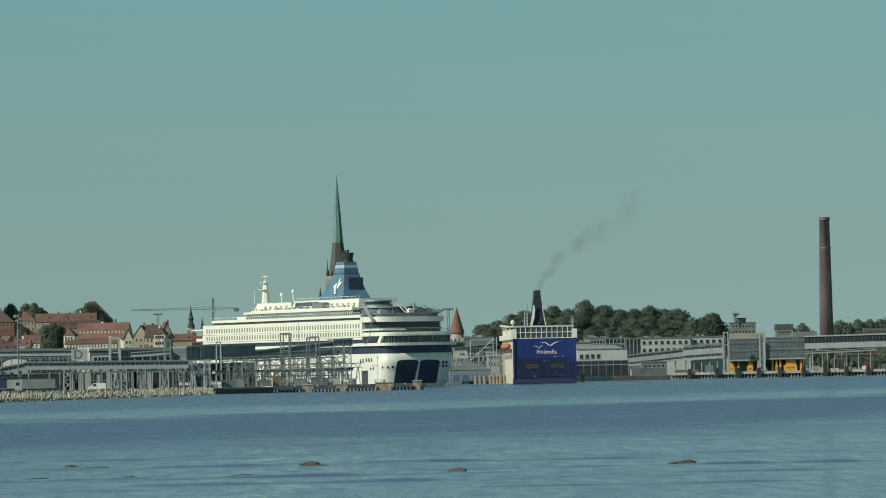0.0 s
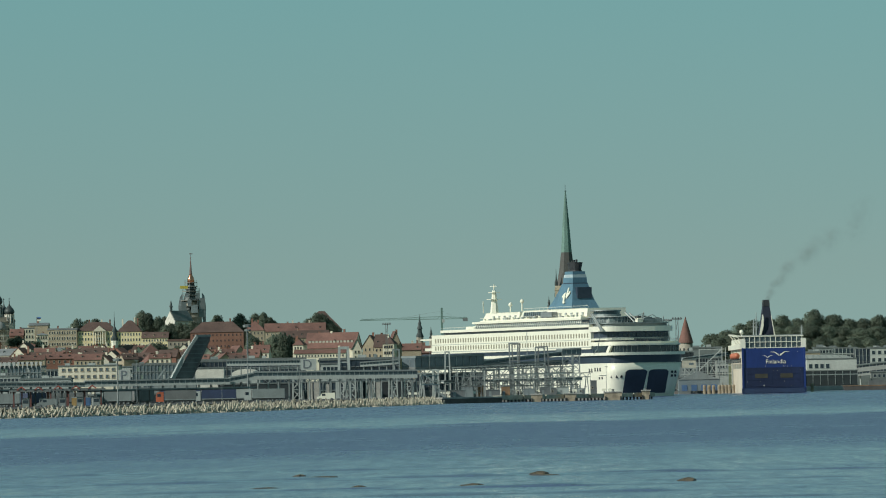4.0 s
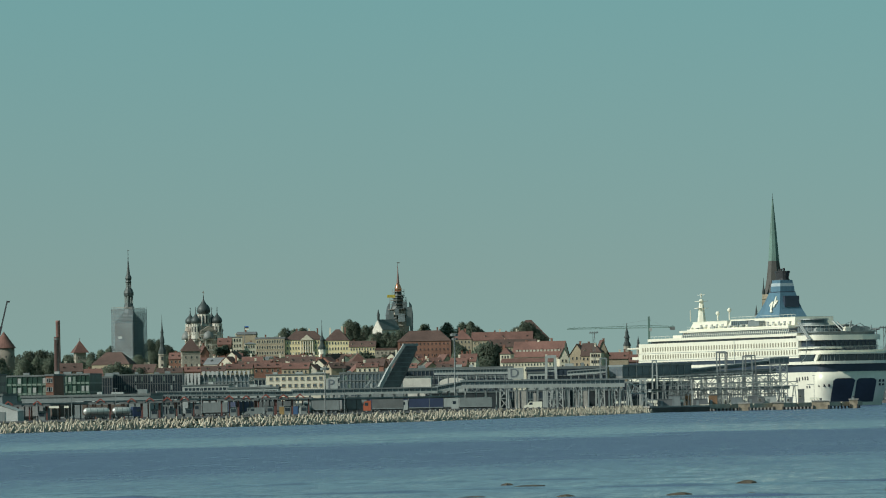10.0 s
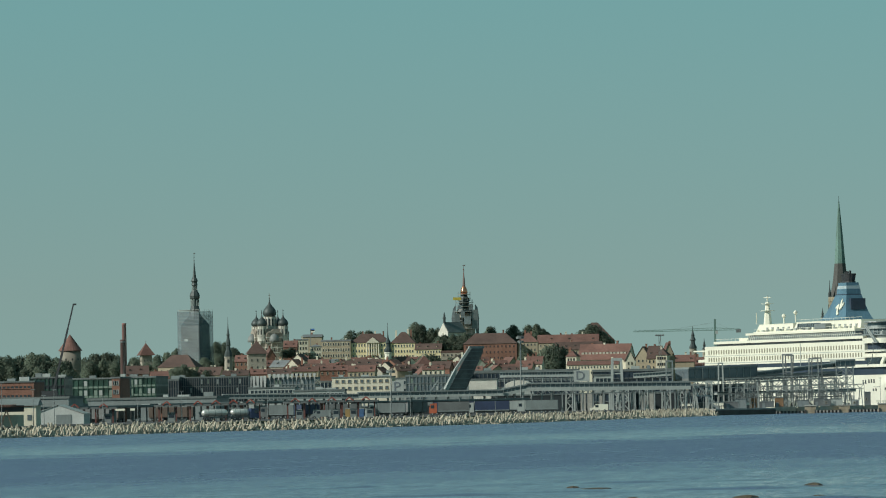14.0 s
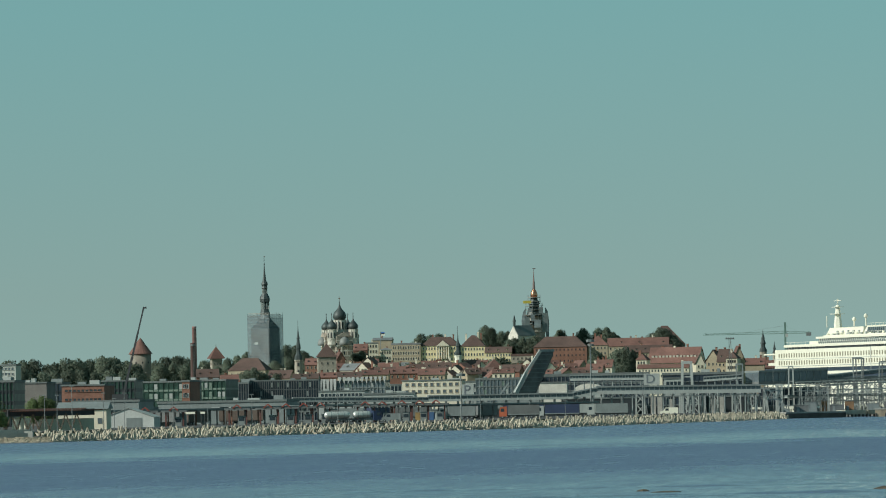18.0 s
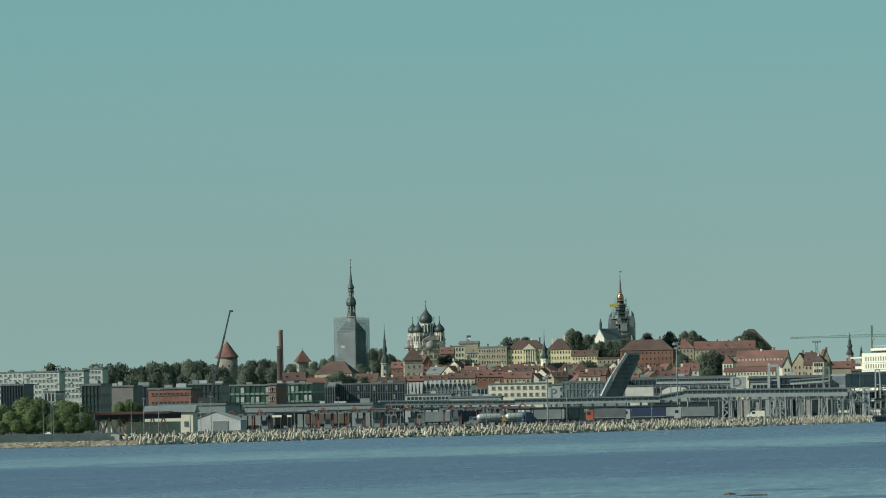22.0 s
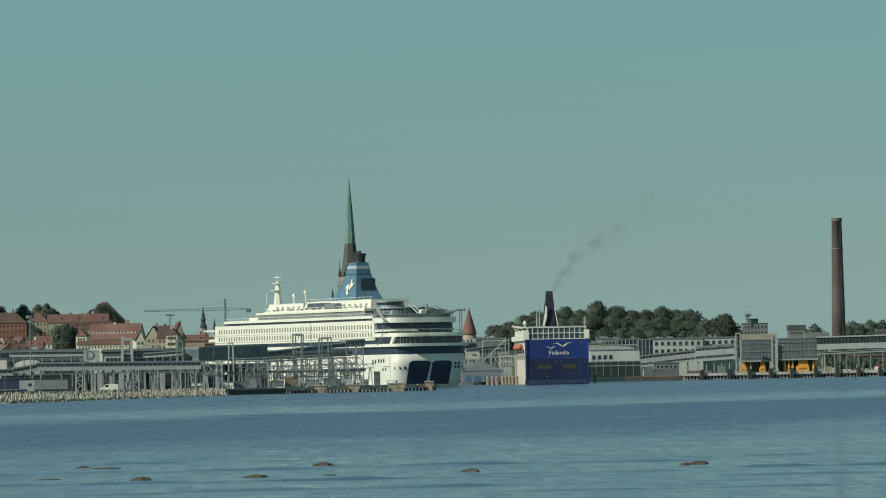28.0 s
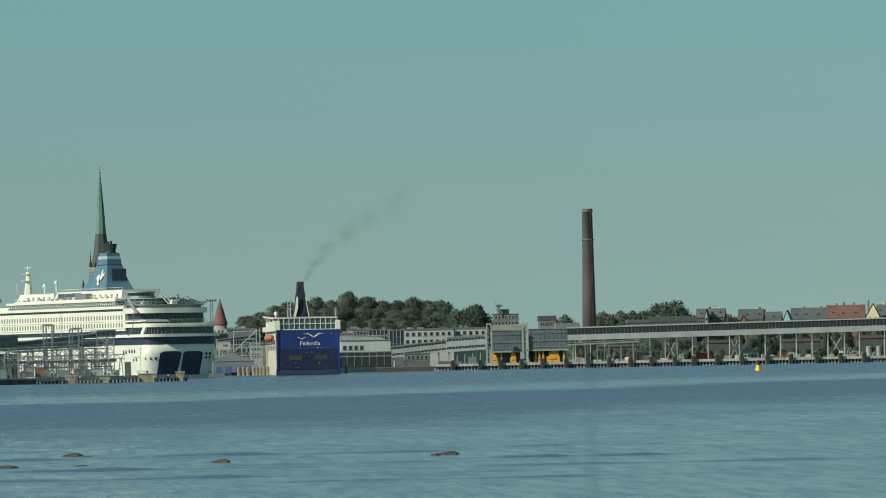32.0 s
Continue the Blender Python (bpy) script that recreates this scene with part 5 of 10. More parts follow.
    lg.slab([(-2.0, 4.4), (-0.2, 5.0), (-0.1, 1.4), (0.9, 0.4), (-0.6, 0.0), (-1.4, 1.0)], -0.3, 0.1)
    lg.slab([(-3.2, 3.2), (-2.0, 4.4), (-1.6, 3.4), (-2.4, 2.6)], -0.3, 0.1)
    lg.slab([(0.6, 3.0), (0.9, 6.6), (1.7, 7.2), (2.1, 4.6), (3.6, 5.6), (3.9, 4.6), (1.3, 2.2)], -0.3, 0.1)
    ob = part("emblem", lg, M_WHITE, fun, "white emblem shape")
    ob.matrix_basis = pose(-5.95, 69.8, 39.2, 0, 0, -90) @ pose(0, 0, 0, -16.5, 0, 0)
    # masts and domes
    m = Bits()
    m.beam((-4, 145, 36), (-4, 145, 46.6), 3.9, 0, 6, 1.5)
    m.beam((-4, 148, 36), (-4, 145.5, 42.5), 0.8)
    m.beam((-4, 145, 47), (-4, 145, 49.2), 0.4)
    m.box(-4, 145, 42.6, 5, 4.5, 0.22)
    m.box(-4, 145, 45.6, 3.5, 5.5, 0.2)
    m.box(-4, 145, 48.3, 0.4, 7.5, 0.2)
    m.beam((-7, 150, 37), (-7, 150, 42), 0.3)
    part("radar_mast", m, M_WHITE, e, "white radar mast with yards")
    for y, hh in ((126, 2.6), (114, 3.8)):
        d = Bits()
        d.beam((-5, y, 37), (-5, y, 37 + hh), 0.6, 0, 6)
        d.lathe([(0.2, 36.5 + hh), (0.8, 37.0 + hh), (0.9, 37.6 + hh), (0.55, 38.2 + hh), (0.1, 38.5 + hh)], 10, -5, y)
        part("satellite_dome", d, M_WHITE, e, "small white radome")
    # tiered lounge and gear on the forward deck
    for x, y, r, z, hh, m in ((-5, 27, 8.6, 30.5, 2.3, M_GREYGLASS), (-5, 27, 9.4, 32.8, 0.4, M_PALE), (-6, 28, 6.0, 33.2, 0.9, M_STEEL), (-6, 28, 5.6, 34.1, 1.3, M_GLASS), (-6.5, 28, 6.4, 35.4, 0.45, M_STEEL)):
        part("forward_lounge", Bits().lathe([(r, z), (r * 0.985, z + hh)], 24, x, y), m, e, "round grey lounge in tiers")
    for i in range(16):
        a = math.pi * (1.0 + i / 15)
        part("lounge_mullion", Bits().box(-5 + 8.65 * math.cos(a), 27 + 8.65 * math.sin(a), 30.5, 0.2, 0.2, 2.3), M_PALE, e)
    for x, y, w, d, hh, m in ((6, 14, 5, 3, 1.7, M_GREY), (10.5, 15, 3.5, 3, 1.3, M_PALE), (1.5, 13, 2.4, 2.4, 1.4, M_WHITE), (12.5, 20, 3, 6, 1.6, M_GREY), (6, 21, 6, 5, 2.4, M_DARKSTEEL), (-10, 16, 3, 2.4, 1.2, M_PALE)):
        part("deck_machinery", Bits().box(x, y, 30.5, w, d, hh).box(x, y, 30.5 + hh, w * 0.6, d * 0.6, 0.35), m, e)
    for (xa, ya, za), (xb, yb, zb), w in (((1, 16, 30.5), (-1.5, 20, 34.8), 0.5), ((3, 16, 30.5), (0.5, 20, 34.4), 0.5), ((4, 15, 32.0), (8.2, 14, 33.6), 0.28), ((8.2, 14, 33.6), (11.5, 14, 31.2), 0.22), ((3.6, 15, 30.5), (4.2, 15, 34.0), 0.4), ((5.6, 17, 30.5), (5.6, 17, 34.8), 0.3), ((5.6, 17, 34.4), (2.6, 17, 33.2), 0.2), ((13.4, 15, 30.5), (13.6, 15, 32.8), 0.3)):
        part("davit", Bits().beam((xa, ya, za), (xb, yb, zb), w), M_PALE, e, "pale steel davit arm")
    # deck rails, lockers and a dark seam down the side
    for z, x, y0, y1 in ((29.95, -16.3, 24, 174), (33.45, -14.3, 36, 137), (36.95, -10.6, 36, 100)):
        r2 = Bits()
        r2.beam((x, y0, z + 1.0), (x, y1, z + 1.0), 0.1)
        for i in range(int((y1 - y0) / 4)):
            r2.beam((x, y0 + 4 * i, z), (x, y0 + 4 * i, z + 1.0), 0.08)
        part("deck_rail", r2, M_WHITE, e)
    rd = random.Random(8)
    for i in range(22):
        part("deck_locker", Bits().box(-13.6 + rd.random() * 1.4, 38 + i * 4.6, 33.45, 0.9, 0.8 + 1.6 * rd.random(), 0.5 + 0.7 * rd.random()), M_PALE if i % 3 else M_WHITE, e)
    part("side_seam", Bits().box(-B - 0.05, 85, 18.3, 0.1, 0.4, 9.6), M_PALE, e)
    # stair and hoses down the fore side
    for dy in (0.0, 1.6):
        part("side_stair", Bits().beam((-B - 0.35, 19.5 + dy, 34.4), (-B - 0.35, 10.0 + dy, 27.4), 0.42), M_PALE, e, "pale outside stair")
    part("stair_landing", Bits().box(-B - 0.2, 11, 26.9, 1.0, 4.5, 0.4), M_PALE, e)
    for a, b in (((11.0, 27.0), (10.6, 23.5)), ((10.6, 23.5), (12.5, 20.0)), ((12.5, 20.0), (16.5, 17.8))):
        part("hose", Bits().beam((-B - 1.45, *a), (-B - 1.45, *b), 0.22), M_GREY, e)
    # bow panels and ports on the curved front
    for xs, zs in (((-10.6, -1.5), (1.6, 11.1)), ((-0.4, 8.6), (1.4, 11.0))):
        d = Bits()
        nx, nz = 10, 7
        vs = []
        for j in range(nz):
            z = zs[0] + (zs[1] - zs[0]) * j / (nz - 1)
            shift = 0.9 * (j / (nz - 1) - 0.5)
            for i in range(nx):
                u = i / (nx - 1)
                x = xs[0] + (xs[1] - xs[0]) * u + shift * (1 if xs[0] < -5 else 0.3) * u
                drop = 0.9 * max(0.0, (abs(u - 0.5) - 0.32) / 0.18) ** 2 if j == nz - 1 else 0.0
                vs.append((x, bow_y(x, z - drop) - 0.16, z - drop))
        d.add(vs, [(r * nx + i, r * nx + i + 1, (r + 1) * nx + i + 1, (r + 1) * nx + i) for r in range(nz - 1) for i in range(nx - 1)])
        d.add([(x, y + 0.8, z) for x, y, z in vs], [(r * nx + i, (r + 1) * nx + i, (r + 1) * nx + i + 1, r * nx + i + 1) for r in range(nz - 1) for i in range(nx - 1)])
        part("bow_panel", d, M_SHIPBLUE, e, "dark blue painted bow panel")
    for x, z in ((10.4, 9.4), (12.2, 9.4), (10.6, 7.9), (12.3, 7.9), (-12.0, 7.8), (-13.6, 7.8), (-15.0, 7.8)):
        part("hull_port", Bits().box(x, bow_y(x, z) - 0.1 + 0.25 * max(0, abs(x) - 13), z, 0.8, 0.8, 1.0), M_BLACK, e)
    part("knuckle_line", Bits().box(-B * 0.975, 12, 8.9, 0.5, 6, 0.14), M_GREY, e)
    for y, z, hh in ((18.8, 10.6, 1.5), (16.4, 10.6, 1.5), (14.0, 10.6, 1.5), (22, 10.2, 1.6), (24.4, 10.2, 1.6), (15.5, 7.3, 1.2), (13.0, 7.3, 1.2), (30, 4.2, 3.2), (21, 3.4, 2.6)):
        part("hull_port", Bits().box(-hull_half(flare(z)) - 0.02, y, z, 0.3, 1.1 if hh < 2 else 2.2, hh), M_BLACK, e)
    for i in range(14):
        part("hull_opening", Bits().box(-B + 0.55, 44 + i * 10.4, 6.0, 0.3, 4.5, 3.5), M_GREY, e, "hull door outline")
    return e


def blue_ferry():
    x, y, z = 89.44, 2488.39, 0
    e = thing("blue_ferry", pose(x, y, 0, 0, 0, 1.2), "ferry with a royal blue transom and white upper works, moored end-on", "ship")
    W = 27.6
    h = Bits()
    h.box(1.6, 84, -2, W - 4.0, 166, 21.7)
    part("hull", h, mat("warm_white_hull_paint", (0.60, 0.53, 0.42), 0.5, var=0.12, scale=0.1, streak=5), e, "warm white hull sides")
    t = Bits()
    t.box(0, 0.6, -1.5, W, 1.6, 21.2)
    tr = part("transom", t, M_BLUE, e, "royal blue transom")
    d = Bits()
    d.box(0, -0.28, 2.4, W * 0.93, 0.3, 8.8)
    part("stern_door", d, M_DKBLUE, tr, "dark recessed stern doors")
    for i in range(2):
        for j in range(3):
            p = Bits()
            p.box(-W * 0.22 + i * W * 0.44, -0.46, 3.0 + j * 2.7, W * 0.38, 0.12, 2.3)
            part("door_panel", p, M_DKBLUE, tr)
    for sx in (-1, 1):
        part("ramp_window", Bits().box(sx * W * 0.2, -0.56, 6.6, W * 0.2, 0.1, 1.9), mat("tarnished_brass_panel", (0.045, 0.042, 0.030), 0.6, var=0.3), tr, "dull olive panel in the stern door")
    rl = random.Random(6)
    for i in range(16):
        part("deck_light", Bits().box(rl.uniform(-W * 0.46, W * 0.46), -0.62, rl.choice((3.2, 5.0, 9.8, 11.6, 17.8)), 0.22, 0.12, 0.22), M_WHITE, tr)
    for s in (-1, 1):
        p = Bits()
        p.box(s * (W / 2 - 0.35), -0.5, -1.5, 0.8, 0.6, 21.3)
        part("corner_post", p, M_BLUE, tr)
    b = Bits()
    b.box(0, -0.3, 0.2, W + 0.6, 1.0, 2.0)
    part("stern_bumper", b, mat("faded_blue_rubber", (0.016, 0.034, 0.085), 0.7), tr)
    # glazed winter deck
    g = Bits()
    g.box(0, 8, 19.9, W - 2.5, 12, 4.6)
    part("aft_lounge", g, M_GREYGLASS, e, "glazed aft deck")
    for i in range(12):
        p = Bits()
        p.box(-W / 2 + 1.2 + i * (W - 2.4) / 11, 1.6, 19.7, 0.26, 0.5, 5.2)
        part("white_mullion", p, M_WHITE, e)
    for zz in (19.7, 22.2, 24.7):
        p = Bits()
        p.box(0, 1.5, zz, W - 1.0, 0.6, 0.28)
        part("white_rail_beam", p, M_WHITE, e)
    r = Bits()
    r.box(0, 8.5, 24.9, W - 1.5, 14, 0.5)
    part("lounge_roof", r, M_PALE, e)
    for s in (-1, 1):
        p = Bits()
        p.box(s * (W / 2 - 0.6), 3, 19.7, 2.2, 5, 4.0)
        part("corner_house", p, M_WHITE, e)
    up = Bits()
    up.box(0.6, 90, 19.7, W - 3.0, 148, 2.2)
    up.box(1, 110, 21.9, W - 5, 100, 2.4)
    part("superstructure", up, M_WHITE, e, "white upper decks")
    # davits and braces over the far side deck
    for xa, ya, za, xb, yb, zb in ((-13.0, 30, 21.5, -16.5, 30, 25.6), (-16.5, 30, 25.6, -11.0, 30, 25.2), (-13.0, 52, 21.5, -16.8, 52, 26.2), (-16.8, 52, 26.2, -11.0, 52, 25.4), (-16.4, 30, 25.4, -16.8, 52, 26.0), (-13.0, 12, 21.5, -15.0, 12, 25.0), (-15.0, 12, 25.0, -11.0, 12, 24.8), (-15.0, 12, 24.8, -16.4, 30, 25.4)):
        part("davit", Bits().beam((xa, ya, za), (xb, yb, zb), 0.4), M_WHITE, e, "white steel davit")
    part("satellite_dome", Bits().lathe([(0.3, 25.0), (0.35, 26.0), (0.9, 26.6), (0.95, 27.3), (0.5, 28.0), (0.1, 28.2)], 10, -12.0, 34), M_WHITE, e, "small white radome")
    f = Bits()
    prof = [(25.3, -4.9, 1.9, 20.0, 34.0), (30.0, -4.0, 1.1, 20.5, 33.4), (35.0, -3.3, 0.4, 21.0, 32.7), (38.2, -2.8, -0.1, 21.2, 32.3)]
    rings = [[(xa, ya, za), (xb, ya, za), (xb, yb, za), (xa, yb, za)] for za, xa, xb, ya, yb in prof]
    f.add([v for r in rings for v in r], [(4 * j + i, 4 * j + (i + 1) % 4, 4 * j + 4 + (i + 1) % 4, 4 * j + 4 + i) for j in range(3) for i in range(4)] + [(3, 2, 1, 0), (12, 13, 14, 15)])
    fu = part("funnel", f, mat("blue_black_funnel_paint", (0.014, 0.020, 0.038), 0.85, var=0.2), e, "blue-black tapered funnel")
    c = Bits()
    c.prism([(-2.9, 21), (0.0, 21), (0.0, 32), (-2.9, 32)], 38.2, 41.0, 0, [(-2.7, 21), (-0.2, 21), (-0.2, 32), (-2.7, 32)])
    part("funnel_cap", c, M_BLACK, fu, "sooty black funnel top")
    sw = Bits()
    sw.slab([(-5.0, 25.3), (-4.1, 25.3), (-3.0, 29.5), (-2.9, 33.0), (-3.1, 34.5), (-3.5, 34.5), (-4.1, 30)], 19.2, 19.95)
    sw.slab([(1.6, 25.3), (2.0, 25.3), (0.5, 34.0), (0.3, 34.0)], 19.2, 19.95)
    part("funnel_stripe", sw, M_WHITE, fu, "white stripe")
    for xx, hh in ((-7.6, 7.5), (-6.4, 10.5), (12.6, 4.5)):
        p = Bits()
        p.beam((xx, 16 if xx < 0 else 3, 25), (xx, 16 if xx < 0 else 3, 25 + hh), 0.9, 0, 6, 0.25)
        for k in (0.35, 0.55, 0.72):
            p.box(xx, 16 if xx < 0 else 3, 25 + hh * k, 2.4 - 1.6 * k, 0.5, 0.25)
        part("mast", p, M_PALE, e)
    lb = Bits()
    lb.lathe([(0.3, -3.0), (1.1, -2.2), (1.5, 0.0), (1.3, 2.0), (0.4, 3.0)], 10)
    for k in range(3):
        ob = smooth(part("lifeboat", lb, mat("faded_red_lifeboat", (0.42, 0.13, 0.07), 0.6), e, "faded red lifeboat"))
        ob.matrix_basis = pose(-W / 2 + 0.2, 50 + k * 16, 16.6, 90, 0, 0)
    for i in range(9):
        w = Bits()
        w.box(-W / 2 + 0.15, 20 + 15 * i, 13.5, 0.25, 9, 2.0)
        part("side_window", w, M_GLASS, e)
    # two gull shapes and the name
    for cx, cz, s in ((-2.6, 15.9, 0.52), (2.6, 17.0, 1.0)):
        gl = Bits()
        gl.add([(-4.6 * s, 0, 0.9 * s), (-2.4 * s, 0, 0.75 * s), (0, 0, -0.9 * s), (-0.5 * s, 0, -0.1 * s), (-2.2 * s, 0, 1.1 * s)], [(0, 1, 2, 3, 4)])
        gl.add([(4.6 * s, 0, 1.0 * s), (2.4 * s, 0, 0.75 * s), (0, 0, -0.9 * s), (0.2 * s, 0, 0.0), (2.2 * s, 0, 1.1 * s)], [(0, 4, 3, 2, 1)])
        ob = part("gull_emblem", gl, M_WHITE, tr, "white flying gull shape")
        ob.matrix_basis = pose(cx, -0.35, cz)
    put_text("ship_name", "Finlandia", 2.55, pose(0.9, -0.35, 13.7, 90, 0, 0), tr, M_WHITE, "white painted ship name")
    return e


white_ferry()
blue_ferry()


# ---- the harbour ----
def span_bits(b, p, q, depth, h, k=0):
    """A level-sided bar from p to q (foot line), h high and depth thick."""
    p, q = Vector(p), Vector(q)
    d = Vector((q.x - p.x, q.y - p.y, 0)).normalized()
    n = Vector((-d.y, d.x, 0)) * depth / 2
    u = Vector((0, 0, h))
    return b.add([p - n, q - n, q + n, p + n, p - n + u, q - n + u, q + n + u, p + n + u],
                 [(3, 2, 1, 0), (4, 5, 6, 7), (0, 1, 5, 4), (1, 2, 6, 5), (2, 3, 7, 6), (3, 0, 4, 7)], k)


def lerp(p, q, t):
    return tuple(a + (b - a) * t for a, b in zip(p, q))


def gangway(p, q, h, label, bays=10, depth=4.5, legs=0, glass_mat=None, floor=0.38, roof=0.16, band=None, leg_mat=None, brace=(), post_mat=None, roof_mat=None, leg_w=0.46):
    """An elevated covered walkway from p to q: floor band, glazing with posts, roof, and columns under it."""
    e = thing("walkway", pose(*p), label, "walkway")
    o = Vector(p)
    a, c = Vector((0, 0, 0)), Vector(q) - o
    up = lambda v, z: (v[0], v[1], v[2] + z)
    b = span_bits(Bits(), a, c, depth, h * floor)
    part("floor_band", b, band or M_PALE, e)
    g = span_bits(Bits(), up(a, h * floor), up(c, h * floor), depth - 0.6, h * (1 - floor - roof))
    part("glazing", g, glass_mat or M_GREYGLASS, e, "dark glazed side")
    r = span_bits(Bits(), up(a, h * (1 - roof)), up(c, h * (1 - roof)), depth + 0.5, h * roof)
    part("roof", r, roof_mat or M_GREY, e)
    n = Vector((-(c.y), c.x, 0)).normalized() * (depth / 2 - 0.2)
    for i in range(bays + 1):
        m = Vector(lerp(a, c, i / bays))
        s = -1 if (m + o - n).length < (m + o + n).length else 1
        v = m + n * s
        part("post", Bits().beam(up(v, h * floor), up(v, h * (1 - roof)), 0.22), post_mat or M_STEEL, e)
    at = legs if isinstance(legs, list) else [(i + 0.5) / legs for i in range(legs)]
    for i, f in enumerate(at):
        m = Vector(lerp(a, c, f))
        g0 = max(ground(m.x + o.x, m.y + o.y), 0.0) - o.z - 0.3
        for s in (-1, 1):
            v = m + n * s * 0.8
            part("column", Bits().beam((v.x, v.y, g0), (v.x, v.y, m.z), leg_w, 0, 6), leg_mat or M_PALE, e)
        if i in brace:
            m2 = Vector(lerp(a, c, at[min(i + 1, len(at) - 1)]))
            part("cross_brace", Bits().beam((m.x, m.y, g0), (m2.x, m2.y, m2.z), 0.45), leg_mat or M_PALE, e)
            part("cross_brace", Bits().beam((m2.x, m2.y, g0), (m.x, m.y, m.z), 0.45), leg_mat or M_PALE, e)
    return e


def block(x, y, w, ze, zr, depth=18.0, rz=0.0, wall=None, style="grid", cols=8, rows=3, label="", win=(1.6, 1.6), storey=3.4, glass_mat=None, trim=None, plant=2, name="office_building", mull=None, pane_reflections=0.0, edge=0.35):
    """A flat-roofed modern building with its front at x, y."""
    g = ground(x, y) - 0.4
    h = ze - g
    e = thing(name, pose(x, y, g, 0, 0, rz), label, "building", "harbour buildings")
    wall, glass_mat, trim = wall or M_GREY, glass_mat or M_GLASS, trim or M_PALE
    part("wall", Bits().box(0, depth / 2, 0, w, depth, h), wall, e)
    part("roof", Bits().box(0, depth / 2, h, w + 0.6, depth + 0.6, max(zr - ze, 0.5)), M_DARKROOF, e)
    rnd = random.Random(int(abs(x * 17 + y * 3)))
    if style == "grid":
        windows(e, cols, rows, -w / 2 + 0.8, w / 2 - 0.8, [h - (i + 1) * storey + (storey - win[1]) / 2 for i in range(rows)], win[0], win[1], 0.0, trim, glass_mat)
        windows(e, max(2, int(depth / 5)), rows, 0.8, depth - 0.8, [h - (i + 1) * storey + (storey - win[1]) / 2 for i in range(rows)], win[0], win[1], 0.0, trim, glass_mat, side=-1, x=-w / 2)
    else:
        for i in range(rows):
            z = h - (i + 1) * storey
            if style == "bands":
                part("glass_band", Bits().box(0, depth / 2, z + 0.9, w + 0.16, depth + 0.16, storey - 1.2), glass_mat, e)
                part("floor_edge", Bits().box(0, depth / 2, z + 0.9 - edge, w + 0.5, depth + 0.5, edge), trim, e)
            else:
                part("glass_band", Bits().box(0, depth / 2, z + 0.2, w + 0.12, depth + 0.12, storey - 0.25), glass_mat, e)
        for i in range(cols + 1):
            f = Bits().box(-w / 2 + w * i / cols, -0.15, h - rows * storey, 0.28, 0.35, rows * storey)
            part("mullion", f, mull or trim, e)
        # pale panels on random bays stand in for panes reflecting light
        for i in range(cols):
            for j in range(rows):
                if rnd.random() < pane_reflections:
                    part("blind", Bits().box(-w / 2 + w * (i + 0.5) / cols, -0.1, h - (j + 1) * storey + 1.0, w / cols * 0.7, 0.06, storey - 1.6), M_GREEN_PALE if rnd.random() < 0.6 else M_PALE, e)
    for i in range(plant):
        pw = 1.2 + rnd.random() * 2.6
        part("roof_plant", Bits().box((rnd.random() - 0.5) * (w - pw), depth * (0.3 + 0.4 * rnd.random()), h + max(zr - ze, 0.5), pw, 2, 0.5 + rnd.random() * 1.0), M_PALE if rnd.random() < 0.5 else M_GREY, e, "rooftop plant")
    return e


def trestle(x, y, w, d, z0, z1, levels=3, material=None, label="galvanised steel lattice trestle"):
    """A lattice tower on four legs."""
    e = thing("trestle", pose(x, y, z0), label, "trestle", "ramp trestles")
    material = material or M_STEEL
    h = z1 - z0
    c = [(-w / 2, -d / 2), (w / 2, -d / 2), (w / 2, d / 2), (-w / 2, d / 2)]
    for px, py in c:
        part("leg", Bits().beam((px, py, 0), (px * 0.9, py * 0.9, h), 0.38), material, e)
    for i in range(levels):
        za, zb = h * i / levels, h * (i + 1) / levels
        for j in range(4):
            (ax, ay), (bx, by) = c[j], c[(j + 1) % 4]
            part("diagonal", Bits().beam((ax, ay, za), (bx * 0.95, by * 0.95, zb), 0.2), material, e)
            if j % 2 == 0:
                part("diagonal", Bits().beam((bx, by, za), (ax * 0.95, ay * 0.95, zb), 0.2), material, e)
            part("rail", Bits().beam((ax * 0.97, ay * 0.97, zb), (bx * 0.97, by * 0.97, zb), 0.24), material, e)
    return e


def portal(x0, y0, x1, y1, z_top, label, material=None, leg=0.8, lean=0.0, group="portal frames"):
    """Two posts and a head beam."""
    g = max(min(ground(x0, y0), ground(x1, y1)), 0.0)
    e = thing("portal_frame", pose(x0, y0, g), label, "portal frame", group)
    material = material or M_PALE
    dx, dy, h = x1 - x0, y1 - y0, z_top - g
    part("post", Bits().beam((0 - lean, 0, 0), (0, 0, h), leg), material, e)
    part("post", Bits().beam((dx + lean, dy, 0), (dx, dy, h), leg), material, e)
    part("head_beam", Bits().beam((0, 0, h - leg / 2), (dx, dy, h - leg / 2), leg * 1.1), material, e)
    for f in (0.35, 0.7):
        part("tie", Bits().beam((0, 0, h * f), (dx, dy, h * f), leg * 0.45), material, e)
    return e


M_POST = mat("weathered_zinc_post", (0.20, 0.22, 0.22), 0.6, 0.2, var=0.15)


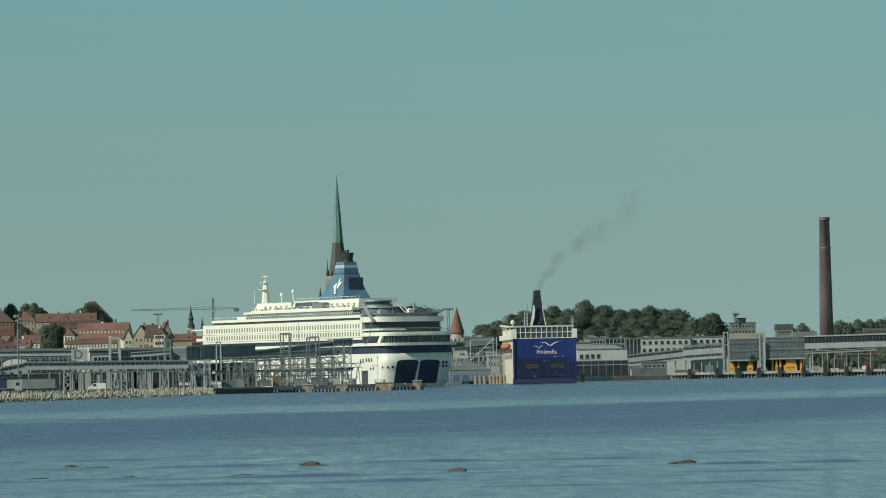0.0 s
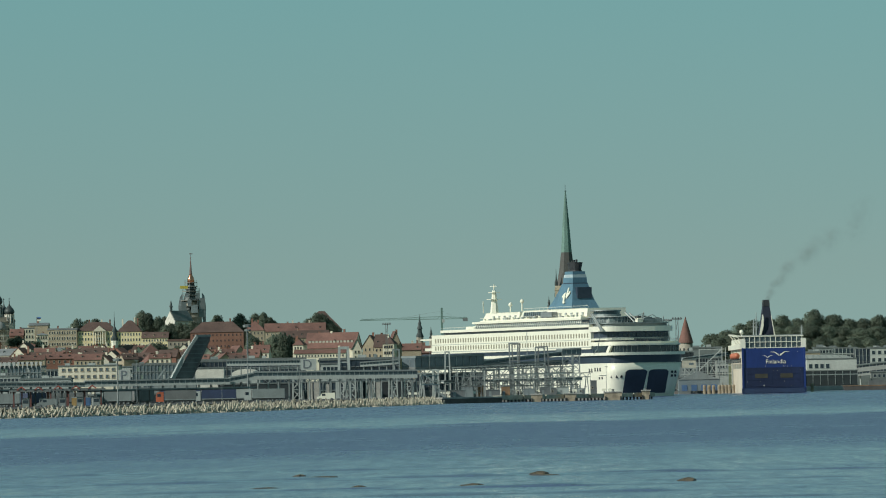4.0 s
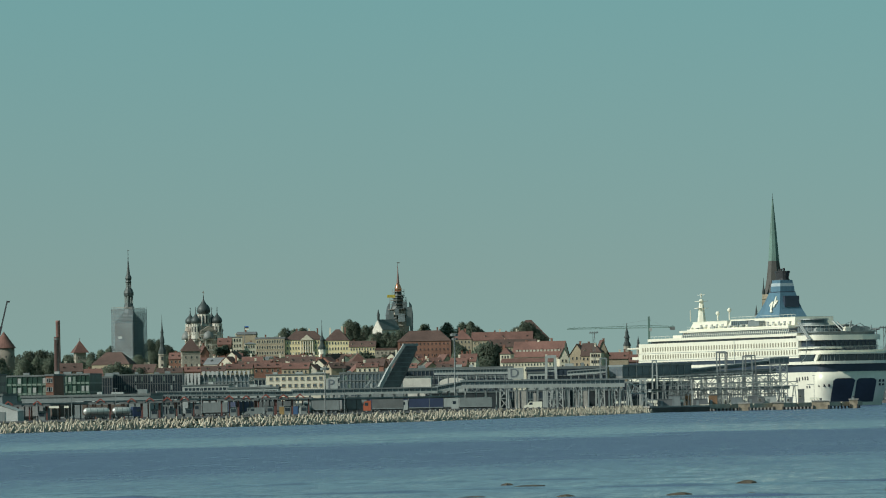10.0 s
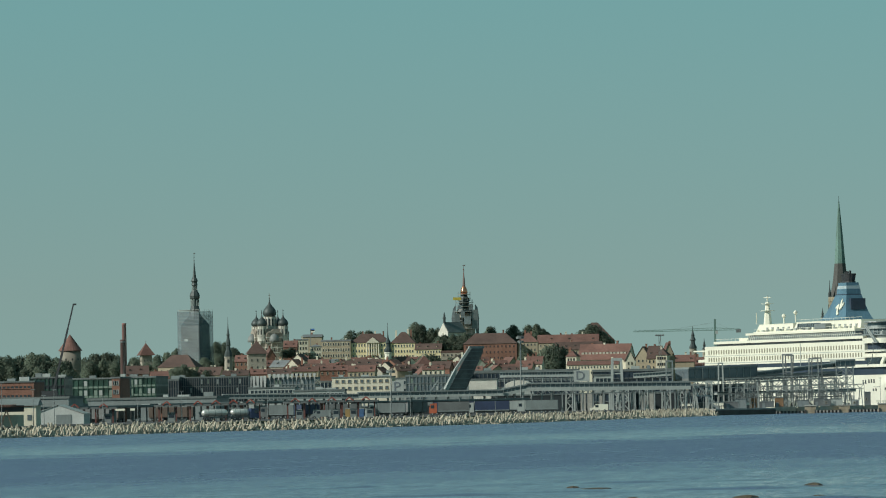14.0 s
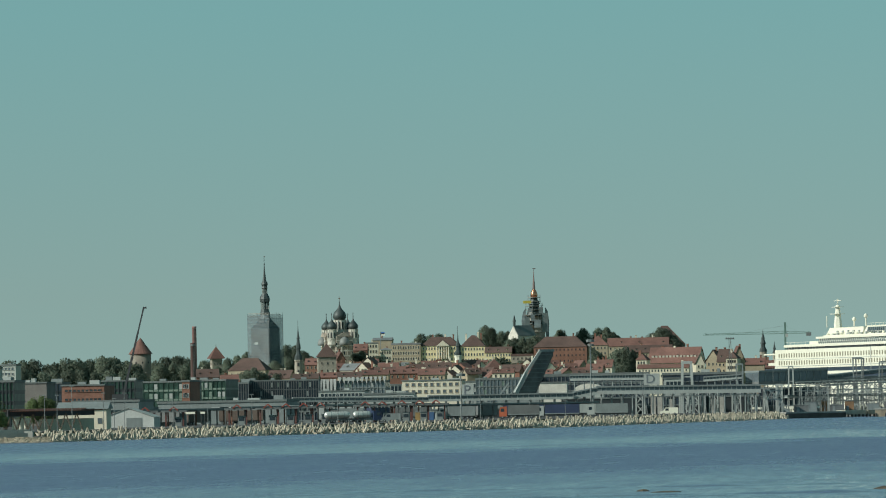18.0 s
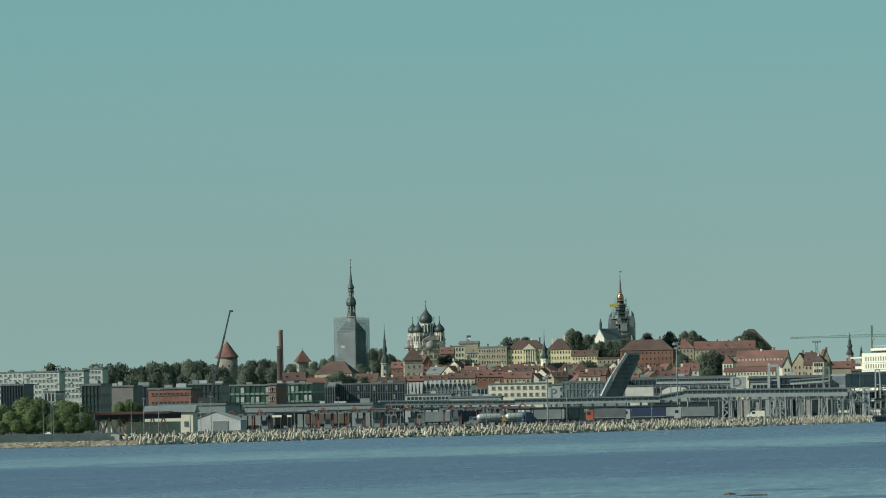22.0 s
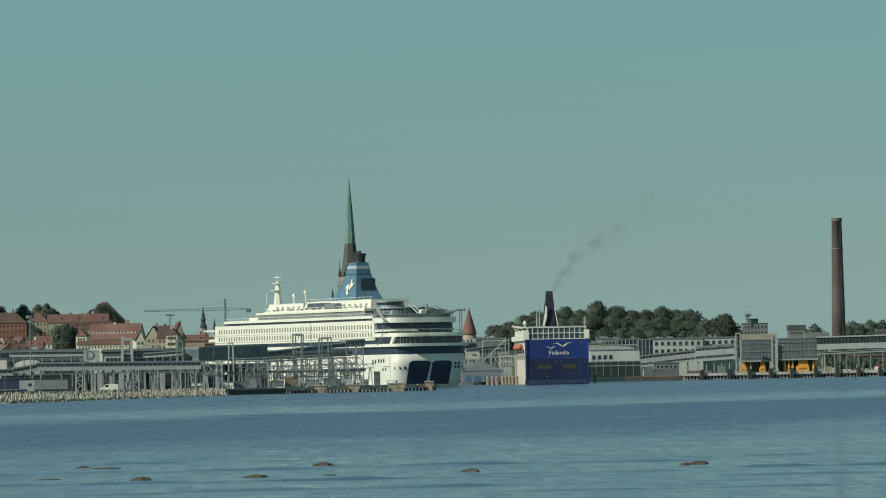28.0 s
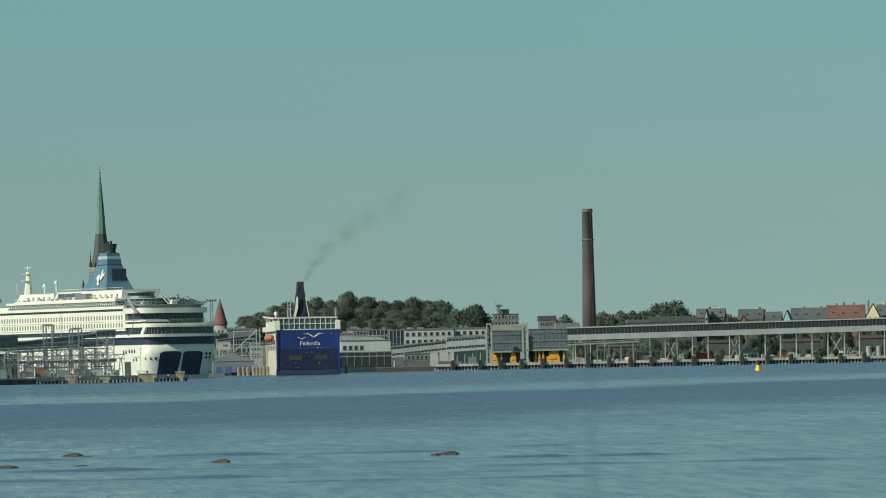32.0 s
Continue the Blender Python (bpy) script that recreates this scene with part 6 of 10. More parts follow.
def lamp_post(x, y, z_top, arms=2, heavy=False):
    g = max(ground(x, y), 0.0)
    h = z_top - g
    e = thing("lamp_post", pose(x, y, g), "tall grey steel floodlight mast" if heavy else "slim grey steel lamp post", "lamp post", "lamp posts")
    part("pole", Bits().beam((0, 0, 0), (0, 0, h), 0.5 if heavy else 0.2, 0, 6, 0.3 if heavy else 0.12), M_POST, e)
    for i in range(arms):
        s = 1 if i % 2 else -1
        part("lamp_head", Bits().box(s * (0.5 if heavy else 0.28), 0, h - 0.12, 0.9 if heavy else 0.45, 0.3, 0.14), M_POST, e)
    if heavy:
        part("lamp_ring", Bits().lathe([(1.3, h - 0.9), (1.4, h - 0.2)], 8), M_GREY, e)
    return e


def wheels(e, xs, half, r=0.5, rims=True):
    for x in xs:
        for s in (-1, 1):
            w = part("wheel", Bits().lathe([(r * 0.5, -0.15), (r, -0.14), (r, 0.14), (r * 0.5, 0.15)], 12), M_BLACK, e)
            w.matrix_basis = pose(x, s * half, r, 90, 0, 0)
            if rims:
                part("rim", Bits().lathe([(r * 0.45, -0.17), (r * 0.45, 0.17)], 8), M_STEEL, w)


def truck(x, y, rz, cab, load, length=13.0, label="", kind="box", z=None):
    """An articulated lorry; x forward in its own space."""
    e = thing("lorry", pose(x, y, ground(x, y) if z is None else z, 0, 0, rz), label, "lorry", "parked lorries")
    c = Bits()
    c.slab([(length / 2 + 0.3, 0.7), (length / 2 + 2.5, 0.7), (length / 2 + 2.5, 2.2), (length / 2 + 2.2, 3.4), (length / 2 + 0.3, 3.6)], -1.2, 1.2)
    cb = part("cab", c, cab, e)
    part("windscreen", Bits().slab([(length / 2 + 2.53, 2.1), (length / 2 + 2.53, 2.2), (length / 2 + 2.25, 3.2), (length / 2 + 2.2, 3.2)], -1.1, 1.1), M_GLASS, cb)
    for s in (-1, 1):
        part("side_window", Bits().box(length / 2 + 1.6, s * 1.2, 2.1, 1.0, 0.08, 0.9), M_GLASS, cb)
    part("chassis", Bits().box(0.6, 0, 0.75, length + 1, 1.0, 0.35), M_DARKSTEEL, e)
    if kind == "tank":
        t = part("tank", Bits().lathe([(0.4, -length / 2), (1.0, -length / 2 + 0.25), (1.25, -length / 2 + 0.7), (1.25, length / 2 - 0.7), (1.0, length / 2 - 0.25), (0.4, length / 2)], 20), load, e, "polished steel tank")
        t.matrix_basis = pose(0, 0, 2.35, 0, 90, 0)
        smooth(t)
        for i in range(3):
            b = part("tank_band", Bits().lathe([(1.28, -0.08), (1.28, 0.08)], 20), M_STEEL, t)
            b.matrix_basis = pose(0, 0, -length / 4 + i * length / 4)
    else:
        part("trailer_body", Bits().box(0, 0, 1.1, length, 2.5, 2.8), load, e)
        for s in (-1, 1):
            part("side_rail", Bits().box(0, s * 1.27, 1.1, length, 0.06, 0.25), M_STEEL, e)
    wheels(e, (-length / 2 + 1, -length / 2 + 2.3, -length / 2 + 3.6, length / 2 + 1.6), 1.05)
    return e


def van(x, y, rz, paint, label, length=5.5, h=2.3, z=None):
    e = thing("van", pose(x, y, ground(x, y) if z is None else z, 0, 0, rz), label, "van", "parked vans")
    L = length / 2
    part("body", Bits().slab([(-L, 0.45), (L, 0.45), (L, 1.1), (L - 0.9, 1.35), (L - 1.7, h), (-L, h)], -0.95, 0.95), paint, e)
    part("windscreen", Bits().slab([(L - 0.92, 1.4), (L - 0.88, 1.4), (L - 1.62, h - 0.1), (L - 1.66, h - 0.1)], -0.85, 0.85), M_GLASS, e)
    for s in (-1, 1):
        part("side_window", Bits().box(L - 2.1, s * 0.95, 1.35, 1.0, 0.06, 0.7), M_GLASS, e)
    wheels(e, (-L + 1.0, L - 1.0), 0.85, 0.36)
    return e


# apron, embankment and breakwater
def apron():
    b = Bits()
    us = list(range(-2400, -262, 40)) + [-262]
    ring = []
    for u in us:
        a = u / LENS
        s = shore(1000 * math.sin(a), 1000 * math.cos(a))
        ring.append((s * math.sin(a), s * math.cos(a), 2800 * math.sin(a), 2800 * math.cos(a)))
    vs = []
    for x0, y0, x1, y1 in ring:
        vs += [(x0, y0, 2.24), (x1, y1, 2.24)]
    b.add(vs, [(2 * i, 2 * i + 2, 2 * i + 3, 2 * i + 1) for i in range(len(ring) - 1)])
    solid("pavement", b, M_ASPHALT, "worn dark asphalt harbour apron", "pavement", kind="structure")
    q = Bits()
    for u0, u1 in zip(range(-250, 1900, 50), range(-200, 1950, 50)):
        pts = []
        for u in (u0, u1):
            a = u / LENS
            s = shore(1000 * math.sin(a), 1000 * math.cos(a)) - 3
            pts.append((s * math.sin(a), s * math.cos(a), -4))
        span_bits(q, pts[0], pts[1], 6, 6.26)
    solid("quay", q, M_CONC, "grey concrete quay wall", "quay", kind="structure")
    q = Bits()
    us = [-1533, -1104, -928, -628, -328, -262]
    for u0, u1 in zip(us, us[1:]):
        pts = []
        for u in (u0, u1):
            a = u / LENS
            s = shore(1000 * math.sin(a), 1000 * math.cos(a)) - 1.0
            pts.append((s * math.sin(a), s * math.cos(a), -4))
        span_bits(q, pts[0], pts[1], 4, 6.0)
    solid("quay_edge", q, M_DKCONC, "dark concrete footing behind the breakwater", "quay", kind="structure")


apron()

# sea wall of the promenade
M_QUAYPALE = mat("pale_sea_wall_concrete", (0.33, 0.335, 0.31), 0.85, var=0.15, scale=0.3, grain=0.1)
sw = thing("sea_wall", pose(-210.51, 1191.55, 0.69), "low pale concrete promenade wall above the boulders", "wall")
SW0, SW1 = Vector((-225.66, 1194.88, 1.1)), Vector((-189.77, 1217.3, 1.28))
for i in range(14):
    p, q = lerp(SW0, SW1, i / 14), lerp(SW0, SW1, (i + 0.985) / 14)
    pz, qz = (p[0], p[1], 0.8), (q[0], q[1], 0.8)
    sg = part("wall_panel", span_bits(span_bits(Bits(), pz, qz, 1.2, 1.3), (pz[0], pz[1] + 1.4, 2.1), (qz[0], qz[1] + 1.4, 2.1), 0.8, 0.75), M_QUAYPALE, sw)
    sg.matrix_parent_inverse = sw.matrix_world.inverted()
kp = part("end_block", Bits().box(*lerp(SW0, SW1, 1.0)[:2], 0.8, 1.8, 1.6, 1.7), M_QUAYPALE, sw, "pale end block")
kp.matrix_parent_inverse = sw.matrix_world.inverted()


def boulders():
    rnd = random.Random(5)
    b = Bits()
    for i in range(3600):
        t = rnd.random()
        p = Vector(lerp(SW0, SW1, t * 1.12))
        back = rnd.random()
        away = Vector((p.x, p.y, 0)).normalized()
        c = p - away * (0.5 + 4.5 * back)
        r = 0.16 + 0.26 * rnd.random()
        z = 1.0 * (1 - back) - 0.25
        vs = []
        for sx in (-1, 1):
            for sy in (-1, 1):
                for sz in (0, 1):
                    vs.append((c.x + sx * r * (0.6 + 0.5 * rnd.random()), c.y + sy * r * (0.6 + 0.5 * rnd.random()), z + sz * r * (0.9 + 0.6 * rnd.random())))
        b.add(vs, [(0, 1, 3, 2), (4, 6, 7, 5), (0, 4, 5, 1), (2, 3, 7, 6), (1, 5, 7, 3), (0, 2, 6, 4)])
    solid("boulder_slope", b, M_RIPRAP, "loose pale boulders along the water's edge", "boulders", kind="stuff")


boulders()


def tetrapod_bits(b, m):
    """Four blunt tapering legs."""
    dirs = [(0, 0, 1), (0.94, 0, -0.33), (-0.47, 0.82, -0.33), (-0.47, -0.82, -0.33)]
    for d in dirs:
        q = m @ (Vector(d) * (1.25 if d[2] > 0.5 else 1.05))
        b.beam(m.translation, q, 0.66 * m.median_scale, 0, 6, 0.30 * m.median_scale)


BREAK = [(-1547, 1236), (-1400, 1284), (-1104, 1383), (-928, 1413), (-628, 1521), (-480, 1636), (-328, 1756), (-236, 1850)]


def breakwater():
    rnd = random.Random(9)
    pts = [Vector((d * math.sin(u / LENS), d * math.cos(u / LENS), 0)) for u, d in BREAK]
    seg = [(b - a).length for a, b in zip(pts, pts[1:])]
    total = sum(seg)

    def along(s):
        for a, b, l in zip(pts, pts[1:], seg):
            if s <= l:
                return a.lerp(b, s / l), (b - a).normalized()
            s -= l
        return pts[-1], (pts[-1] - pts[-2]).normalized()

    meshes = []
    for k in range(6):
        b = Bits()
        tetrapod_bits(b, Matrix.Scale(1.0, 4) @ pose(0, 0, 0, rnd.uniform(-35, 35), rnd.uniform(-35, 35), rnd.random() * 360))
        meshes.append(b.mesh("tetrapod", M_TETRA))
    rest = Bits()
    single = 0
    for row, (off, zc, step) in enumerate(((0.0, 1.45, 1.75), (1.3, 0.9, 1.6), (2.3, 0.4, 1.6), (3.2, 0.0, 1.7))):
        s = rnd.random()
        while s < total:
            p, d = along(s)
            n = Vector((d.y, -d.x, 0))
            c = p + n * (off + 0.4 * (rnd.random() - 0.5)) + d * 0.3 * rnd.random()
            sc = 0.95 + 0.35 * rnd.random()
            if s > 480:
                sc *= 0.85
            m = pose(c.x, c.y, zc + 0.35 * (rnd.random() - 0.5), rnd.uniform(-30, 30), rnd.uniform(-30, 30), rnd.random() * 360) @ Matrix.Scale(sc, 4)
            if row == 0 and single < 300:
                ob = new("tetrapod", rnd.choice(meshes))
                ob.matrix_world = m
                tagged(ob, "sun-bleached concrete tetrapod piled on the breakwater", "tetrapod", "breakwater tetrapods")
                single += 1
            else:
                tetrapod_bits(rest, m)
            s += step * (0.85 + 0.3 * rnd.random())
    solid("tetrapod_heap", rest, M_TETRA, "heap of pale concrete tetrapods forming the breakwater", "tetrapods", kind="stuff")
    core = Bits()
    for a, b in zip(pts, pts[1:]):
        n = Vector(((b - a).y, -(b - a).x, 0)).normalized()
        span_bits(core, tuple(a - n * 1.6 + Vector((0, 0, -3))), tuple(b - n * 1.6 + Vector((0, 0, -3))), 5, 4.4)
    solid("breakwater_core", core, M_DKCONC, "dark rubble core of the breakwater", "breakwater", kind="structure")


breakwater()


# low pier in front of the white ferry
M_PALEPIER = mat("pale_pier_concrete", (0.38, 0.36, 0.29), 0.85, var=0.25, scale=0.4, grain=0.15, rand=0.1)


def pier():
    e = thing("low_pier", pose(-24.88, 1899.84, 0), "low concrete pier on dark piles with rusty mooring dolphins", "pier")
    inv = e.matrix_world.inverted()

    def piece(name, bits, m, label=""):
        ob = part(name, bits, m, e, label)
        ob.matrix_parent_inverse = inv
        return ob

    def flat(t):
        return (t[0], t[1], 0.0)

    a, b, c, d = (-43.57, 1879.49, 0.29), (-23.94, 1899.85, 0.01), (7.2, 1929.99, 0.06), (28.13, 1949.8, -0.03)
    piece("sheet_wall", span_bits(Bits(), (a[0], a[1], -2), (b[0], b[1], -2), 5, 3.6), mat("dark_sheet_piling", (0.085, 0.075, 0.065), 0.8, var=0.3, scale=0.4), "dark rusty sheet piling")
    piece("deck", span_bits(Bits(), (a[0], a[1], 1.6), (b[0], b[1], 1.6), 5.4, 0.5), M_CONC)
    for i in range(7):
        p, q = lerp(b, d, i / 7), lerp(b, d, (i + 0.94) / 7)
        piece("deck", span_bits(Bits(), (p[0], p[1], 0.9), (q[0], q[1], 0.9), 4.5, 1.4), M_PALEPIER)
    for i in range(44):
        p = lerp(b, d, i / 43)
        piece("pile", Bits().lathe([(0.35, -3), (0.35, 1.2)], 8, p[0], p[1] - 1.6), M_DKCONC)
    for (x, y, zt), w in (((-10.75, 1902.97, 2.37), 3.8), ((0.55, 1916, 2.31), 3.8), ((14.86, 1925.94, 2.59), 6.0), ((26.15, 1941.82, 2.92), 2.8)):
        bl = piece("dolphin", Bits().box(x, y, -2, w, 4, zt + 2), mat("stained_concrete", (0.30, 0.25, 0.18), 0.9, var=0.35, scale=0.5, grain=0.2), "stained concrete mooring dolphin")
        piece("dolphin_cap", Bits().box(x, y, zt, w + 0.5, 4.5, 0.35), M_CONC)
        for s in (-1, 1):
            piece("fender", Bits().box(x + s * w * 0.42, y - 2.2, -0.5, 0.4, 0.4, zt * 0.5 + 0.5), M_BLACK)
        piece("bollard", Bits().lathe([(0.5, zt + 0.35), (0.35, zt + 0.8), (0.55, zt + 1.1)], 8, x, y), M_DARKSTEEL)


pier()

# offices and sheds behind the quay
block(-289.44, 2180.88, 23.52, 17.37, 18.02, 26, -4, M_GLASSGREEN, "bands", 12, 4, "long green-glazed office block with projecting floor edges", glass_mat=M_GLASSGREEN, trim=M_GREEN_PALE, storey=3.6, mull=M_GLASSGREEN, pane_reflections=0.5, edge=0.75)
block(-277.63, 2172.33, 3.04, 17.53, 18.18, 20, -4, M_BRICK, "grid", 2, 3, "brown clad stair tower of the office block", plant=0)
block(-277.77, 2242.87, 14.1, 17.94, 18.61, 26, -4, M_GLASSGREEN, "bands", 8, 4, "green-glazed office wing with pale frames", glass_mat=M_GLASSGREEN, trim=M_GREEN_PALE, storey=3.6, mull=M_GLASSGREEN, pane_reflections=0.5, edge=0.75)
block(-273.8, 2303.79, 9.88, 16.88, 17.57, 20, 0, M_DARKROOF, "curtain", 10, 3, "dark glazed office block", glass_mat=M_GLASSBLUE, trim=M_DARKSTEEL)
block(-262.74, 2315.14, 15.69, 17.83, 18.29, 26, 4, M_GREY, "curtain", 18, 4, "blue-black glass office with dense mullions", glass_mat=M_GLASSBLUE, trim=M_DARKSTEEL, storey=3.5, pane_reflections=0.15)
block(-243.33, 2266.98, 13.77, 17.52, 17.97, 24, 4, M_GREY, "curtain", 14, 4, "dark office with pale vertical fins", glass_mat=M_GLASSBLUE, trim=M_DARKSTEEL, storey=3.5, pane_reflections=0.2)
M_ZIG = mat("light_grey_panel", (0.42, 0.435, 0.42), 0.6, var=0.12)
ZIG = block(-230.13, 2338.71, 27.46, 16.99, 17.45, 22, 0, M_GREY, "bands", 18, 4, "grey office block with pointed white facade panels", glass_mat=M_GREYGLASS, trim=M_GREY, storey=3.2, pane_reflections=0.2)
for i in range(5):
    part("pointed_panel", Bits().slab([(-13.5 + i * 1.5, 16.5), (-12.2 + i * 1.5, 16.5), (-12.85 + i * 1.5, 6.5)], -0.9, -0.5), M_ZIG, ZIG, "white wedge panel")
for i in range(11):
    part("pointed_panel", Bits().slab([(-5.5 + i * 1.85, 17.2), (-4.2 + i * 1.85, 17.2), (-4.85 + i * 1.85, 14.4)], -0.9, -0.5), M_ZIG, ZIG, "white wedge panel")
block(-223.39, 2228.83, 18.19, 12.79, 13.23, 18, 0, M_PALE, "grid", 11, 2, "pale grey two-storey port office", win=(1.5, 1.3), storey=2.6)
block(-199.41, 2170.86, 19.43, 11.17, 11.82, 18, 2, M_PALE, "grid", 12, 2, "long pale grey port building with square windows", win=(1.5, 1.6), storey=3.0)
block(-207.32, 2461.28, 25.92, 17.35, 17.84, 20, 0, M_CREAM, "grid", 9, 2, "cream rendered office building with rows of windows", win=(1.5, 1.4), storey=3.0, plant=3, trim=M_TAN, glass_mat=M_GREYGLASS)
block(-232.55, 2489.16, 22.28, 15.71, 16.46, 18, 3, M_GREY, "bands", 14, 2, "grey flat-roofed hall with ribbon windows", plant=4)
block(-195.79, 2492.32, 16.83, 16.72, 17.21, 18, 0, M_PALE, "grid", 8, 2, "pale flat-roofed shed behind the quay", plant=3)
block(-169.35, 2394.02, 27.33, 16.88, 17.83, 24, 2, M_GREY, "bands", 18, 3, "long grey terminal hall with ribbon windows", glass_mat=M_GREYGLASS, trim=M_GREY, plant=4, pane_reflections=0.2)
block(-134.27, 2416.27, 45.52, 17.94, 19.14, 30, 2, M_GREY, "bands", 26, 3, "dark terminal hall with a thin projecting roof", glass_mat=M_GLASSBLUE, trim=M_GREY, plant=3, mull=M_DARKSTEEL)
block(-135.05, 2145.75, 10.64, 14.2, 14.6, 14, 2, M_DULLWHITE, "grid", 0, 0, "plain white service hall on the ramp deck", plant=0)
bh = thing("barrel_hall", pose(-124.3, 2192.5, ground(-124.3, 2192.5)), "pale hall with a rounded barrel roof", "hall", "harbour buildings")
part("wall", Bits().box(0, 9, 0, 11.0, 18, 9.0), M_PALE, bh)
part("barrel_roof", Bits().slab([(5.6 * math.cos(math.pi * i / 12), 9.0 + 2.7 * math.sin(math.pi * i / 12)) for i in range(13)], -0.3, 18.3), M_DULLWHITE, bh, "rounded white roof")
block(-84.04, 2298.46, 32.34, 17.0, 18.0, 30, 2, M_LOUVRE, "bands", 18, 3, "dark terminal wing with a deep roof slab", glass_mat=M_GLASSBLUE, trim=M_DARKSTEEL, plant=2, mull=M_GLASSBLUE)
block(-88.4, 2118.16, 7.14, 14.81, 15.23, 10, 2, M_PALE, "grid", 4, 1, "white cabin beside the gangway", plant=0)
block(-326.13, 1871.8, 7.52, 17.44, 18, 16, -2, M_LOUVRE, "curtain", 8, 5, "black-clad glazed apartment block by the sea", glass_mat=M_LOUVRE, trim=M_LOUVRE, mull=M_GLASSBLUE)
block(-284.56, 1777.36, 5.88, 16.33, 17.04, 18, -2, M_LOUVRE, "bands", 5, 6, "dark brick and glass block", glass_mat=M_GLASSGREEN, trim=M_LOUVRE, mull=M_LOUVRE, pane_reflections=0.12)
block(-292.14, 1877.41, 11.29, 16.35, 16.73, 16, -2, mat("grey_brown_render", (0.16, 0.15, 0.14), 0.85, var=0.15), "grid", 0, 0, "plain grey-brown gabled shed wall")
block(-299.32, 1977.47, 5.54, 16.73, 17.32, 16, -2, M_LOUVRE, "bands", 4, 6, "dark glass office with ribbon windows", glass_mat=M_GLASSBLUE, trim=M_LOUVRE)
block(-253.04, 1731.61, 13.17, 14.51, 14.86, 18, -2, M_BRICK, "grid", 9, 3, "red-brown brick harbour building", win=(1.2, 0.8), storey=2.7, trim=M_BRICK)
block(-276.83, 1980.75, 11.49, 17.06, 17.45, 16, -2, M_LOUVRE, "bands", 8, 4, "dark low office with ribbon windows", glass_mat=M_GLASSGREEN, trim=M_LOUVRE, plant=3, pane_reflections=0.15)
block(-219.55, 1544.47, 18.53, 8.99, 9.61, 20, -4, M_GREY, "grid", 0, 0, "grey sheet-clad warehouse behind the embankment", plant=0)
block(-207.39, 1707.45, 39.17, 8.55, 9.23, 24, -3, M_GREY, "grid", 0, 0, "long low grey warehouse", plant=3)
block(-244.59, 1459.65, 2.93, 12.81, 13.11, 8, -6, M_WHITE, "bands", 3, 2, "white boxy villa with balconies", plant=0, storey=3)
M_FLATS = mat("pale_grey_render", (0.42, 0.44, 0.41), 0.8, var=0.12, scale=0.1, grain=0.08)
APT = [(-529.61, 3003.67, 24.76, 31.12, 31.72), (-499.79, 2958.08, 18.71, 30.6, 31.4), (-491.08, 3000.07, 13.54, 31.1, 31.9), (-486.1, 3041.51, 10.8, 32.5, 33.4)]
for q, (cols, lab) in zip(APT, ((9, "white balconied apartment block"), (8, "white apartment block with staggered balconies"), (6, "pale grey apartment block"), (5, "light grey apartment tower with balconies"))):
    ap = block(*q, 14, -3, M_FLATS, "grid", cols, 5, lab, win=(1.5, 1.5), storey=2.9, plant=2, name="apartment_block", trim=M_FLATS, glass_mat=M_GREYGLASS)
    for i in range(cols):
        for j in range(4):
            if (i * 2 + j) % 5 == 0:
                part("balcony", Bits().box(-q[2] / 2 + (i + 0.5) * q[2] / cols, -0.3, q[3] - ap.location.z - 2.9 * (j + 1) - 0.1, 2.6, 0.4, 0.8), M_FLATS, ap)


# letter boards on the terminals
def letter_board(x, y, w, zt, zb, letter, label):
    e = thing("letter_board", pose(x, y, zb), label, "sign")
    h = zt - zb
    g = max(ground(x, y), 0) - zb
    part("panel", Bits().box(0, 0.5, 0, w, 1.0, h), M_PALE, e)
    for s in (-0.8, 0.8):
        part("support", Bits().box(s * w / 2, 0.9, g, 0.6, 0.6, -g), M_GREY, e)
    put_text("letter", letter, h * 1.12, pose(-w * 0.08, -0.05, h * 0.5, 90, 0, 0), e, M_SIGN, "grey letter")


letter_board(-155.34, 1993.96, 4.16, 13.76, 9.4, "P", "pale rooftop board with a grey letter P")
letter_board(-91.96, 2017.91, 5.6, 16.39, 12.39, "D", "pale rooftop board with a grey letter D")

# covered walkways to the ships
gangway((-194.97, 1789.41, 8.39), (-152.71, 1796.52, 7.71), 1.54, "low grey covered road bridge with red gate signs", 24, 6, 14, M_GREYGLASS, 0.34, 0.2, M_GREY, M_DARKSTEEL)
gangway((-157.7, 1855.31, 7.77), (-110.87, 1862.7, 7.78), 2.13, "grey covered walkway along the terminal", 26, 5, 12, M_GREYGLASS, 0.36, 0.2, M_PALE, M_STEEL)
gangway((-111.22, 1868.69, 7.78), (-103.48, 1870.14, 9.12), 2.36, "sloping link of the covered walkway", 6, 5, 3, M_GREYGLASS, 0.4, 0.18, M_PALE, M_STEEL)
gangway((-103.87, 1877.13, 9.13), (-50.04, 1882.33, 8.69), 2.81, "long raised pale walkway on steel legs", 34, 5, 16, M_GREYGLASS, 0.42, 0.2, M_PALE, M_STEEL)
gangway((-124.4, 2076.28, 14.6), (-96.78, 2077.75, 14.44), 2.06, "upper railed deck of the terminal", 26, 4, 8, M_GREYGLASS, 0.4, 0.15, M_PALE, M_STEEL)
gangway((-75.15, 2058.63, 13.33), (-61.31, 2059.09, 14.07), 1.84, "upper link gallery with a sloping roof", 12, 4, 5, M_GREYGLASS, 0.35, 0.25, M_PALE, M_STEEL)
# stair down from the walkway's end
stair = thing("steel_stair", pose(-51.28, 1954.33, 11.2), "zigzag galvanised steel access stair", "stair")
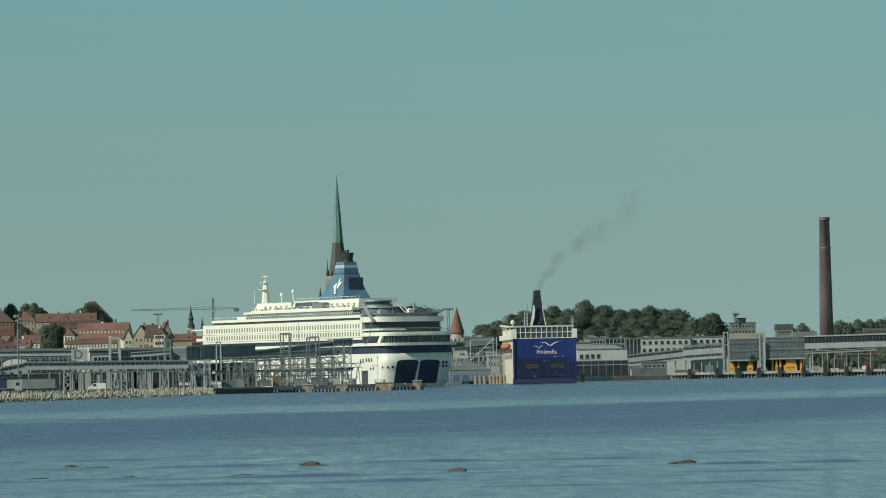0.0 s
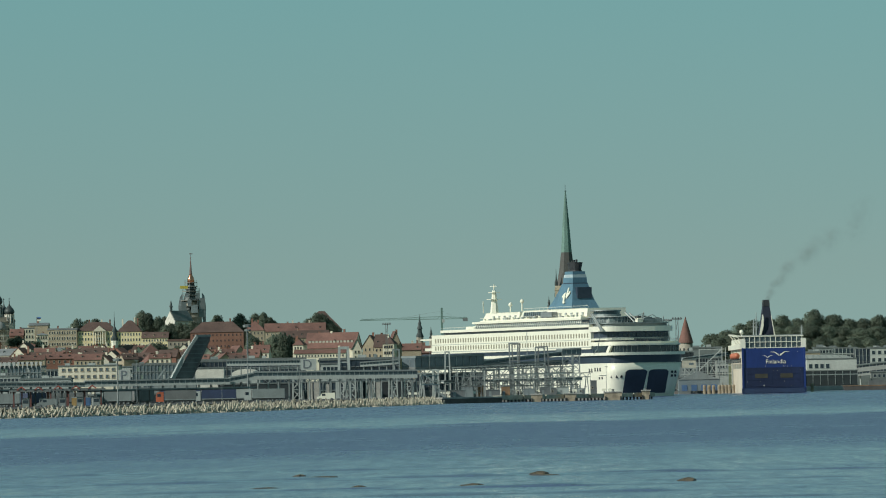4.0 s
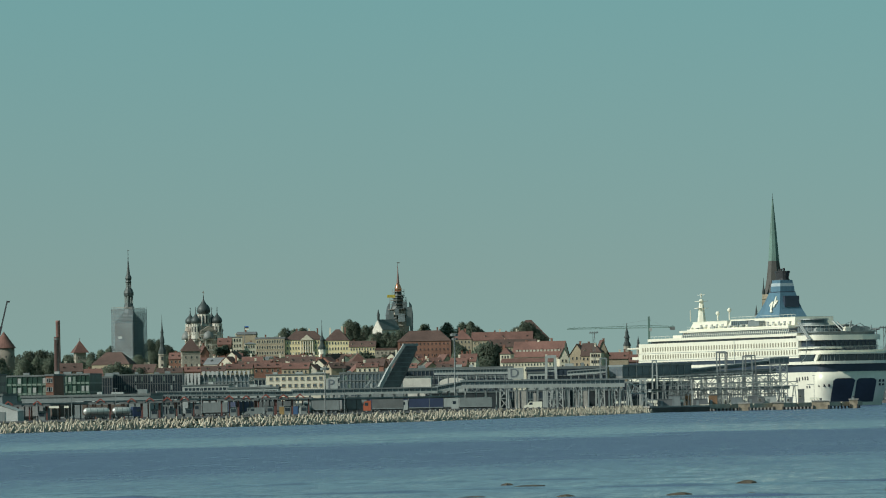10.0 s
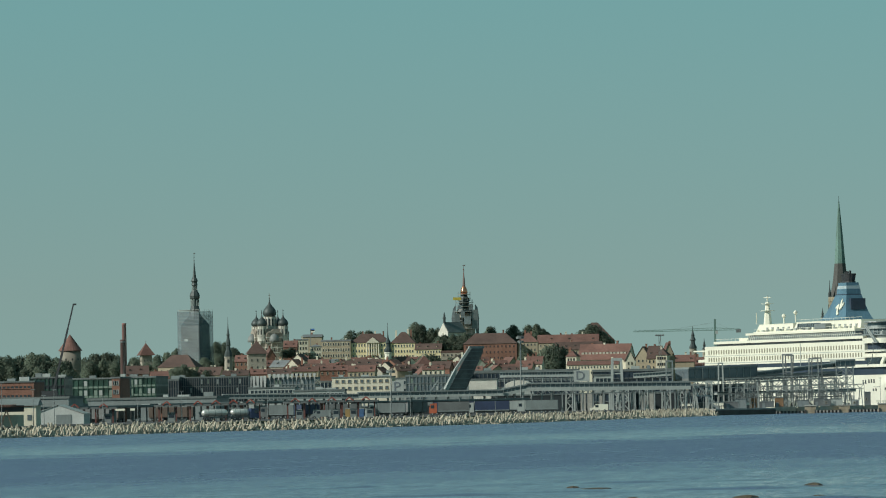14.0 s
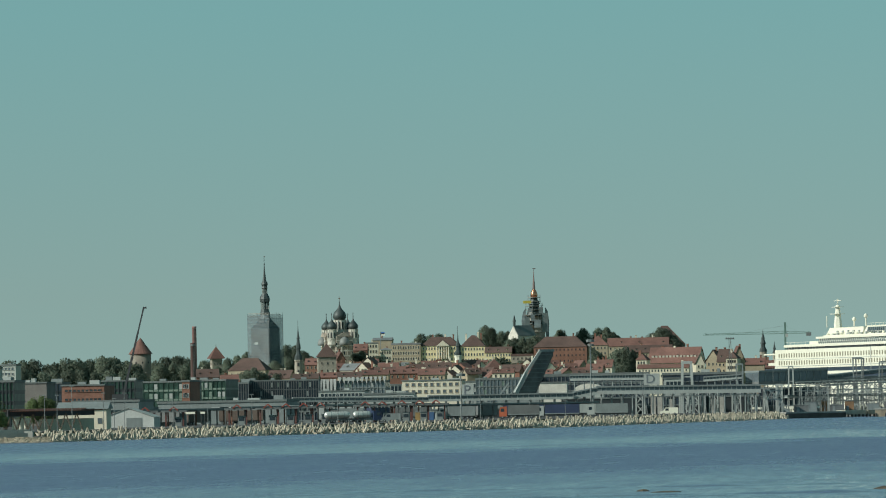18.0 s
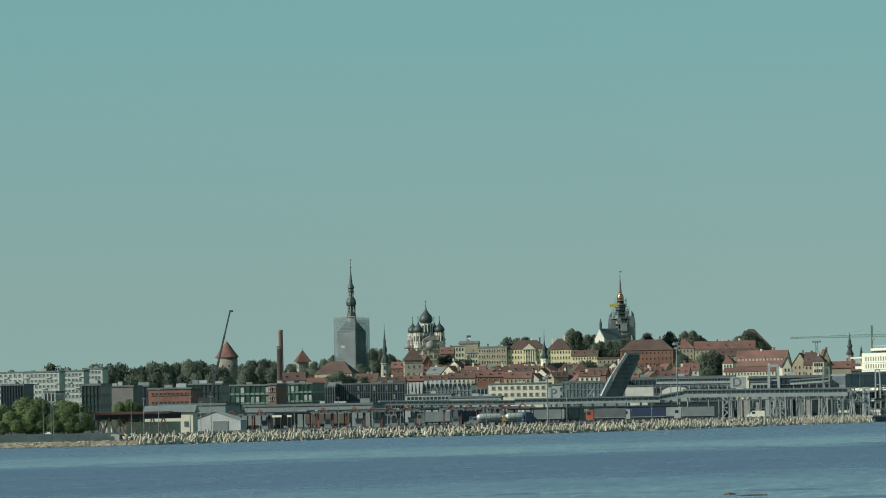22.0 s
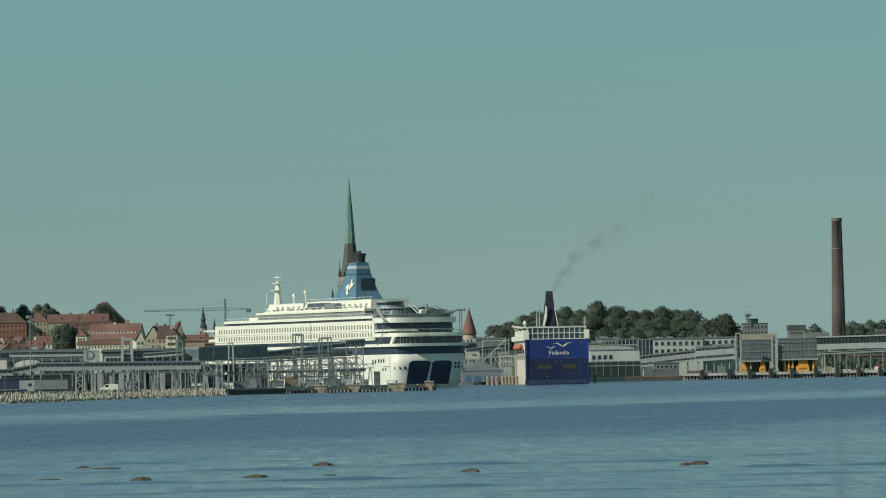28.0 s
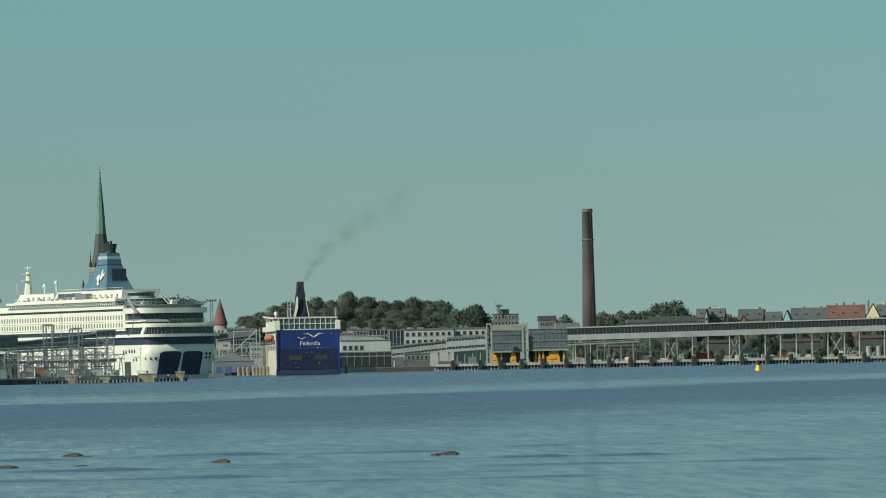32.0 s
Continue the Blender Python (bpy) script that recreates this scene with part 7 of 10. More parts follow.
for k in range(3):
    part("flight", Bits().beam((1 + 2.5 * k, 0, -0.5 - 3.2 * k), (5 + 2.5 * k, 0, -3.7 - 3.2 * k), 0.6), M_STEEL, stair)
    part("landing", Bits().box(5.6 + 2.5 * k, 0, -3.9 - 3.2 * k, 2.2, 2, 0.25), M_STEEL, stair)
    part("support", Bits().beam((5.6 + 2.5 * k, 0, -3.9 - 3.2 * k), (5.6 + 2.5 * k, 0, -9.8), 0.35), M_STEEL, stair)

# raised ramp
def raised_ramp():
    p, q = Vector((-128.47, 1890.64, 9.61)), Vector((-121.22, 1896.13, 23.77))
    e = thing("raised_ramp", pose(*p), "tilted-up dark steel ship ramp with pale side girder", "ramp")
    d = q - p
    part("deck", Bits().add([(-2.2, 0, 0), (2.8, 4, 0), (d.x + 2.0, 8, d.z), (d.x - 2.0, 4, d.z), (-2.2, 1, -1.2), (2.8, 5, -1.2), (d.x + 2.0, 9, d.z - 1.2), (d.x - 2.0, 5, d.z - 1.2)],
                            [(0, 1, 2, 3), (7, 6, 5, 4), (0, 4, 5, 1), (1, 5, 6, 2), (2, 6, 7, 3), (3, 7, 4, 0)]), M_DARKSTEEL, e, "dark ribbed ramp underside")
    part("side_girder", Bits().beam((-2.9, -0.2, 0.4), (d.x * 0.45 - 2.9, 1.8, d.z * 0.5), 1.3, 0, 4, 0.9).beam((d.x * 0.45 - 2.9, 1.8, d.z * 0.5), (d.x - 2.0, 3.8, d.z + 0.2), 0.9), M_PALE, e, "pale side girder")
    part("end_beam", Bits().beam((d.x - 2.4, 3.8, d.z + 0.3), (d.x + 2.2, 8, d.z + 0.3), 0.8), M_STEEL, e)
    for i in range(9):
        f = (i + 0.7) / 9.5
        part("rib", Bits().beam((-2.1 + d.x * f, 0.0 + 3.8 * f, d.z * f + 0.15), (2.8 + (d.x - 0.8) * f, 3.8 + 4 * f, d.z * f + 0.15), 0.26), M_GREY, e)
    part("strut", Bits().beam((-6, 1, -1), (0.5, 1.5, 5.5), 0.5), M_STEEL, e)
    part("strut", Bits().beam((-9, 1, -1), (-5.2, 1, 4.0), 0.5), M_STEEL, e)
    part("base", Bits().box(-2, 2, 2.0 - p.z, 14, 6, p.z - 2.4), M_GREY, e)


raised_ramp()

# ramps, gantries and trestles beside the white ferry
gangway((-57.7, 2059.19, 11.55), (-33.17, 2079.74, 11.93), 5.33, "dark double-deck vehicle ramp housing", 10, 8, 5, M_GREYGLASS, 0.25, 0.12, M_DARKSTEEL, M_STEEL)
gangway((-35.23, 2079.7, 11.76), (-2.73, 2110, 12.86), 1.86, "lower dark vehicle ramp", 14, 8, 7, M_GREYGLASS, 0.4, 0.2, M_DARKSTEEL, M_STEEL)
gangway((-41.29, 2074.59, 12.49), (-2.25, 2110, 16.41), 1.45, "rising dark passenger ramp", 16, 4, 0, M_GREYGLASS, 0.3, 0.3, M_DARKSTEEL, M_STEEL)
gangway((-3.3, 2110, 16.01), (3.81, 2112, 16.3), 2.72, "dark boxed head of the ship ramp", 4, 8, 0, M_GREYGLASS, 0.2, 0.2, M_DARKSTEEL, M_STEEL)
gangway((-44.62, 1989.5, 6.81), (3.73, 2050, 7.07), 1, "low railed service gangway", 22, 3, 12, M_GREYGLASS, 0.5, 0.15, M_PALE, M_STEEL)
for (x, y, zt), w, d, lv in (((-10.02, 2059.98, 12.23), 4.5, 4, 3), ((-4.76, 2079.99, 12.19), 4.5, 4, 3), ((-0.16, 2100, 16.32), 4.2, 5, 5), ((2.75, 2100, 16.26), 3.0, 5, 5),
                              ((-13.49, 2059.96, 11.89), 4, 4, 3), ((-18.09, 2049.92, 11.55), 4.5, 4, 3), ((-22.97, 2049.87, 11.24), 4, 4, 3), ((-28.51, 2039.8, 10.93), 4, 4, 2),
                              ((-35.4, 2029.69, 10.64), 4, 4, 2)):
    trestle(x, y, w, d, 1.9, zt, lv)
for (x, y, zt), w in (((-78.14, 1958.44, 9.81), 3.4), ((-74.85, 1958.57, 9.75), 3.4), ((-91.79, 1927.82, 9.11), 3), ((-60.81, 1974.06, 9.87), 3), ((-55.49, 1979.22, 9.77), 3), ((-68.26, 1963.81, 9.62), 3)):
    trestle(x, y, w, 3.5, ground(x, y), zt, 2, M_PALE, "pale painted steel trestle under the walkway")
def hall_pier(x, y, zt, w):
    solid("concrete_pier", Bits().box(0, 0, 0, w, 2.5, zt - ground(x, y)), M_CONC, "square weathered concrete pier", "pier", "walkway piers", m=pose(x, y, ground(x, y)))


for p in ((-87.44, 1928.02, 8.06), (-85.16, 1928.12, 8.02), (-65.22, 1958.91, 7.61), (-67.79, 1948.82, 6.89), (-81.79, 1938.28, 7.18)):
    hall_pier(*p, 1.7)
portal(-79.53, 1983.41, -76.59, 1983.52, 20.23, "tall pale portal frame over the walkway", M_PALE, 0.9, 0.6)
portal(-61.69, 2009.05, -59.51, 2009.12, 19.25, "pale lattice portal beside the walkway", M_STEEL, 0.5)
portal(-43.07, 1999.54, -41.69, 1999.57, 18.04, "pair of tall white guide posts", M_PALE, 0.5, 0.3)
portal(-47.22, 1989.44, -45.45, 1989.48, 11.76, "short white guide posts", M_PALE, 0.7, 0.2)
portal(-21.09, 2039.89, -17.86, 2039.92, 20.84, "tall steel hoist portal of the ramp", M_POST, 0.5, -0.6)
portal(-11.66, 2049.97, -8.62, 2049.98, 19.31, "steel hoist portal with raked legs", M_POST, 0.5, 0.7)
portal(-20.37, 2069.9, -17.51, 2069.93, 20.83, "tall steel hoist portal of the ramp", M_DARKSTEEL, 0.45, -0.8)
portal(-10.8, 2079.97, -7.51, 2079.99, 19.68, "steel hoist portal with raked legs", M_DARKSTEEL, 0.45, 0.8)
for i, (p, w, h, m, lb) in enumerate((((-40.55, 1979.58), 3.5, 2.4, M_WHITE, "white site cabin on the jetty"), ((-33.87, 1989.71), 3, 2.6, M_GREY, "grey equipment cabin on the jetty"), ((-30.92, 1989.76), 2.2, 4.2, M_RUST, "rusty steel cabinet on the jetty"),
                                      ((8.51, 1959.98), 2.2, 4.8, M_DARKSTEEL, "dark control cabin on the pier"), ((-18.22, 1999.92), 3, 2.4, M_WHITE, "white site cabin on the jetty"), ((4.42, 1949.99), 2.4, 2.2, M_PALE, "pale equipment box on the jetty"),
                                      ((-5.26, 1959.99), 2.0, 2.6, M_DARKSTEEL, "dark winch box on the jetty"))):
    z = 1.9 if i not in (1, 2, 0, 4) else max(ground(*p), 1.6)
    c = thing("cabin", pose(*p, z), lb, "cabin", "quayside cabins")
    part("body", Bits().box(0, 0, 0, w, 2.2, h), m, c)
    part("roof", Bits().box(0, 0, h, w + 0.3, 2.5, 0.15), M_GREY, c)
    part("door", Bits().box(w * 0.2, -1.12, 0.05, 0.8, 0.08, min(2.0, h - 0.3)), M_DARKSTEEL, c)
    windows(c, 1, 1, -w * 0.35, 0, [h * 0.45], 0.7, 0.7, -1.1)


# service jetty deck under the ramp gear
solid("jetty", span_bits(Bits(), (-46.56, 2044.47, -3), (17.76, 2044.92, -3), 150, 4.7), M_CONC, "flat concrete jetty under the ramps", "jetty", kind="structure")

# check-in lanes with red gates
def lane_gate(x, y, w, zt, label="red steel check-in gate with a peaked sign"):
    g = ground(x, y)
    h = zt - g
    e = thing("lane_gate", pose(x, y, g), label, "gate", "check-in gates")
    for s in (-1, 1):
        part("post", Bits().beam((s * w / 2, 0, 0), (s * w / 2, 0, h - 1.0), 0.4), mat("dull_red_post_paint", (0.12, 0.045, 0.038), 0.6), e)
    part("roof_beam", Bits().box(0, 0, h - 1.2, w * 1.5, 3.5, 0.5), M_DARKSTEEL, e)
    for s in (-1, 1):
        part("peaked_bar", Bits().beam((s * w * 0.25, -1.8, h - 0.75), (0, -1.8, h + 0.2), 0.3), M_RED, e)
    part("booth", Bits().box(w * 0.2, 1.2, 0, 1.8, 2.4, 2.5), M_GREY, e)
    part("booth_window", Bits().box(w * 0.2, -0.02, 1.1, 1.4, 0.08, 0.9), M_GLASS, e)


for p in ((-200.7, 1486.51, 7.16), (-193.86, 1492.46, 7.15), (-179.12, 1509.41, 7.41), (-172.05, 1520.3, 7.4), (-168.33, 1530.77, 7.47), (-164.17, 1536.25, 7.53), (-160.13, 1541.71, 7.59), (-150.94, 1572.77, 7.69), (-147.2, 1583.17, 7.6),
          (-142.61, 1593.63, 7.82), (-138.58, 1604.02, 7.73), (-134.8, 1614.38, 7.81)):
    lane_gate(p[0], p[1], 4.6, p[2])

def canopy(p, q, z, depth, label, posts=14, red=False):
    g = ground(*p)
    e = thing("canopy", pose(*p, g), label, "canopy", "lane canopies")
    c = (q[0] - p[0], q[1] - p[1], 0)
    up = lambda v, a: (v[0], v[1], a)
    part("roof", span_bits(Bits(), (0, 0, z - g), up(c, z - g), depth, 0.45), M_GREY, e)
    part("fascia", span_bits(Bits(), (0, -depth / 2, z - g - 0.25), (c[0], c[1] - depth / 2, z - g - 0.25), 0.25, 0.7), M_DARKSTEEL, e)
    for i in range(posts):
        m = lerp((0, 0, 0), c, (i + 0.5) / posts)
        part("post", Bits().beam(m, up(m, z - g), 0.36), M_BRICK if red and i % 4 == 1 else M_DARKSTEEL, e)
    return e


canopy((-222.69, 1503.6), (-184.88, 1533.9), 6.39, 8, "long low canopy over the check-in lanes", 22, True)
canopy((-188.81, 1553.57), (-169.45, 1575.92), 6.69, 8, "flat dark canopy on slim posts", 12, True)
canopy((-171.06, 1590.83), (-142.33, 1653.89), 6.81, 8, "long flat canopy over the lorry park", 18, True)
canopy((-142.33, 1653.89), (-97.64, 1737.26), 6.35, 6, "narrow dark canopy beside the walkway", 16)
block(-222.21, 1584.49, 15.21, 6.3, 7.57, 20, -4, M_GREY, "grid", 0, 0, "pale shed with a low curved roof", plant=0)
block(-204.34, 1546.56, 9.58, 5.11, 5.42, 10, -4, M_GREY, "grid", 6, 1, "low grey lane office", plant=0, win=(1.4, 1.1), storey=3)
block(-188.53, 1588.85, 9.03, 4.64, 4.96, 10, -4, M_PALE, "grid", 6, 1, "low pale lane office", plant=0, win=(1.4, 1.1), storey=3)

# timber-roofed shelter on slanted legs
def shelter():
    p, q = Vector((-211.64, 1313.05, 5.65)), Vector((-191.58, 1331.29, 5.7))
    g = ground(p.x, p.y)
    e = thing("bus_shelter", pose(p.x, p.y, g), "long shelter with a red-brown slatted roof on slanted posts", "shelter")
    c = q - p
    z = p.z - g
    part("fascia", span_bits(Bits(), (2.5, -3, z), (c.x, -3 + c.y, z + c.z), 0.4, 1.5), M_BLACK, e, "dark front beam")
    part("roof_deck", span_bits(Bits(), (0, 0.5, z + 1.1), (c.x - 0.4, c.y + 0.5, z + 1.1 + c.z), 7, 0.2), M_BRICK, e, "red-brown roof boards")
    for i in range(34):
        m = lerp((0.2, 0, z + 1.3), (c.x - 0.6, c.y, z + 1.3 + c.z), i / 33)
        part("roof_slat", Bits().beam((m[0], -3, m[2] - 0.1), (m[0] + 0.4, 4, m[2] + 0.35), 0.2), mat("red_brown_timber", (0.15, 0.072, 0.052), 0.8), e)
    rnd = random.Random(3)
    for i in range(15):
        m = lerp((1.2, 0, z), (c.x - 1, c.y, z + c.z), i / 14)
        s = 1 if i % 2 else -1
        part("slanted_post", Bits().beam((m[0] - 0.7 * s, -1.5, 0), (m[0] + 0.6 * s, -1.5, z + 0.5), 0.28), M_BARK, e)
    part("back_wall", span_bits(Bits(), (9, 3, 0), (c.x - 1, 3 + c.y, 0), 0.3, z * 0.8), M_CREAM, e, "sunlit cream back wall")
    for i in range(3):
        part("kiosk", Bits().lathe([(1.0, 0), (1.1, 0.6), (0.9, 3.0)], 12, 4.0 + i * 1.2, 0.5), M_WHITE, e)


shelter()

# cream shed and pale marquee behind the shelter, sign boards over the lanes
cs = thing("cream_shed", pose(-197.4, 1349.0, ground(-197.4, 1349.0)), "sunlit cream rendered shed with a grey pitched roof", "shed")
part("wall", Bits().box(0, 4, 0, 11.6, 8, 4.9), M_CREAM, cs)
part("roof", Bits().gable(0, 4, 4.9, 11.6, 8, 1.7, "x", 0.5), M_GREY, cs)
for i in range(4):
    part("window", Bits().box(-4.2 + i * 2.8, -0.05, 1.4, 1.0, 0.12, 1.3), M_GREYGLASS, cs)
mq = thing("marquee", pose(-202.5, 1466.0, ground(-202.5, 1466.0)), "pale grey fabric storage marquee with a shallow gable", "tent")
part("wall", Bits().box(0, 6, 0, 13.4, 12, 2.6).gable(0, 6, 2.6, 13.4, 11.9, 2.3, "y", 0), M_ZIG, mq, "pale fabric wall")
for sg in (-1, 1):
    part("roof", Bits().add([(0, -0.2, 5.0), (0, 12.2, 5.0), (sg * 6.9, 12.2, 2.6), (sg * 6.9, -0.2, 2.6), (0, -0.2, 5.1), (0, 12.2, 5.1), (sg * 6.9, 12.2, 2.7), (sg * 6.9, -0.2, 2.7)],
                            [(3, 2, 1, 0), (4, 5, 6, 7), (0, 1, 5, 4), (1, 2, 6, 5), (2, 3, 7, 6), (3, 0, 4, 7)]), M_PALE, mq)
part("roller_door", Bits().box(1.5, -0.06, 0, 4.0, 0.1, 2.5), M_GREY, mq)
for xx, yy, ww in ((-187.6, 1476.2, 2.5), (-184.4, 1476.6, 1.2)):
    sb = thing("lane_sign", pose(xx, yy, ground(xx, yy)), "white lane sign board on two slim posts", "sign", "lane signs")
    part("panel", Bits().box(0, 0, 3.2, ww, 0.12, 0.55), M_WHITE, sb)
    for sg in (-0.4, 0.4):
        part("post", Bits().beam((sg * ww, 0.1, 0), (sg * ww, 0.1, 3.6), 0.1), M_DARKSTEEL, sb)


# vehicles
def tank_part(e, name, x0, x1, z, r):
    l = x1 - x0
    t = smooth(part(name, Bits().lathe([(0.25, 0), (r * 0.62, 0.16), (r * 0.9, 0.45), (r, 0.85), (r, l - 0.85), (r * 0.9, l - 0.45), (r * 0.62, l - 0.16), (0.25, l)], 24), M_TANK, e, "silvery steel tank with domed ends"))
    t.matrix_basis = pose(x0, 0, z, 0, 90, 0)
    for i in range(3):
        bd = part("tank_band", Bits().lathe([(r + 0.02, -0.06), (r + 0.03, 0.06)], 20), M_STEEL, t)
        bd.matrix_basis = pose(0, 0, l * (i + 1) / 4)
    part("walkway_rail", Bits().beam((-r - 0.15, 0, 1.0), (-r - 0.15, 0, l - 1.0), 0.08), M_STEEL, t)


def road_train():
    """A tank lorry with a tank trailer; x forward, its tail at the origin."""
    e = thing("tank_lorry", pose(0, 0, 0), "navy tank lorry with a silvery tank trailer driving along the breakwater", "lorry")
    tank_part(e, "trailer_tank", 0.0, 6.9, 2.1, 0.92)
    tank_part(e, "lorry_tank", 7.7, 12.7, 2.1, 0.92)
    part("trailer_chassis", Bits().box(3.4, 0, 0.7, 6.4, 1.0, 0.4), M_DARKSTEEL, e)
    part("lorry_chassis", Bits().box(11.2, 0, 0.7, 7.6, 1.0, 0.4), M_DARKSTEEL, e)
    part("drawbar", Bits().box(7.2, 0, 0.75, 1.4, 0.2, 0.15), M_DARKSTEEL, e)
    cab = part("cab", Bits().slab([(12.95, 0.6), (15.1, 0.6), (15.1, 1.9), (14.85, 3.0), (12.95, 3.1)], -1.2, 1.2), M_NAVY, e, "navy blue cab")
    part("windscreen", Bits().slab([(15.13, 1.85), (15.15, 1.9), (14.92, 2.8), (14.88, 2.8)], -1.1, 1.1), M_GLASS, cab)
    for sg in (-1, 1):
        part("side_window", Bits().box(14.3, sg * 1.21, 1.8, 0.8, 0.06, 0.8), M_GLASS, cab)
        part("mirror", Bits().box(14.95, sg * 1.4, 1.9, 0.12, 0.25, 0.6), M_BLACK, cab)
    wheels(e, (1.0, 2.3, 5.6, 8.6, 9.9, 14.2), 1.05)
    return e


TANKER = road_train()
# seconds and bearing of its tail along the breakwater road
TANKER_ROWS = [(0.0, -1445.4), (4.0, -1357.2), (8, -1269.0), (10, -1224.9), (12, -1179.9), (13, -1157.7), (14, -1133.1), (17, -1065.6), (19, -1012.6), (20, -983.2), (21.5, -937.0), (22.5, -909.2), (23, -893.8), (23.5, -876.6), (24, -862.8), (25, -833.9), (26.0, -801.5), (28.0, -752.0), (32.0, -690.0)]


def on_road(u):
    d = 1478 + (u + 1157.6) * 0.04
    return Vector((d * math.sin(u / LENS), d * math.cos(u / LENS), 0))


truck(-111.48, 1636.21, 182, mat("orange_red_cab_paint", (0.38, 0.10, 0.05), 0.4), mat("dull_trailer_grey", (0.115, 0.125, 0.125), 0.7, var=0.2), 9, "articulated lorry with an orange-red cab and grey trailer")
truck(-101.67, 1656.88, 180, M_PALE, M_NAVY, 10, "articulated lorry with a navy curtain-sided trailer")
truck(-88.81, 1687.66, 180, M_PALE, mat("dull_green_grey_tarpaulin", (0.16, 0.19, 0.19), 0.7), 9.5, "white lorry with a dull grey trailer")
truck(-98.19, 1717.19, 184, M_PALE, M_PALE, 6, "pale box lorry on the harbour apron")
van(-74.06, 1738.42, 182, M_WHITE, "white delivery van parked by the breakwater")
for (x, y), m, lb in (((-141.75, 1633.86), mat("dull_ochre_paint", (0.30, 0.20, 0.08), 0.5), "dull yellow"), ((-137.87, 1634.19), mat("bright_blue_paint", (0.05, 0.11, 0.22), 0.5), "blue"), ((-136.09, 1634.34), M_PALE, "pale"), ((-155.16, 1632.64), M_DARKSTEEL, "dark")):
    c = thing("storage_box", pose(x, y, ground(x, y)), lb + " upright storage box in the lorry park", "box", "storage boxes")
    part("body", Bits().box(0, 0, 0, 1.5, 1.5, 2.4), m, c)
    part("lid", Bits().box(0, 0, 2.4, 1.7, 1.7, 0.15), M_PALE, c)
    part("door", Bits().box(0, -0.77, 0.1, 1.0, 0.05, 2.0), m, c)
van(-142.22, 1553.5, 182, M_GREY, "grey van at the check-in lanes")
truck(-156.89, 1592.29, 180, M_DARKSTEEL, M_GREY, 7, "dark lorry in the check-in lanes")
truck(-130.87, 1654.83, 180, M_PALE, M_GREY, 8, "grey lorry in the lorry park")

# mobile crane with its boom raised
def crane():
    p, q = Vector((-222.84, 1604.6, 11.38)), Vector((-217.51, 1610.38, 35.82))
    g = ground(p.x, p.y)
    e = thing("mobile_crane", pose(p.x, p.y, g), "mobile crane with a dark telescopic boom raised", "crane")
    a, b = p - Vector((p.x, p.y, g)), q - Vector((p.x, p.y, g))
    for i, (f0, f1, w) in enumerate(((0, 0.42, 0.6), (0.40, 0.72, 0.5), (0.70, 1.0, 0.38))):
        part("boom_section", Bits().beam(tuple(a.lerp(b, f0)), tuple(a.lerp(b, f1)), w), M_BLACK, e)
    part("boom_head", Bits().box(b.x + 0.3, b.y, b.z - 0.25, 1.0, 0.5, 0.5), M_BLACK, e)
    part("turntable", Bits().box(a.x - 1, a.y, 1.4, 4.5, 2.6, max(a.z - 1.4, 1.2)), M_BLACK, e)
    part("carrier", Bits().box(0, 0, 0.6, 10, 2.6, 0.9), M_ORANGE, e)
    wheels(e, (-4, -2.5, 2.5, 4), 1.15, 0.6)


crane()


# tower cranes over the roofs
def tower_crane(x, y, z_top, z_jib, left, right, label, group="tower cranes"):
    g = ground(x, y)
    h = z_top - g
    j = z_jib - g
    e = thing("tower_crane", pose(x, y, g), label, "tower crane", group)
    part("mast", Bits().beam((0, 0, 0), (0, 0, h), 1.2), M_COPPER, e)
    for s, l in ((-1, left), (1, right)):
        b = Bits()
        b.beam((0, 0, j), (s * l, 0, j), 0.3)
        b.beam((0, 0, j + 1.6), (s * l * 0.98, 0, j + 0.5), 0.25)
        n = max(4, int(l / 3))
        for i in range(n):
            b.beam((s * l * i / n, 0, j), (s * l * (i + 0.5) / n, 0, j + 1.2), 0.18)
            b.beam((s * l * (i + 0.5) / n, 0, j + 1.2), (s * l * (i + 1) / n, 0, j), 0.18)
        part("jib", b, M_COPPER, e, "green-grey lattice jib")
        part("tie_bar", Bits().beam((0, 0, h - 2), (s * l * 0.5, 0, j + 1.2), 0.07), M_DARKSTEEL, e)
    part("cab", Bits().box(0.9, -0.9, j - 2.2, 1.6, 1.6, 2.0), M_PALE, e)
    part("counterweight", Bits().box(right * 0.9, 0, j - 1.6, 3.0, 1.2, 2.0), M_DARKSTEEL, e)


tower_crane(-78.34, 3559.14, 54.6, 47.56, 51.11, 16.21, "distant tower crane with a long level jib")
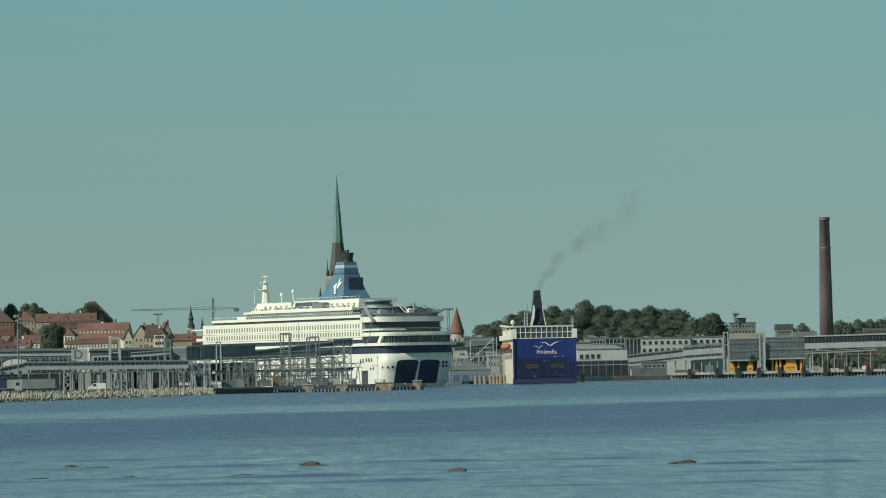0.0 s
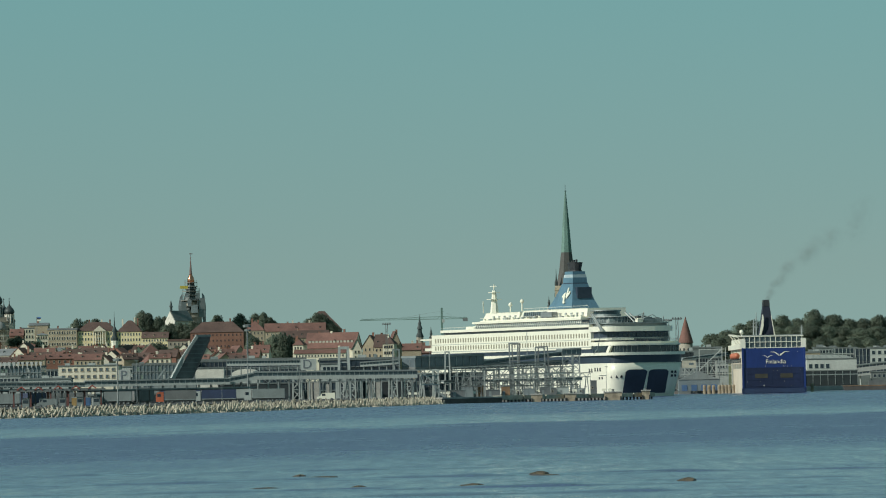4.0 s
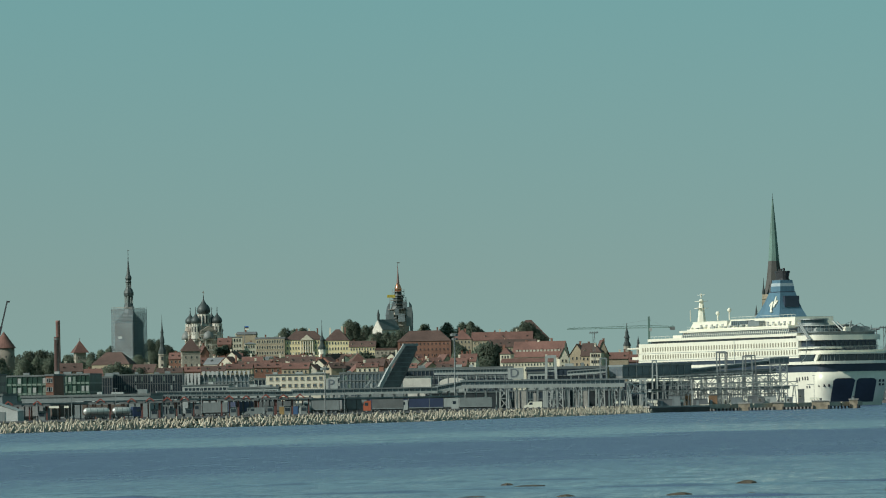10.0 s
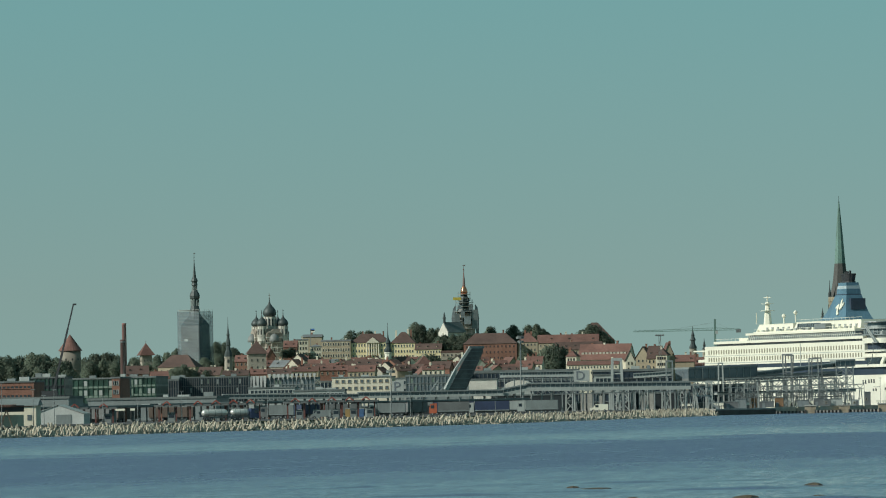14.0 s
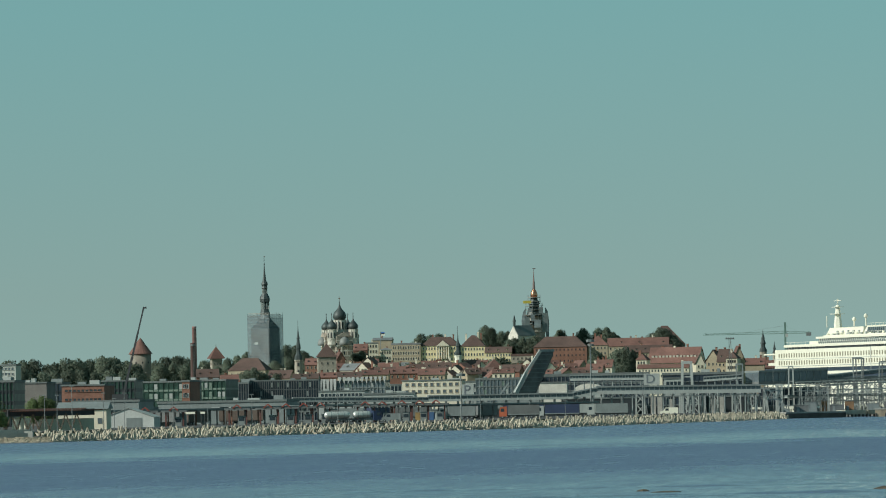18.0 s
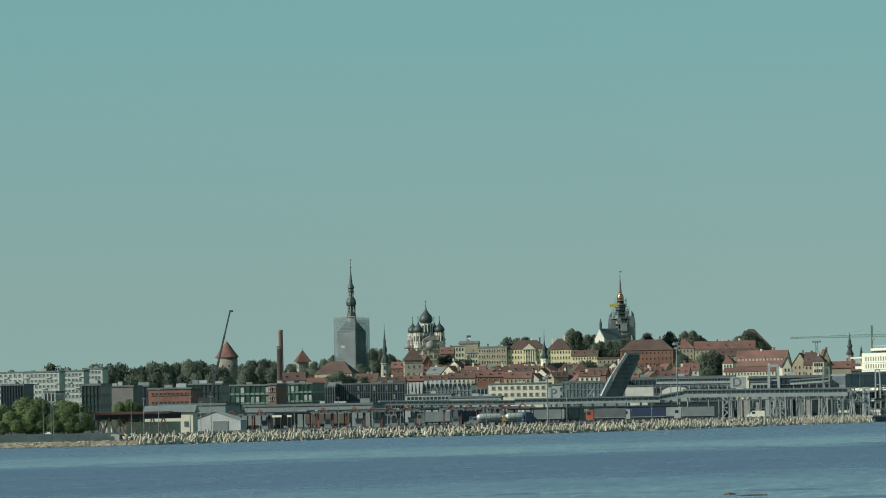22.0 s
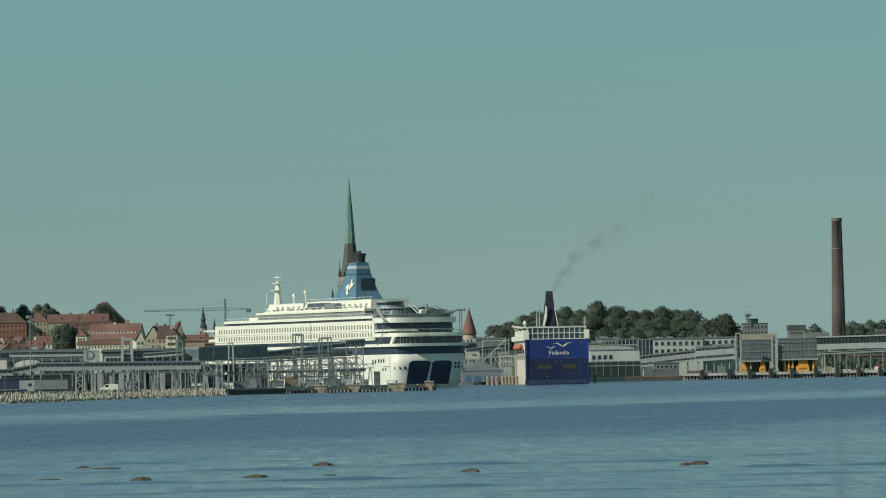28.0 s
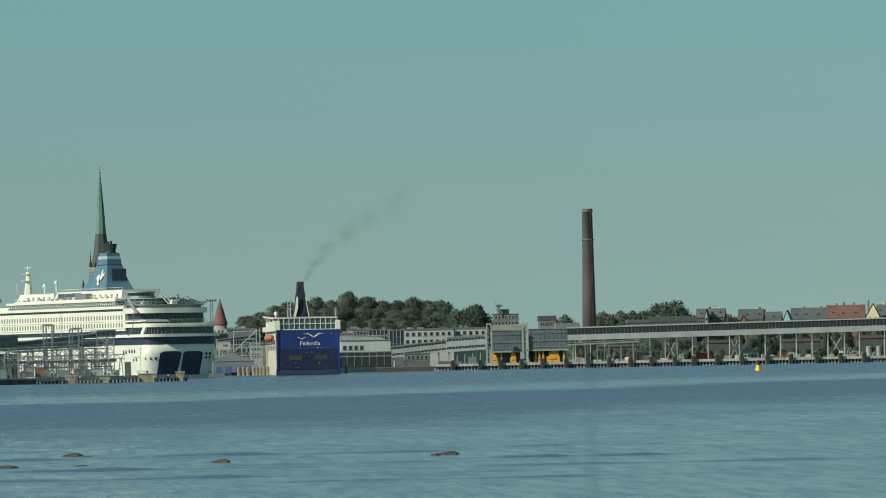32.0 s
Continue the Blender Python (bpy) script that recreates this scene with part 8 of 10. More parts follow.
# floodlight masts with wide heads
for p, w in (((-104.62, 3298.34, 41.9), 5.2), ((51.7, 2699.51, 35.1), 5.0), ((237.75, 3411.73, 36.56), 4.2), ((47.76, 2719.58, 34.59), 4.0)):
    g = max(ground(p[0], p[1]), 0)
    fm = thing("floodlight_mast", pose(p[0], p[1], g), "tall floodlight mast with a wide lamp platform", "floodlight mast", "floodlight masts")
    h = p[2] - g
    for s in (-0.5, 0.5):
        part("leg", Bits().beam((s * 1.6, 0, 0), (s, 0, h), 0.3), M_DARKSTEEL, fm)
    part("platform", Bits().box(0, 0, h, w, 1.2, 0.5), M_DARKSTEEL, fm)
    for i in range(4):
        part("floodlight", Bits().box(-w / 2 + (i + 0.5) * w / 4, -0.6, h + 0.5, 0.7, 0.4, 0.6), M_STEEL, fm)
    for i in range(6):
        part("brace", Bits().beam((-0.7, 0, h * i / 6), (0.7, 0, h * (i + 1) / 6), 0.18), M_DARKSTEEL, fm)

# lamp posts
for p, hv in (((-99.95, 1777.19, 26.26), 1), ((-129.36, 1634.89, 15.65), 1), ((-82.9, 1758.05, 12.49), 0), ((-111.1, 1656.28, 7.49), 0), ((-209.71, 1242.43, 11.46), 0), ((-208.35, 1244.68, 9.94), 0), ((-209.19, 1252.65, 9.45), 0), ((-204.12, 1258.55, 12.61), 0),
              ((-196.64, 1285.04, 10.45), 0), ((-194.59, 1290.41, 10.4), 0), ((-191.97, 1295.86, 12.42), 0), ((-187.66, 1316.69, 10.79), 0), ((-183.53, 1322.32, 10.71), 0), ((-185.91, 1321.99, 9.44), 0), ((-183.29, 1408.12, 9.06), 0), ((-175.31, 1414.17, 8.04), 0),
              ((-166.11, 1430.39, 10.11), 0)):
    lamp_post(*p, 2, bool(hv))
for p, hv in (((-146.62, 1452.62, 9.72), 0), ((-132.61, 1474.05, 9.45), 0), ((-120.85, 1595.43, 14.83), 0), ((-98.95, 1626.99, 7.27), 0), ((-128.91, 2296.38, 30.32), 1), ((-68.65, 1898.76, 8.61), 0), ((-94.97, 1877.6, 8.58), 0), ((-84.31, 1888.12, 8.93), 0),
              ((-55.55, 1999.23, 15.34), 0), ((-49.06, 2019.4, 18.28), 0), ((13.17, 1989.96, 11.58), 0), ((7.51, 1959.99, 10.05), 0), ((63.83, 2699.25, 12.68), 0), ((71.05, 2719.07, 13.68), 0)):
    lamp_post(*p, 2, bool(hv))

# ---- the western quay with its passenger gallery ----
M_QUAY = mat("pale_quay_concrete", (0.40, 0.385, 0.34), 0.85, var=0.2, scale=0.4, grain=0.15, rand=0.12)
M_FENDERPILE = mat("brown_wet_timber", (0.12, 0.085, 0.06), 0.8, var=0.3, scale=0.5)
M_SMOKY = mat("smoky_curtain_wall", (0.13, 0.155, 0.165), 0.35, var=0.25, scale=0.12, grain=0.1)


def west_quay():
    a, b = Vector((165.05, 2861.24, 0.65)), Vector((414.64, 2858.08, 0.88))
    e = thing("gallery_quay", pose(a.x, a.y, 0), "long concrete quay edge on short piles with dark fenders", "quay")
    inv = e.matrix_world.inverted()
    for i in range(24):
        p, q = a.lerp(b, i / 24), a.lerp(b, (i + 0.985) / 24)
        ob = part("deck_beam", span_bits(Bits(), (p.x, p.y - 6, 1.9), (q.x, q.y - 6, 1.9), 6, 1.3), M_QUAY, e)
        ob.matrix_parent_inverse = inv
    # dark colour here stands for the shaded gap under the deck beam
    ob = part("back_wall", span_bits(Bits(), (a.x, a.y - 3.2, -2), (b.x, b.y - 3.2, -2), 1.0, 4.0), M_DKCONC, e, "dark wall behind the piles, coloured as the shaded gap")
    ob.matrix_parent_inverse = inv
    for i in range(150):
        p = a.lerp(b, (i + 0.5) / 150)
        ob = part("pile", Bits().box(p.x, p.y - 7.6, -2, 0.75, 0.8, 3.95), M_QUAY, e)
        ob.matrix_parent_inverse = inv
    for i, px in enumerate((800, 848, 884, 921, 958, 1000, 1038, 1075, 1113, 1150, 1191, 1224, 1266, 1309, 1355, 1396, 1442, 1484, 1526, 1568, 1610)):
        p = a.lerp(b, (px - 765) / 875)
        ob = part("fender", Bits().box(p.x, p.y - 9.6, -1.0, 1.7, 1.0, 6.0), M_BLACK, e, "black rubber fender panel")
        ob.matrix_parent_inverse = inv
        ob = part("fender_pile", Bits().box(p.x - 1.15, p.y - 9.3, -1.0, 0.5, 0.9, 5.4), M_FENDERPILE, e)
        ob.matrix_parent_inverse = inv
        ob = part("bollard", Bits().lathe([(0.4, 2.7), (0.3, 3.2), (0.5, 3.5)], 8, p.x + 5, p.y - 7), M_DARKSTEEL, e)
        ob.matrix_parent_inverse = inv


west_quay()
gangway((241.52, 2965.18, 14.13), (428.86, 2954.03, 16.31), 6.88, "long white passenger gallery with dark glazing on slim columns", 100, 5,
        [(px - 1003) / 637 for px in (1018, 1045, 1070, 1100, 1125, 1150, 1177, 1198, 1225, 1253, 1291, 1308, 1354, 1381, 1409, 1437, 1465, 1494, 1521, 1565, 1600, 1630)], M_LOUVRE, 0.42, 0.1, M_PALE, M_PALE, (6, 10, 16), M_DARKSTEEL, M_PALE, 0.5)
gangway((240.66, 2955.22, 11.46), (278.45, 2958.93, 12.54), 1.47, "lower white gallery deck on steel posts", 10, 4, 6, M_GREYGLASS, 0.5, 0.2, M_PALE, M_PALE, (), M_STEEL, M_PALE, 0.4)


def gate_house(x, y, w, ze, zb, label, legs, depth=14):
    """A grey glass terminal block standing on orange legs; legs: centre and width, as shares of the front."""
    g = ground(x, y)
    e = thing("terminal_block", pose(x, y, g), label, "building", "quay terminal blocks")
    z0, z1 = zb - g, ze - g
    part("body", Bits().box(0, depth / 2, z0, w, depth, z1 - z0), M_SMOKY, e, "smoky grey glazed box")
    for i in range(9):
        part("mullion", Bits().box(-w / 2 + w * (i + 0.5) / 9, -0.08, z0, 0.12, 0.2, z1 - z0), M_GREY, e)
    for f, m in ((0.12, M_GREY), (0.40, M_DARKSTEEL), (0.44, M_GREY), (0.78, M_DARKSTEEL)):
        part("floor_line", Bits().box(0, -0.1, z0 + (z1 - z0) * f, w + 0.2, 0.3, 0.45), m, e)
    part("sill", Bits().box(0, depth / 2, z0 - 0.6, w + 0.8, depth + 0.8, 0.7), M_PALE, e, "pale lower edge")
    part("roof", Bits().box(0, depth / 2, z1, w + 0.6, depth + 0.6, 0.4), M_GREY, e)
    for c, lw in legs:
        xx, hw = c * w, lw * w / 2
        leg = part("orange_leg", Bits().box(xx, 2.2, 0, 2 * hw, 2.4, z0 * 0.52).box(xx + hw * 0.1, 2.2, z0 * 0.52, 1.5 * hw, 2.0, z0 * 0.48 - 0.6), M_ORANGE, e, "orange-yellow painted leg")
        part("leg_plate", Bits().box(xx, 0.95, z0 * 0.3, 1.2 * hw, 0.12, 0.4), M_RUST, leg)
    for i in range(8):
        xx = -w / 2 + w * (i + 0.5) / 8
        part("strut", Bits().beam((xx, 6, 0), (xx, 6, z0), 0.4), M_GREY, e)
    part("inner_wall", Bits().box(0, depth - 1, 0, w, 0.6, z0 - 0.6), M_GREY, e)
    return e


gate_house(206.69, 2912.68, 15.03, 19.47, 9.06, "grey glazed gate block on orange legs", ((-0.48, 0.25), (0.2, 0.2), (-0.2, 0.05)))
gate_house(228.12, 2916.09, 19.69, 19.96, 9.54, "larger grey glazed gate block on orange legs", ((0.12, 0.34), (-0.34, 0.06), (-0.24, 0.06), (-0.14, 0.06), (0.4, 0.05)))
for p in ((194.95, 2893.44, 23.31, 197.16, 2893.29), (213.29, 2892.15, 23.53, 215.77, 2891.96)):
    portal(p[0], p[1], p[3], p[4], p[2], "tall white gantry frame on the quay", M_PALE, 0.55)
    g = ground(p[0], p[1])
    xm = (p[0] + p[3]) / 2
    hb = thing("hoist_tower", pose(xm, p[1] + 8, g), "dark hoist tower inside the white frame", "tower", "hoist towers")
    part("body", Bits().box(0, 2, 0, 1.6, 2, p[2] - g - 2), M_DARKSTEEL, hb)
    for i in range(6):
        part("landing", Bits().box(0, 0.8, 3 + i * 2.6, 2.2, 1.5, 0.25), M_GREY, hb)
    sp = thing("gantry_foot", pose(xm, p[1] - 1, g), "white splayed foot frame of the gantry", "frame", "gantry feet")
    for s in (-1, 1):
        part("raker", Bits().beam((s * 2.2, 0, 0), (s * 0.7, 0, 5.0), 0.4), M_PALE, sp)
    part("crossbar", Bits().beam((-1.7, 0, 1.6), (1.7, 0, 1.6), 0.35), M_PALE, sp)


def two_deck_gallery(p, q, h, label, wall, bays):
    """A sloping covered gallery with two window bands between pale walls."""
    e = thing("gallery", pose(*p), label, "gallery", "terminal galleries")
    c = Vector(q) - Vector(p)
    for f0, f1, m, nm, d in ((0.0, 0.18, wall, "lower_wall", 8.0), (0.18, 0.34, M_GLASSBLUE, "glazing", 7.6), (0.34, 0.70, wall, "middle_wall", 8.0), (0.70, 0.84, M_GLASSBLUE, "glazing", 7.6), (0.84, 0.90, wall, "upper_wall", 8.0), (0.90, 1.0, M_GREY, "roof", 8.6)):
        part(nm, span_bits(Bits(), (0, 0, h * f0), (c.x, c.y, c.z + h * f0), d, h * (f1 - f0)), m, e)
    for i in range(bays):
        t = (i + 0.5) / bays
        for f in (0.18, 0.70):
            part("mullion", Bits().box(c.x * t, c.y * t - 3.9, c.z * t + h * f, 0.2, 0.25, h * 0.15), M_PALE, e)
    for i in range(5):
        t = (i + 0.3) / 5
        g0 = max(ground(p[0] + c.x * t, p[1] + c.y * t), 0) - p[2]
        for s in (-2.5, 2.5):
            part("column", Bits().beam((c.x * t, c.y * t + s, g0), (c.x * t, c.y * t + s, c.z * t), 0.6, 0, 6), M_PALE, e)
    return e


two_deck_gallery((176.43, 2924.68, 9.09), (196.14, 2923.43, 10.16), 7.83, "white sloping gallery with two glazed window bands", M_PALE, 12)
two_deck_gallery((147.8, 2928.27, 6.74), (176.26, 2926.7, 9.38), 6.09, "grey inclined gallery with a pale roof edge", mat("light_grey_cladding", (0.30, 0.31, 0.30), 0.6, var=0.12), 16)
tm = block(132.56, 2876.95, 25.09, 15.6, 16.1, 24, 0, M_FLATS, "grid", 0, 0, "pale terminal building with a row of square windows", plant=0)
windows(tm, 4, 1, -12.0, -0.6, [11.1 - tm.location.z], 2.0, 2.3, 0.0, M_PALE, M_GLASS)
part("sloped_roof", Bits().slab([(-12.8, 15.6 - tm.location.z), (12.8, 15.6 - tm.location.z), (6.5, 17.6 - tm.location.z), (-12.8, 17.9 - tm.location.z)], 3, 22), M_PALE, tm, "shallow pale sheet roof")
for i in range(6):
    part("roof_seam", Bits().beam((-12 + i * 3.5, 2.9, 16.1 - tm.location.z), (-12.6 + i * 3.1, 2.9, 17.6 - tm.location.z), 0.15), M_GREY, tm)
# the lower storey's shade is in its near-black wall and glass colour
tb = block(131.49, 2856.98, 26.05, 9.61, 10.0, 10, 0, M_LOUVRE, "curtain", 7, 2, "lower terminal storey coloured near-black as shade, with slim columns", plant=0, storey=3.4, glass_mat=M_LOUVRE, trim=M_GREY, mull=M_STEEL)
part("window_band", Bits().box(0, -0.1, 7.6 - tb.location.z, 26.0, 0.3, 0.5), M_STEEL, tb)
block(145.87, 2996.45, 11.88, 21.51, 22.1, 20, 0, M_DARKROOF, "bands", 6, 2, "grey rooftop storey of the terminal", plant=1)
block(153.94, 2986.03, 7.7, 21, 21.59, 20, 0, M_DARKROOF, "curtain", 4, 3, "dark glazed lift block", glass_mat=M_GLASSBLUE, plant=0)
block(174.46, 3055.02, 27.27, 21.34, 22.25, 24, 0, M_FLATS, "grid", 8, 3, "pale cream terminal office with square windows", win=(1.9, 2.0), storey=4.0, plant=3)
block(198.4, 3073.6, 18.3, 21.63, 22.54, 24, 0, M_FLATS, "grid", 5, 3, "pale terminal office with square windows", win=(1.9, 2.0), storey=4.0, plant=2)
block(128.33, 2997.25, 7.72, 19.46, 20.35, 20, 0, M_TAN, "grid", 4, 2, "tan low block behind the ferry", plant=2)
block(141.8, 3146.81, 12.16, 22.5, 23.43, 20, 0, M_GREY, "grid", 6, 2, "grey roofs behind the terminal", plant=3)
block(158.02, 2865.65, 12.5, 8.57, 9.13, 8, 0, M_DARKROOF, "grid", 5, 1, "dark quayside shed with small windows", plant=0)
block(56.98, 2699.4, 8.55, 12.9, 13.4, 12, 0, M_GREY, "grid", 4, 2, "grey control house with external stairs", win=(1.2, 1.3), storey=3.4, plant=2)
block(66.8, 2719.18, 12.39, 16.45, 16.99, 14, 0, M_LOUVRE, "bands", 8, 3, "dark open-sided terminal annexe", glass_mat=M_LOUVRE, trim=M_GREY, mull=M_GREY, plant=2)
block(72.41, 2689.03, 5.86, 14.09, 14.62, 10, 0, M_PALE, "grid", 4, 2, "pale port office beside the berth", win=(1.4, 1.5), storey=3.2, plant=1)
block(55.78, 2639.41, 10.46, 7.43, 7.95, 8, 0, M_GREY, "bands", 5, 2, "low pale berth office", glass_mat=M_GLASSBLUE, plant=0, storey=3)
block(55.67, 2779.44, 10.46, 19.95, 20.78, 12, 0, M_DARKROOF, "bands", 6, 4, "dark blue-grey terminal roofs beyond the bow", glass_mat=M_LOUVRE, trim=M_DARKROOF, plant=2, mull=M_LOUVRE)
block(70.17, 2899.15, 15.5, 22.33, 23.19, 12, 0, M_DARKROOF, "grid", 0, 0, "dark roofs behind the berth", plant=2)
gangway((52.41, 2659.48, 15.42), (74.07, 2678.98, 17.73), 1.32, "sloping pale gangway to the ferry", 10, 3, 4, M_GREYGLASS, 0.4, 0.2, M_PALE, M_STEEL)
for p in ((68.46, 2599.1), (70, 2599.06), (71.55, 2599.02), (73.09, 2598.97), (74.89, 2598.92), (60.8, 2559.28), (62.83, 2559.23), (64.86, 2559.18), (110.64, 2597.65)):
    solid("mooring_pile", Bits().lathe([(0.8, -3), (0.8, 3.6), (0.6, 3.9)], 10), mat("stained_concrete", (0.30, 0.25, 0.18), 0.9, var=0.35, scale=0.5, grain=0.2), "stained round mooring pile in the water", "pile", "mooring piles", m=pose(*p, 0))
trestle(66.45, 2639.16, 4, 4, 1.4, 15.06, 2, M_PALE, "pale steel trestle of the berth gangway")
trestle(55.74, 2639.41, 5, 4, 1.4, 12.1, 2, M_PALE, "pale steel trestle of the berth gangway")
solid("berth_apron", span_bits(Bits(), (51.06, 2659.51, -3), (78.5, 2678.85, -3), 30, 4.4), M_DKCONC, "concrete berth beside the blue ferry", "quay", kind="structure")
gc = thing("gangway_cabin", pose(55.74, 2639.41, 12.1), "pale box cabin on the berth trestle", "cabin")
part("body", Bits().box(0, 0, 0, 6.3, 4.2, 3.5), M_DULLCREAM, gc)
part("roof", Bits().box(0, 0, 3.5, 6.7, 4.6, 0.2), M_GREY, gc)
part("window", Bits().box(1.0, -2.12, 1.2, 2.2, 0.1, 1.1), M_GREYGLASS, gc)
for za, zb, xa, xb, w in ((12.6, 12.9, 59, 76, 0.35), (14.2, 14.5, 59, 76, 0.25), (11.0, 20.6, 60.5, 71, 0.45), (20.4, 20.4, 60.5, 72, 0.35), (9.0, 9.2, 52, 76, 0.3)):
    solid("berth_brace", Bits().beam((0, 0, 0), (xb - xa, 0, zb - za), w), M_PALE, "pale steel bracing of the berth gangway", "beam", "berth braces", m=pose(xa, 2637.0, za))
for xa, zt in ((60.5, 20.6), (64.0, 14.6), (71.0, 21.4), (72.6, 21.4), (75.6, 15.0)):
    solid("berth_post", Bits().beam((0, 0, 0), (0, 0, zt - 1.4), 0.4), M_PALE, "pale steel post of the berth gangway", "post", "berth posts", m=pose(xa, 2637.0, 1.4))
x, y, w, ze, zr = 59.87, 2624.32, 18.71, 6.56, 10.46
bs = thing("berth_shed", pose(x, y, 1.4), "blue-grey berth shed with a low pitched roof and blue doors", "shed")
part("wall", Bits().box(0, 5, 0, w, 10, ze - 1.4), mat("blue_grey_cladding", (0.14, 0.175, 0.19), 0.6, var=0.15), bs)
part("roof", Bits().gable(0, 5, ze - 1.4, w, 10, zr - ze, "y", 0.3), M_GREY, bs)
for i in range(4):
    part("door", Bits().box(-w * 0.36 + i * w * 0.24, -0.06, 0, 2.6, 0.14, 2.8), mat("blue_door_paint", (0.05, 0.11, 0.22), 0.6), bs)
dk = thing("floating_dock", pose(146.09, 2756.13, 0), "long low dark barge moored along the quay", "barge")
part("hull", Bits().slab([(-13, -0.5), (13, -0.5), (14, 2.0), (-14, 2.0)], -3, 3), M_DKCONC, dk)
part("deck", Bits().box(0, 0, 2.0, 28, 6.2, 0.3), M_RUST, dk)
part("deckhouse", Bits().box(3, 0, 2.3, 9, 3, 2.4), M_DARKSTEEL, dk)
# quay clutter: tanks, cabins and vehicles
for (x, y), w, h, m, lb in (((278.6, 2971.97), 0.9, 5.2, M_CONC, "pale concrete"), ((280.36, 2971.8), 0.9, 5.4, M_DULLCREAM, "cream"), ((282.42, 2971.61), 0.9, 5.4, M_CONC, "pale concrete"), ((290.25, 2975.88), 1.0, 5.5, M_DULLCREAM, "cream"),
                            ((404.94, 3002.82), 1.4, 6.0, M_CONC, "pale concrete"), ((410.26, 3002.1), 1.4, 6.2, M_CONC, "pale concrete")):
    sl = thing("silo", pose(x, y, ground(x, y)), lb + " silo standing on the quay", "silo", "quay silos")
    part("body", Bits().lathe([(w, 0), (w, h - 0.8), (w * 1.15, h - 0.8), (w * 1.15, h - 0.3), (w * 0.6, h)], 14), m, sl)
for (x, y), l, hh, m, lb in (((312.91, 2973.58), 6, 4.2, M_RED, "red container on the quay"), ((283.72, 2966.46), 4, 3.2, M_WHITE, "white cabin on the quay"), ((362.26, 2988.12), 4, 3.4, M_PALE, "white container on the quay"),
                         ((175.9, 2889.65), 12, 2.4, mat("purple_grey_paint", (0.17, 0.13, 0.13), 0.6), "purple-grey container"), ((187.73, 2898.93), 4, 4.5, M_GREY, "grey container"), ((321.67, 2977.68), 7, 2.6, M_TAN, "tan container"), ((326.62, 2982.17), 5, 2.2, M_PALE, "pale container"), ((353.69, 2984.11), 8, 2.0, M_DARKSTEEL, "dark steel container"), ((394.03, 2984.1), 8, 2.0, M_PALE, "pale container")):
    c = thing("container", pose(x, y, ground(x, y)), lb + " of ribbed steel", "container", "quay containers")
    part("body", Bits().box(0, 0, 0, l, 2.4, hh), m, c)
    for i in range(int(l / 0.8)):
        part("rib", Bits().box(-l / 2 + 0.4 + i * 0.8, -1.22, 0.1, 0.25, 0.08, hh - 0.3), m, c)
x, y = 337.87, 2965.82
hut = thing("site_hut", pose(x, y, ground(x, y)), "pale timber site hut with a low pitched roof", "hut")
part("wall", Bits().box(0, 2, 0, 8.0, 4, 4.2), M_PALE, hut)
part("roof", Bits().gable(0, 2, 4.2, 8.0, 4, 1.0, "x", 0.4), M_GREY, hut)
for i in range(4):
    part("window", Bits().box(-2.9 + i * 1.9, -0.05, 1.6, 1.1, 0.12, 1.2), M_GLASSBLUE, hut)
part("door", Bits().box(3.4, -0.05, 0, 0.9, 0.1, 2.1), M_GREY, hut)
x, y = 376.27, 2971.27
cv = thing("conveyor", pose(x, y, ground(x, y)), "brown inclined conveyor resting on trestle legs", "conveyor")
part("belt_frame", Bits().beam((-6, 0, 2.0), (5, 0, 5.6), 0.9), M_TAN, cv)
for xx, zz in ((-4, 2.6), (0, 4.0), (4, 5.2)):
    part("leg", Bits().beam((xx, 0, 0), (xx, 0, zz), 0.3), M_TAN, cv)
for p in ((302.38, 2969.64), (334.91, 2971.18), (391.03, 2979.45)):
    fr = thing("raked_frame", pose(*p, ground(*p)), "pale raked steel frame under the gallery", "frame", "raked frames")
    for xa, xb in ((-3.2, -0.8), (3.2, 0.8), (-1.2, 0.0), (1.2, 0.0)):
        part("raker", Bits().beam((xa, 0, 0), (xb, 0, 6.0), 0.32), M_PALE, fr)
    part("crossbar", Bits().beam((-2.0, 0, 3.0), (2.0, 0, 3.0), 0.28), M_PALE, fr)
QC = random.Random(12)
for i in range(44):
    x, y = (245.18, 2979.93)[0] + i * 3.8 + QC.random() * 3, 2986 + QC.random() * 40
    w, h = 1.5 + 3.5 * QC.random(), 1.2 + 2.6 * QC.random()
    pl = thing("stacked_goods", pose(x, y, ground(x, y), 0, 0, QC.uniform(-20, 20)), ("grey", "tan", "pale", "white", "red")[i % 5] + " pallet load standing under the gallery", "pallet load", "quay goods")
    part("pallet", Bits().box(0, 0, 0, w, 1.4, 0.2), M_TAN, pl)
    part("load", Bits().box(0, 0, 0.2, w * 0.92, 1.2, h), (M_GREY, M_TAN, M_PALE, M_WHITE, M_RED)[i % 5], pl)
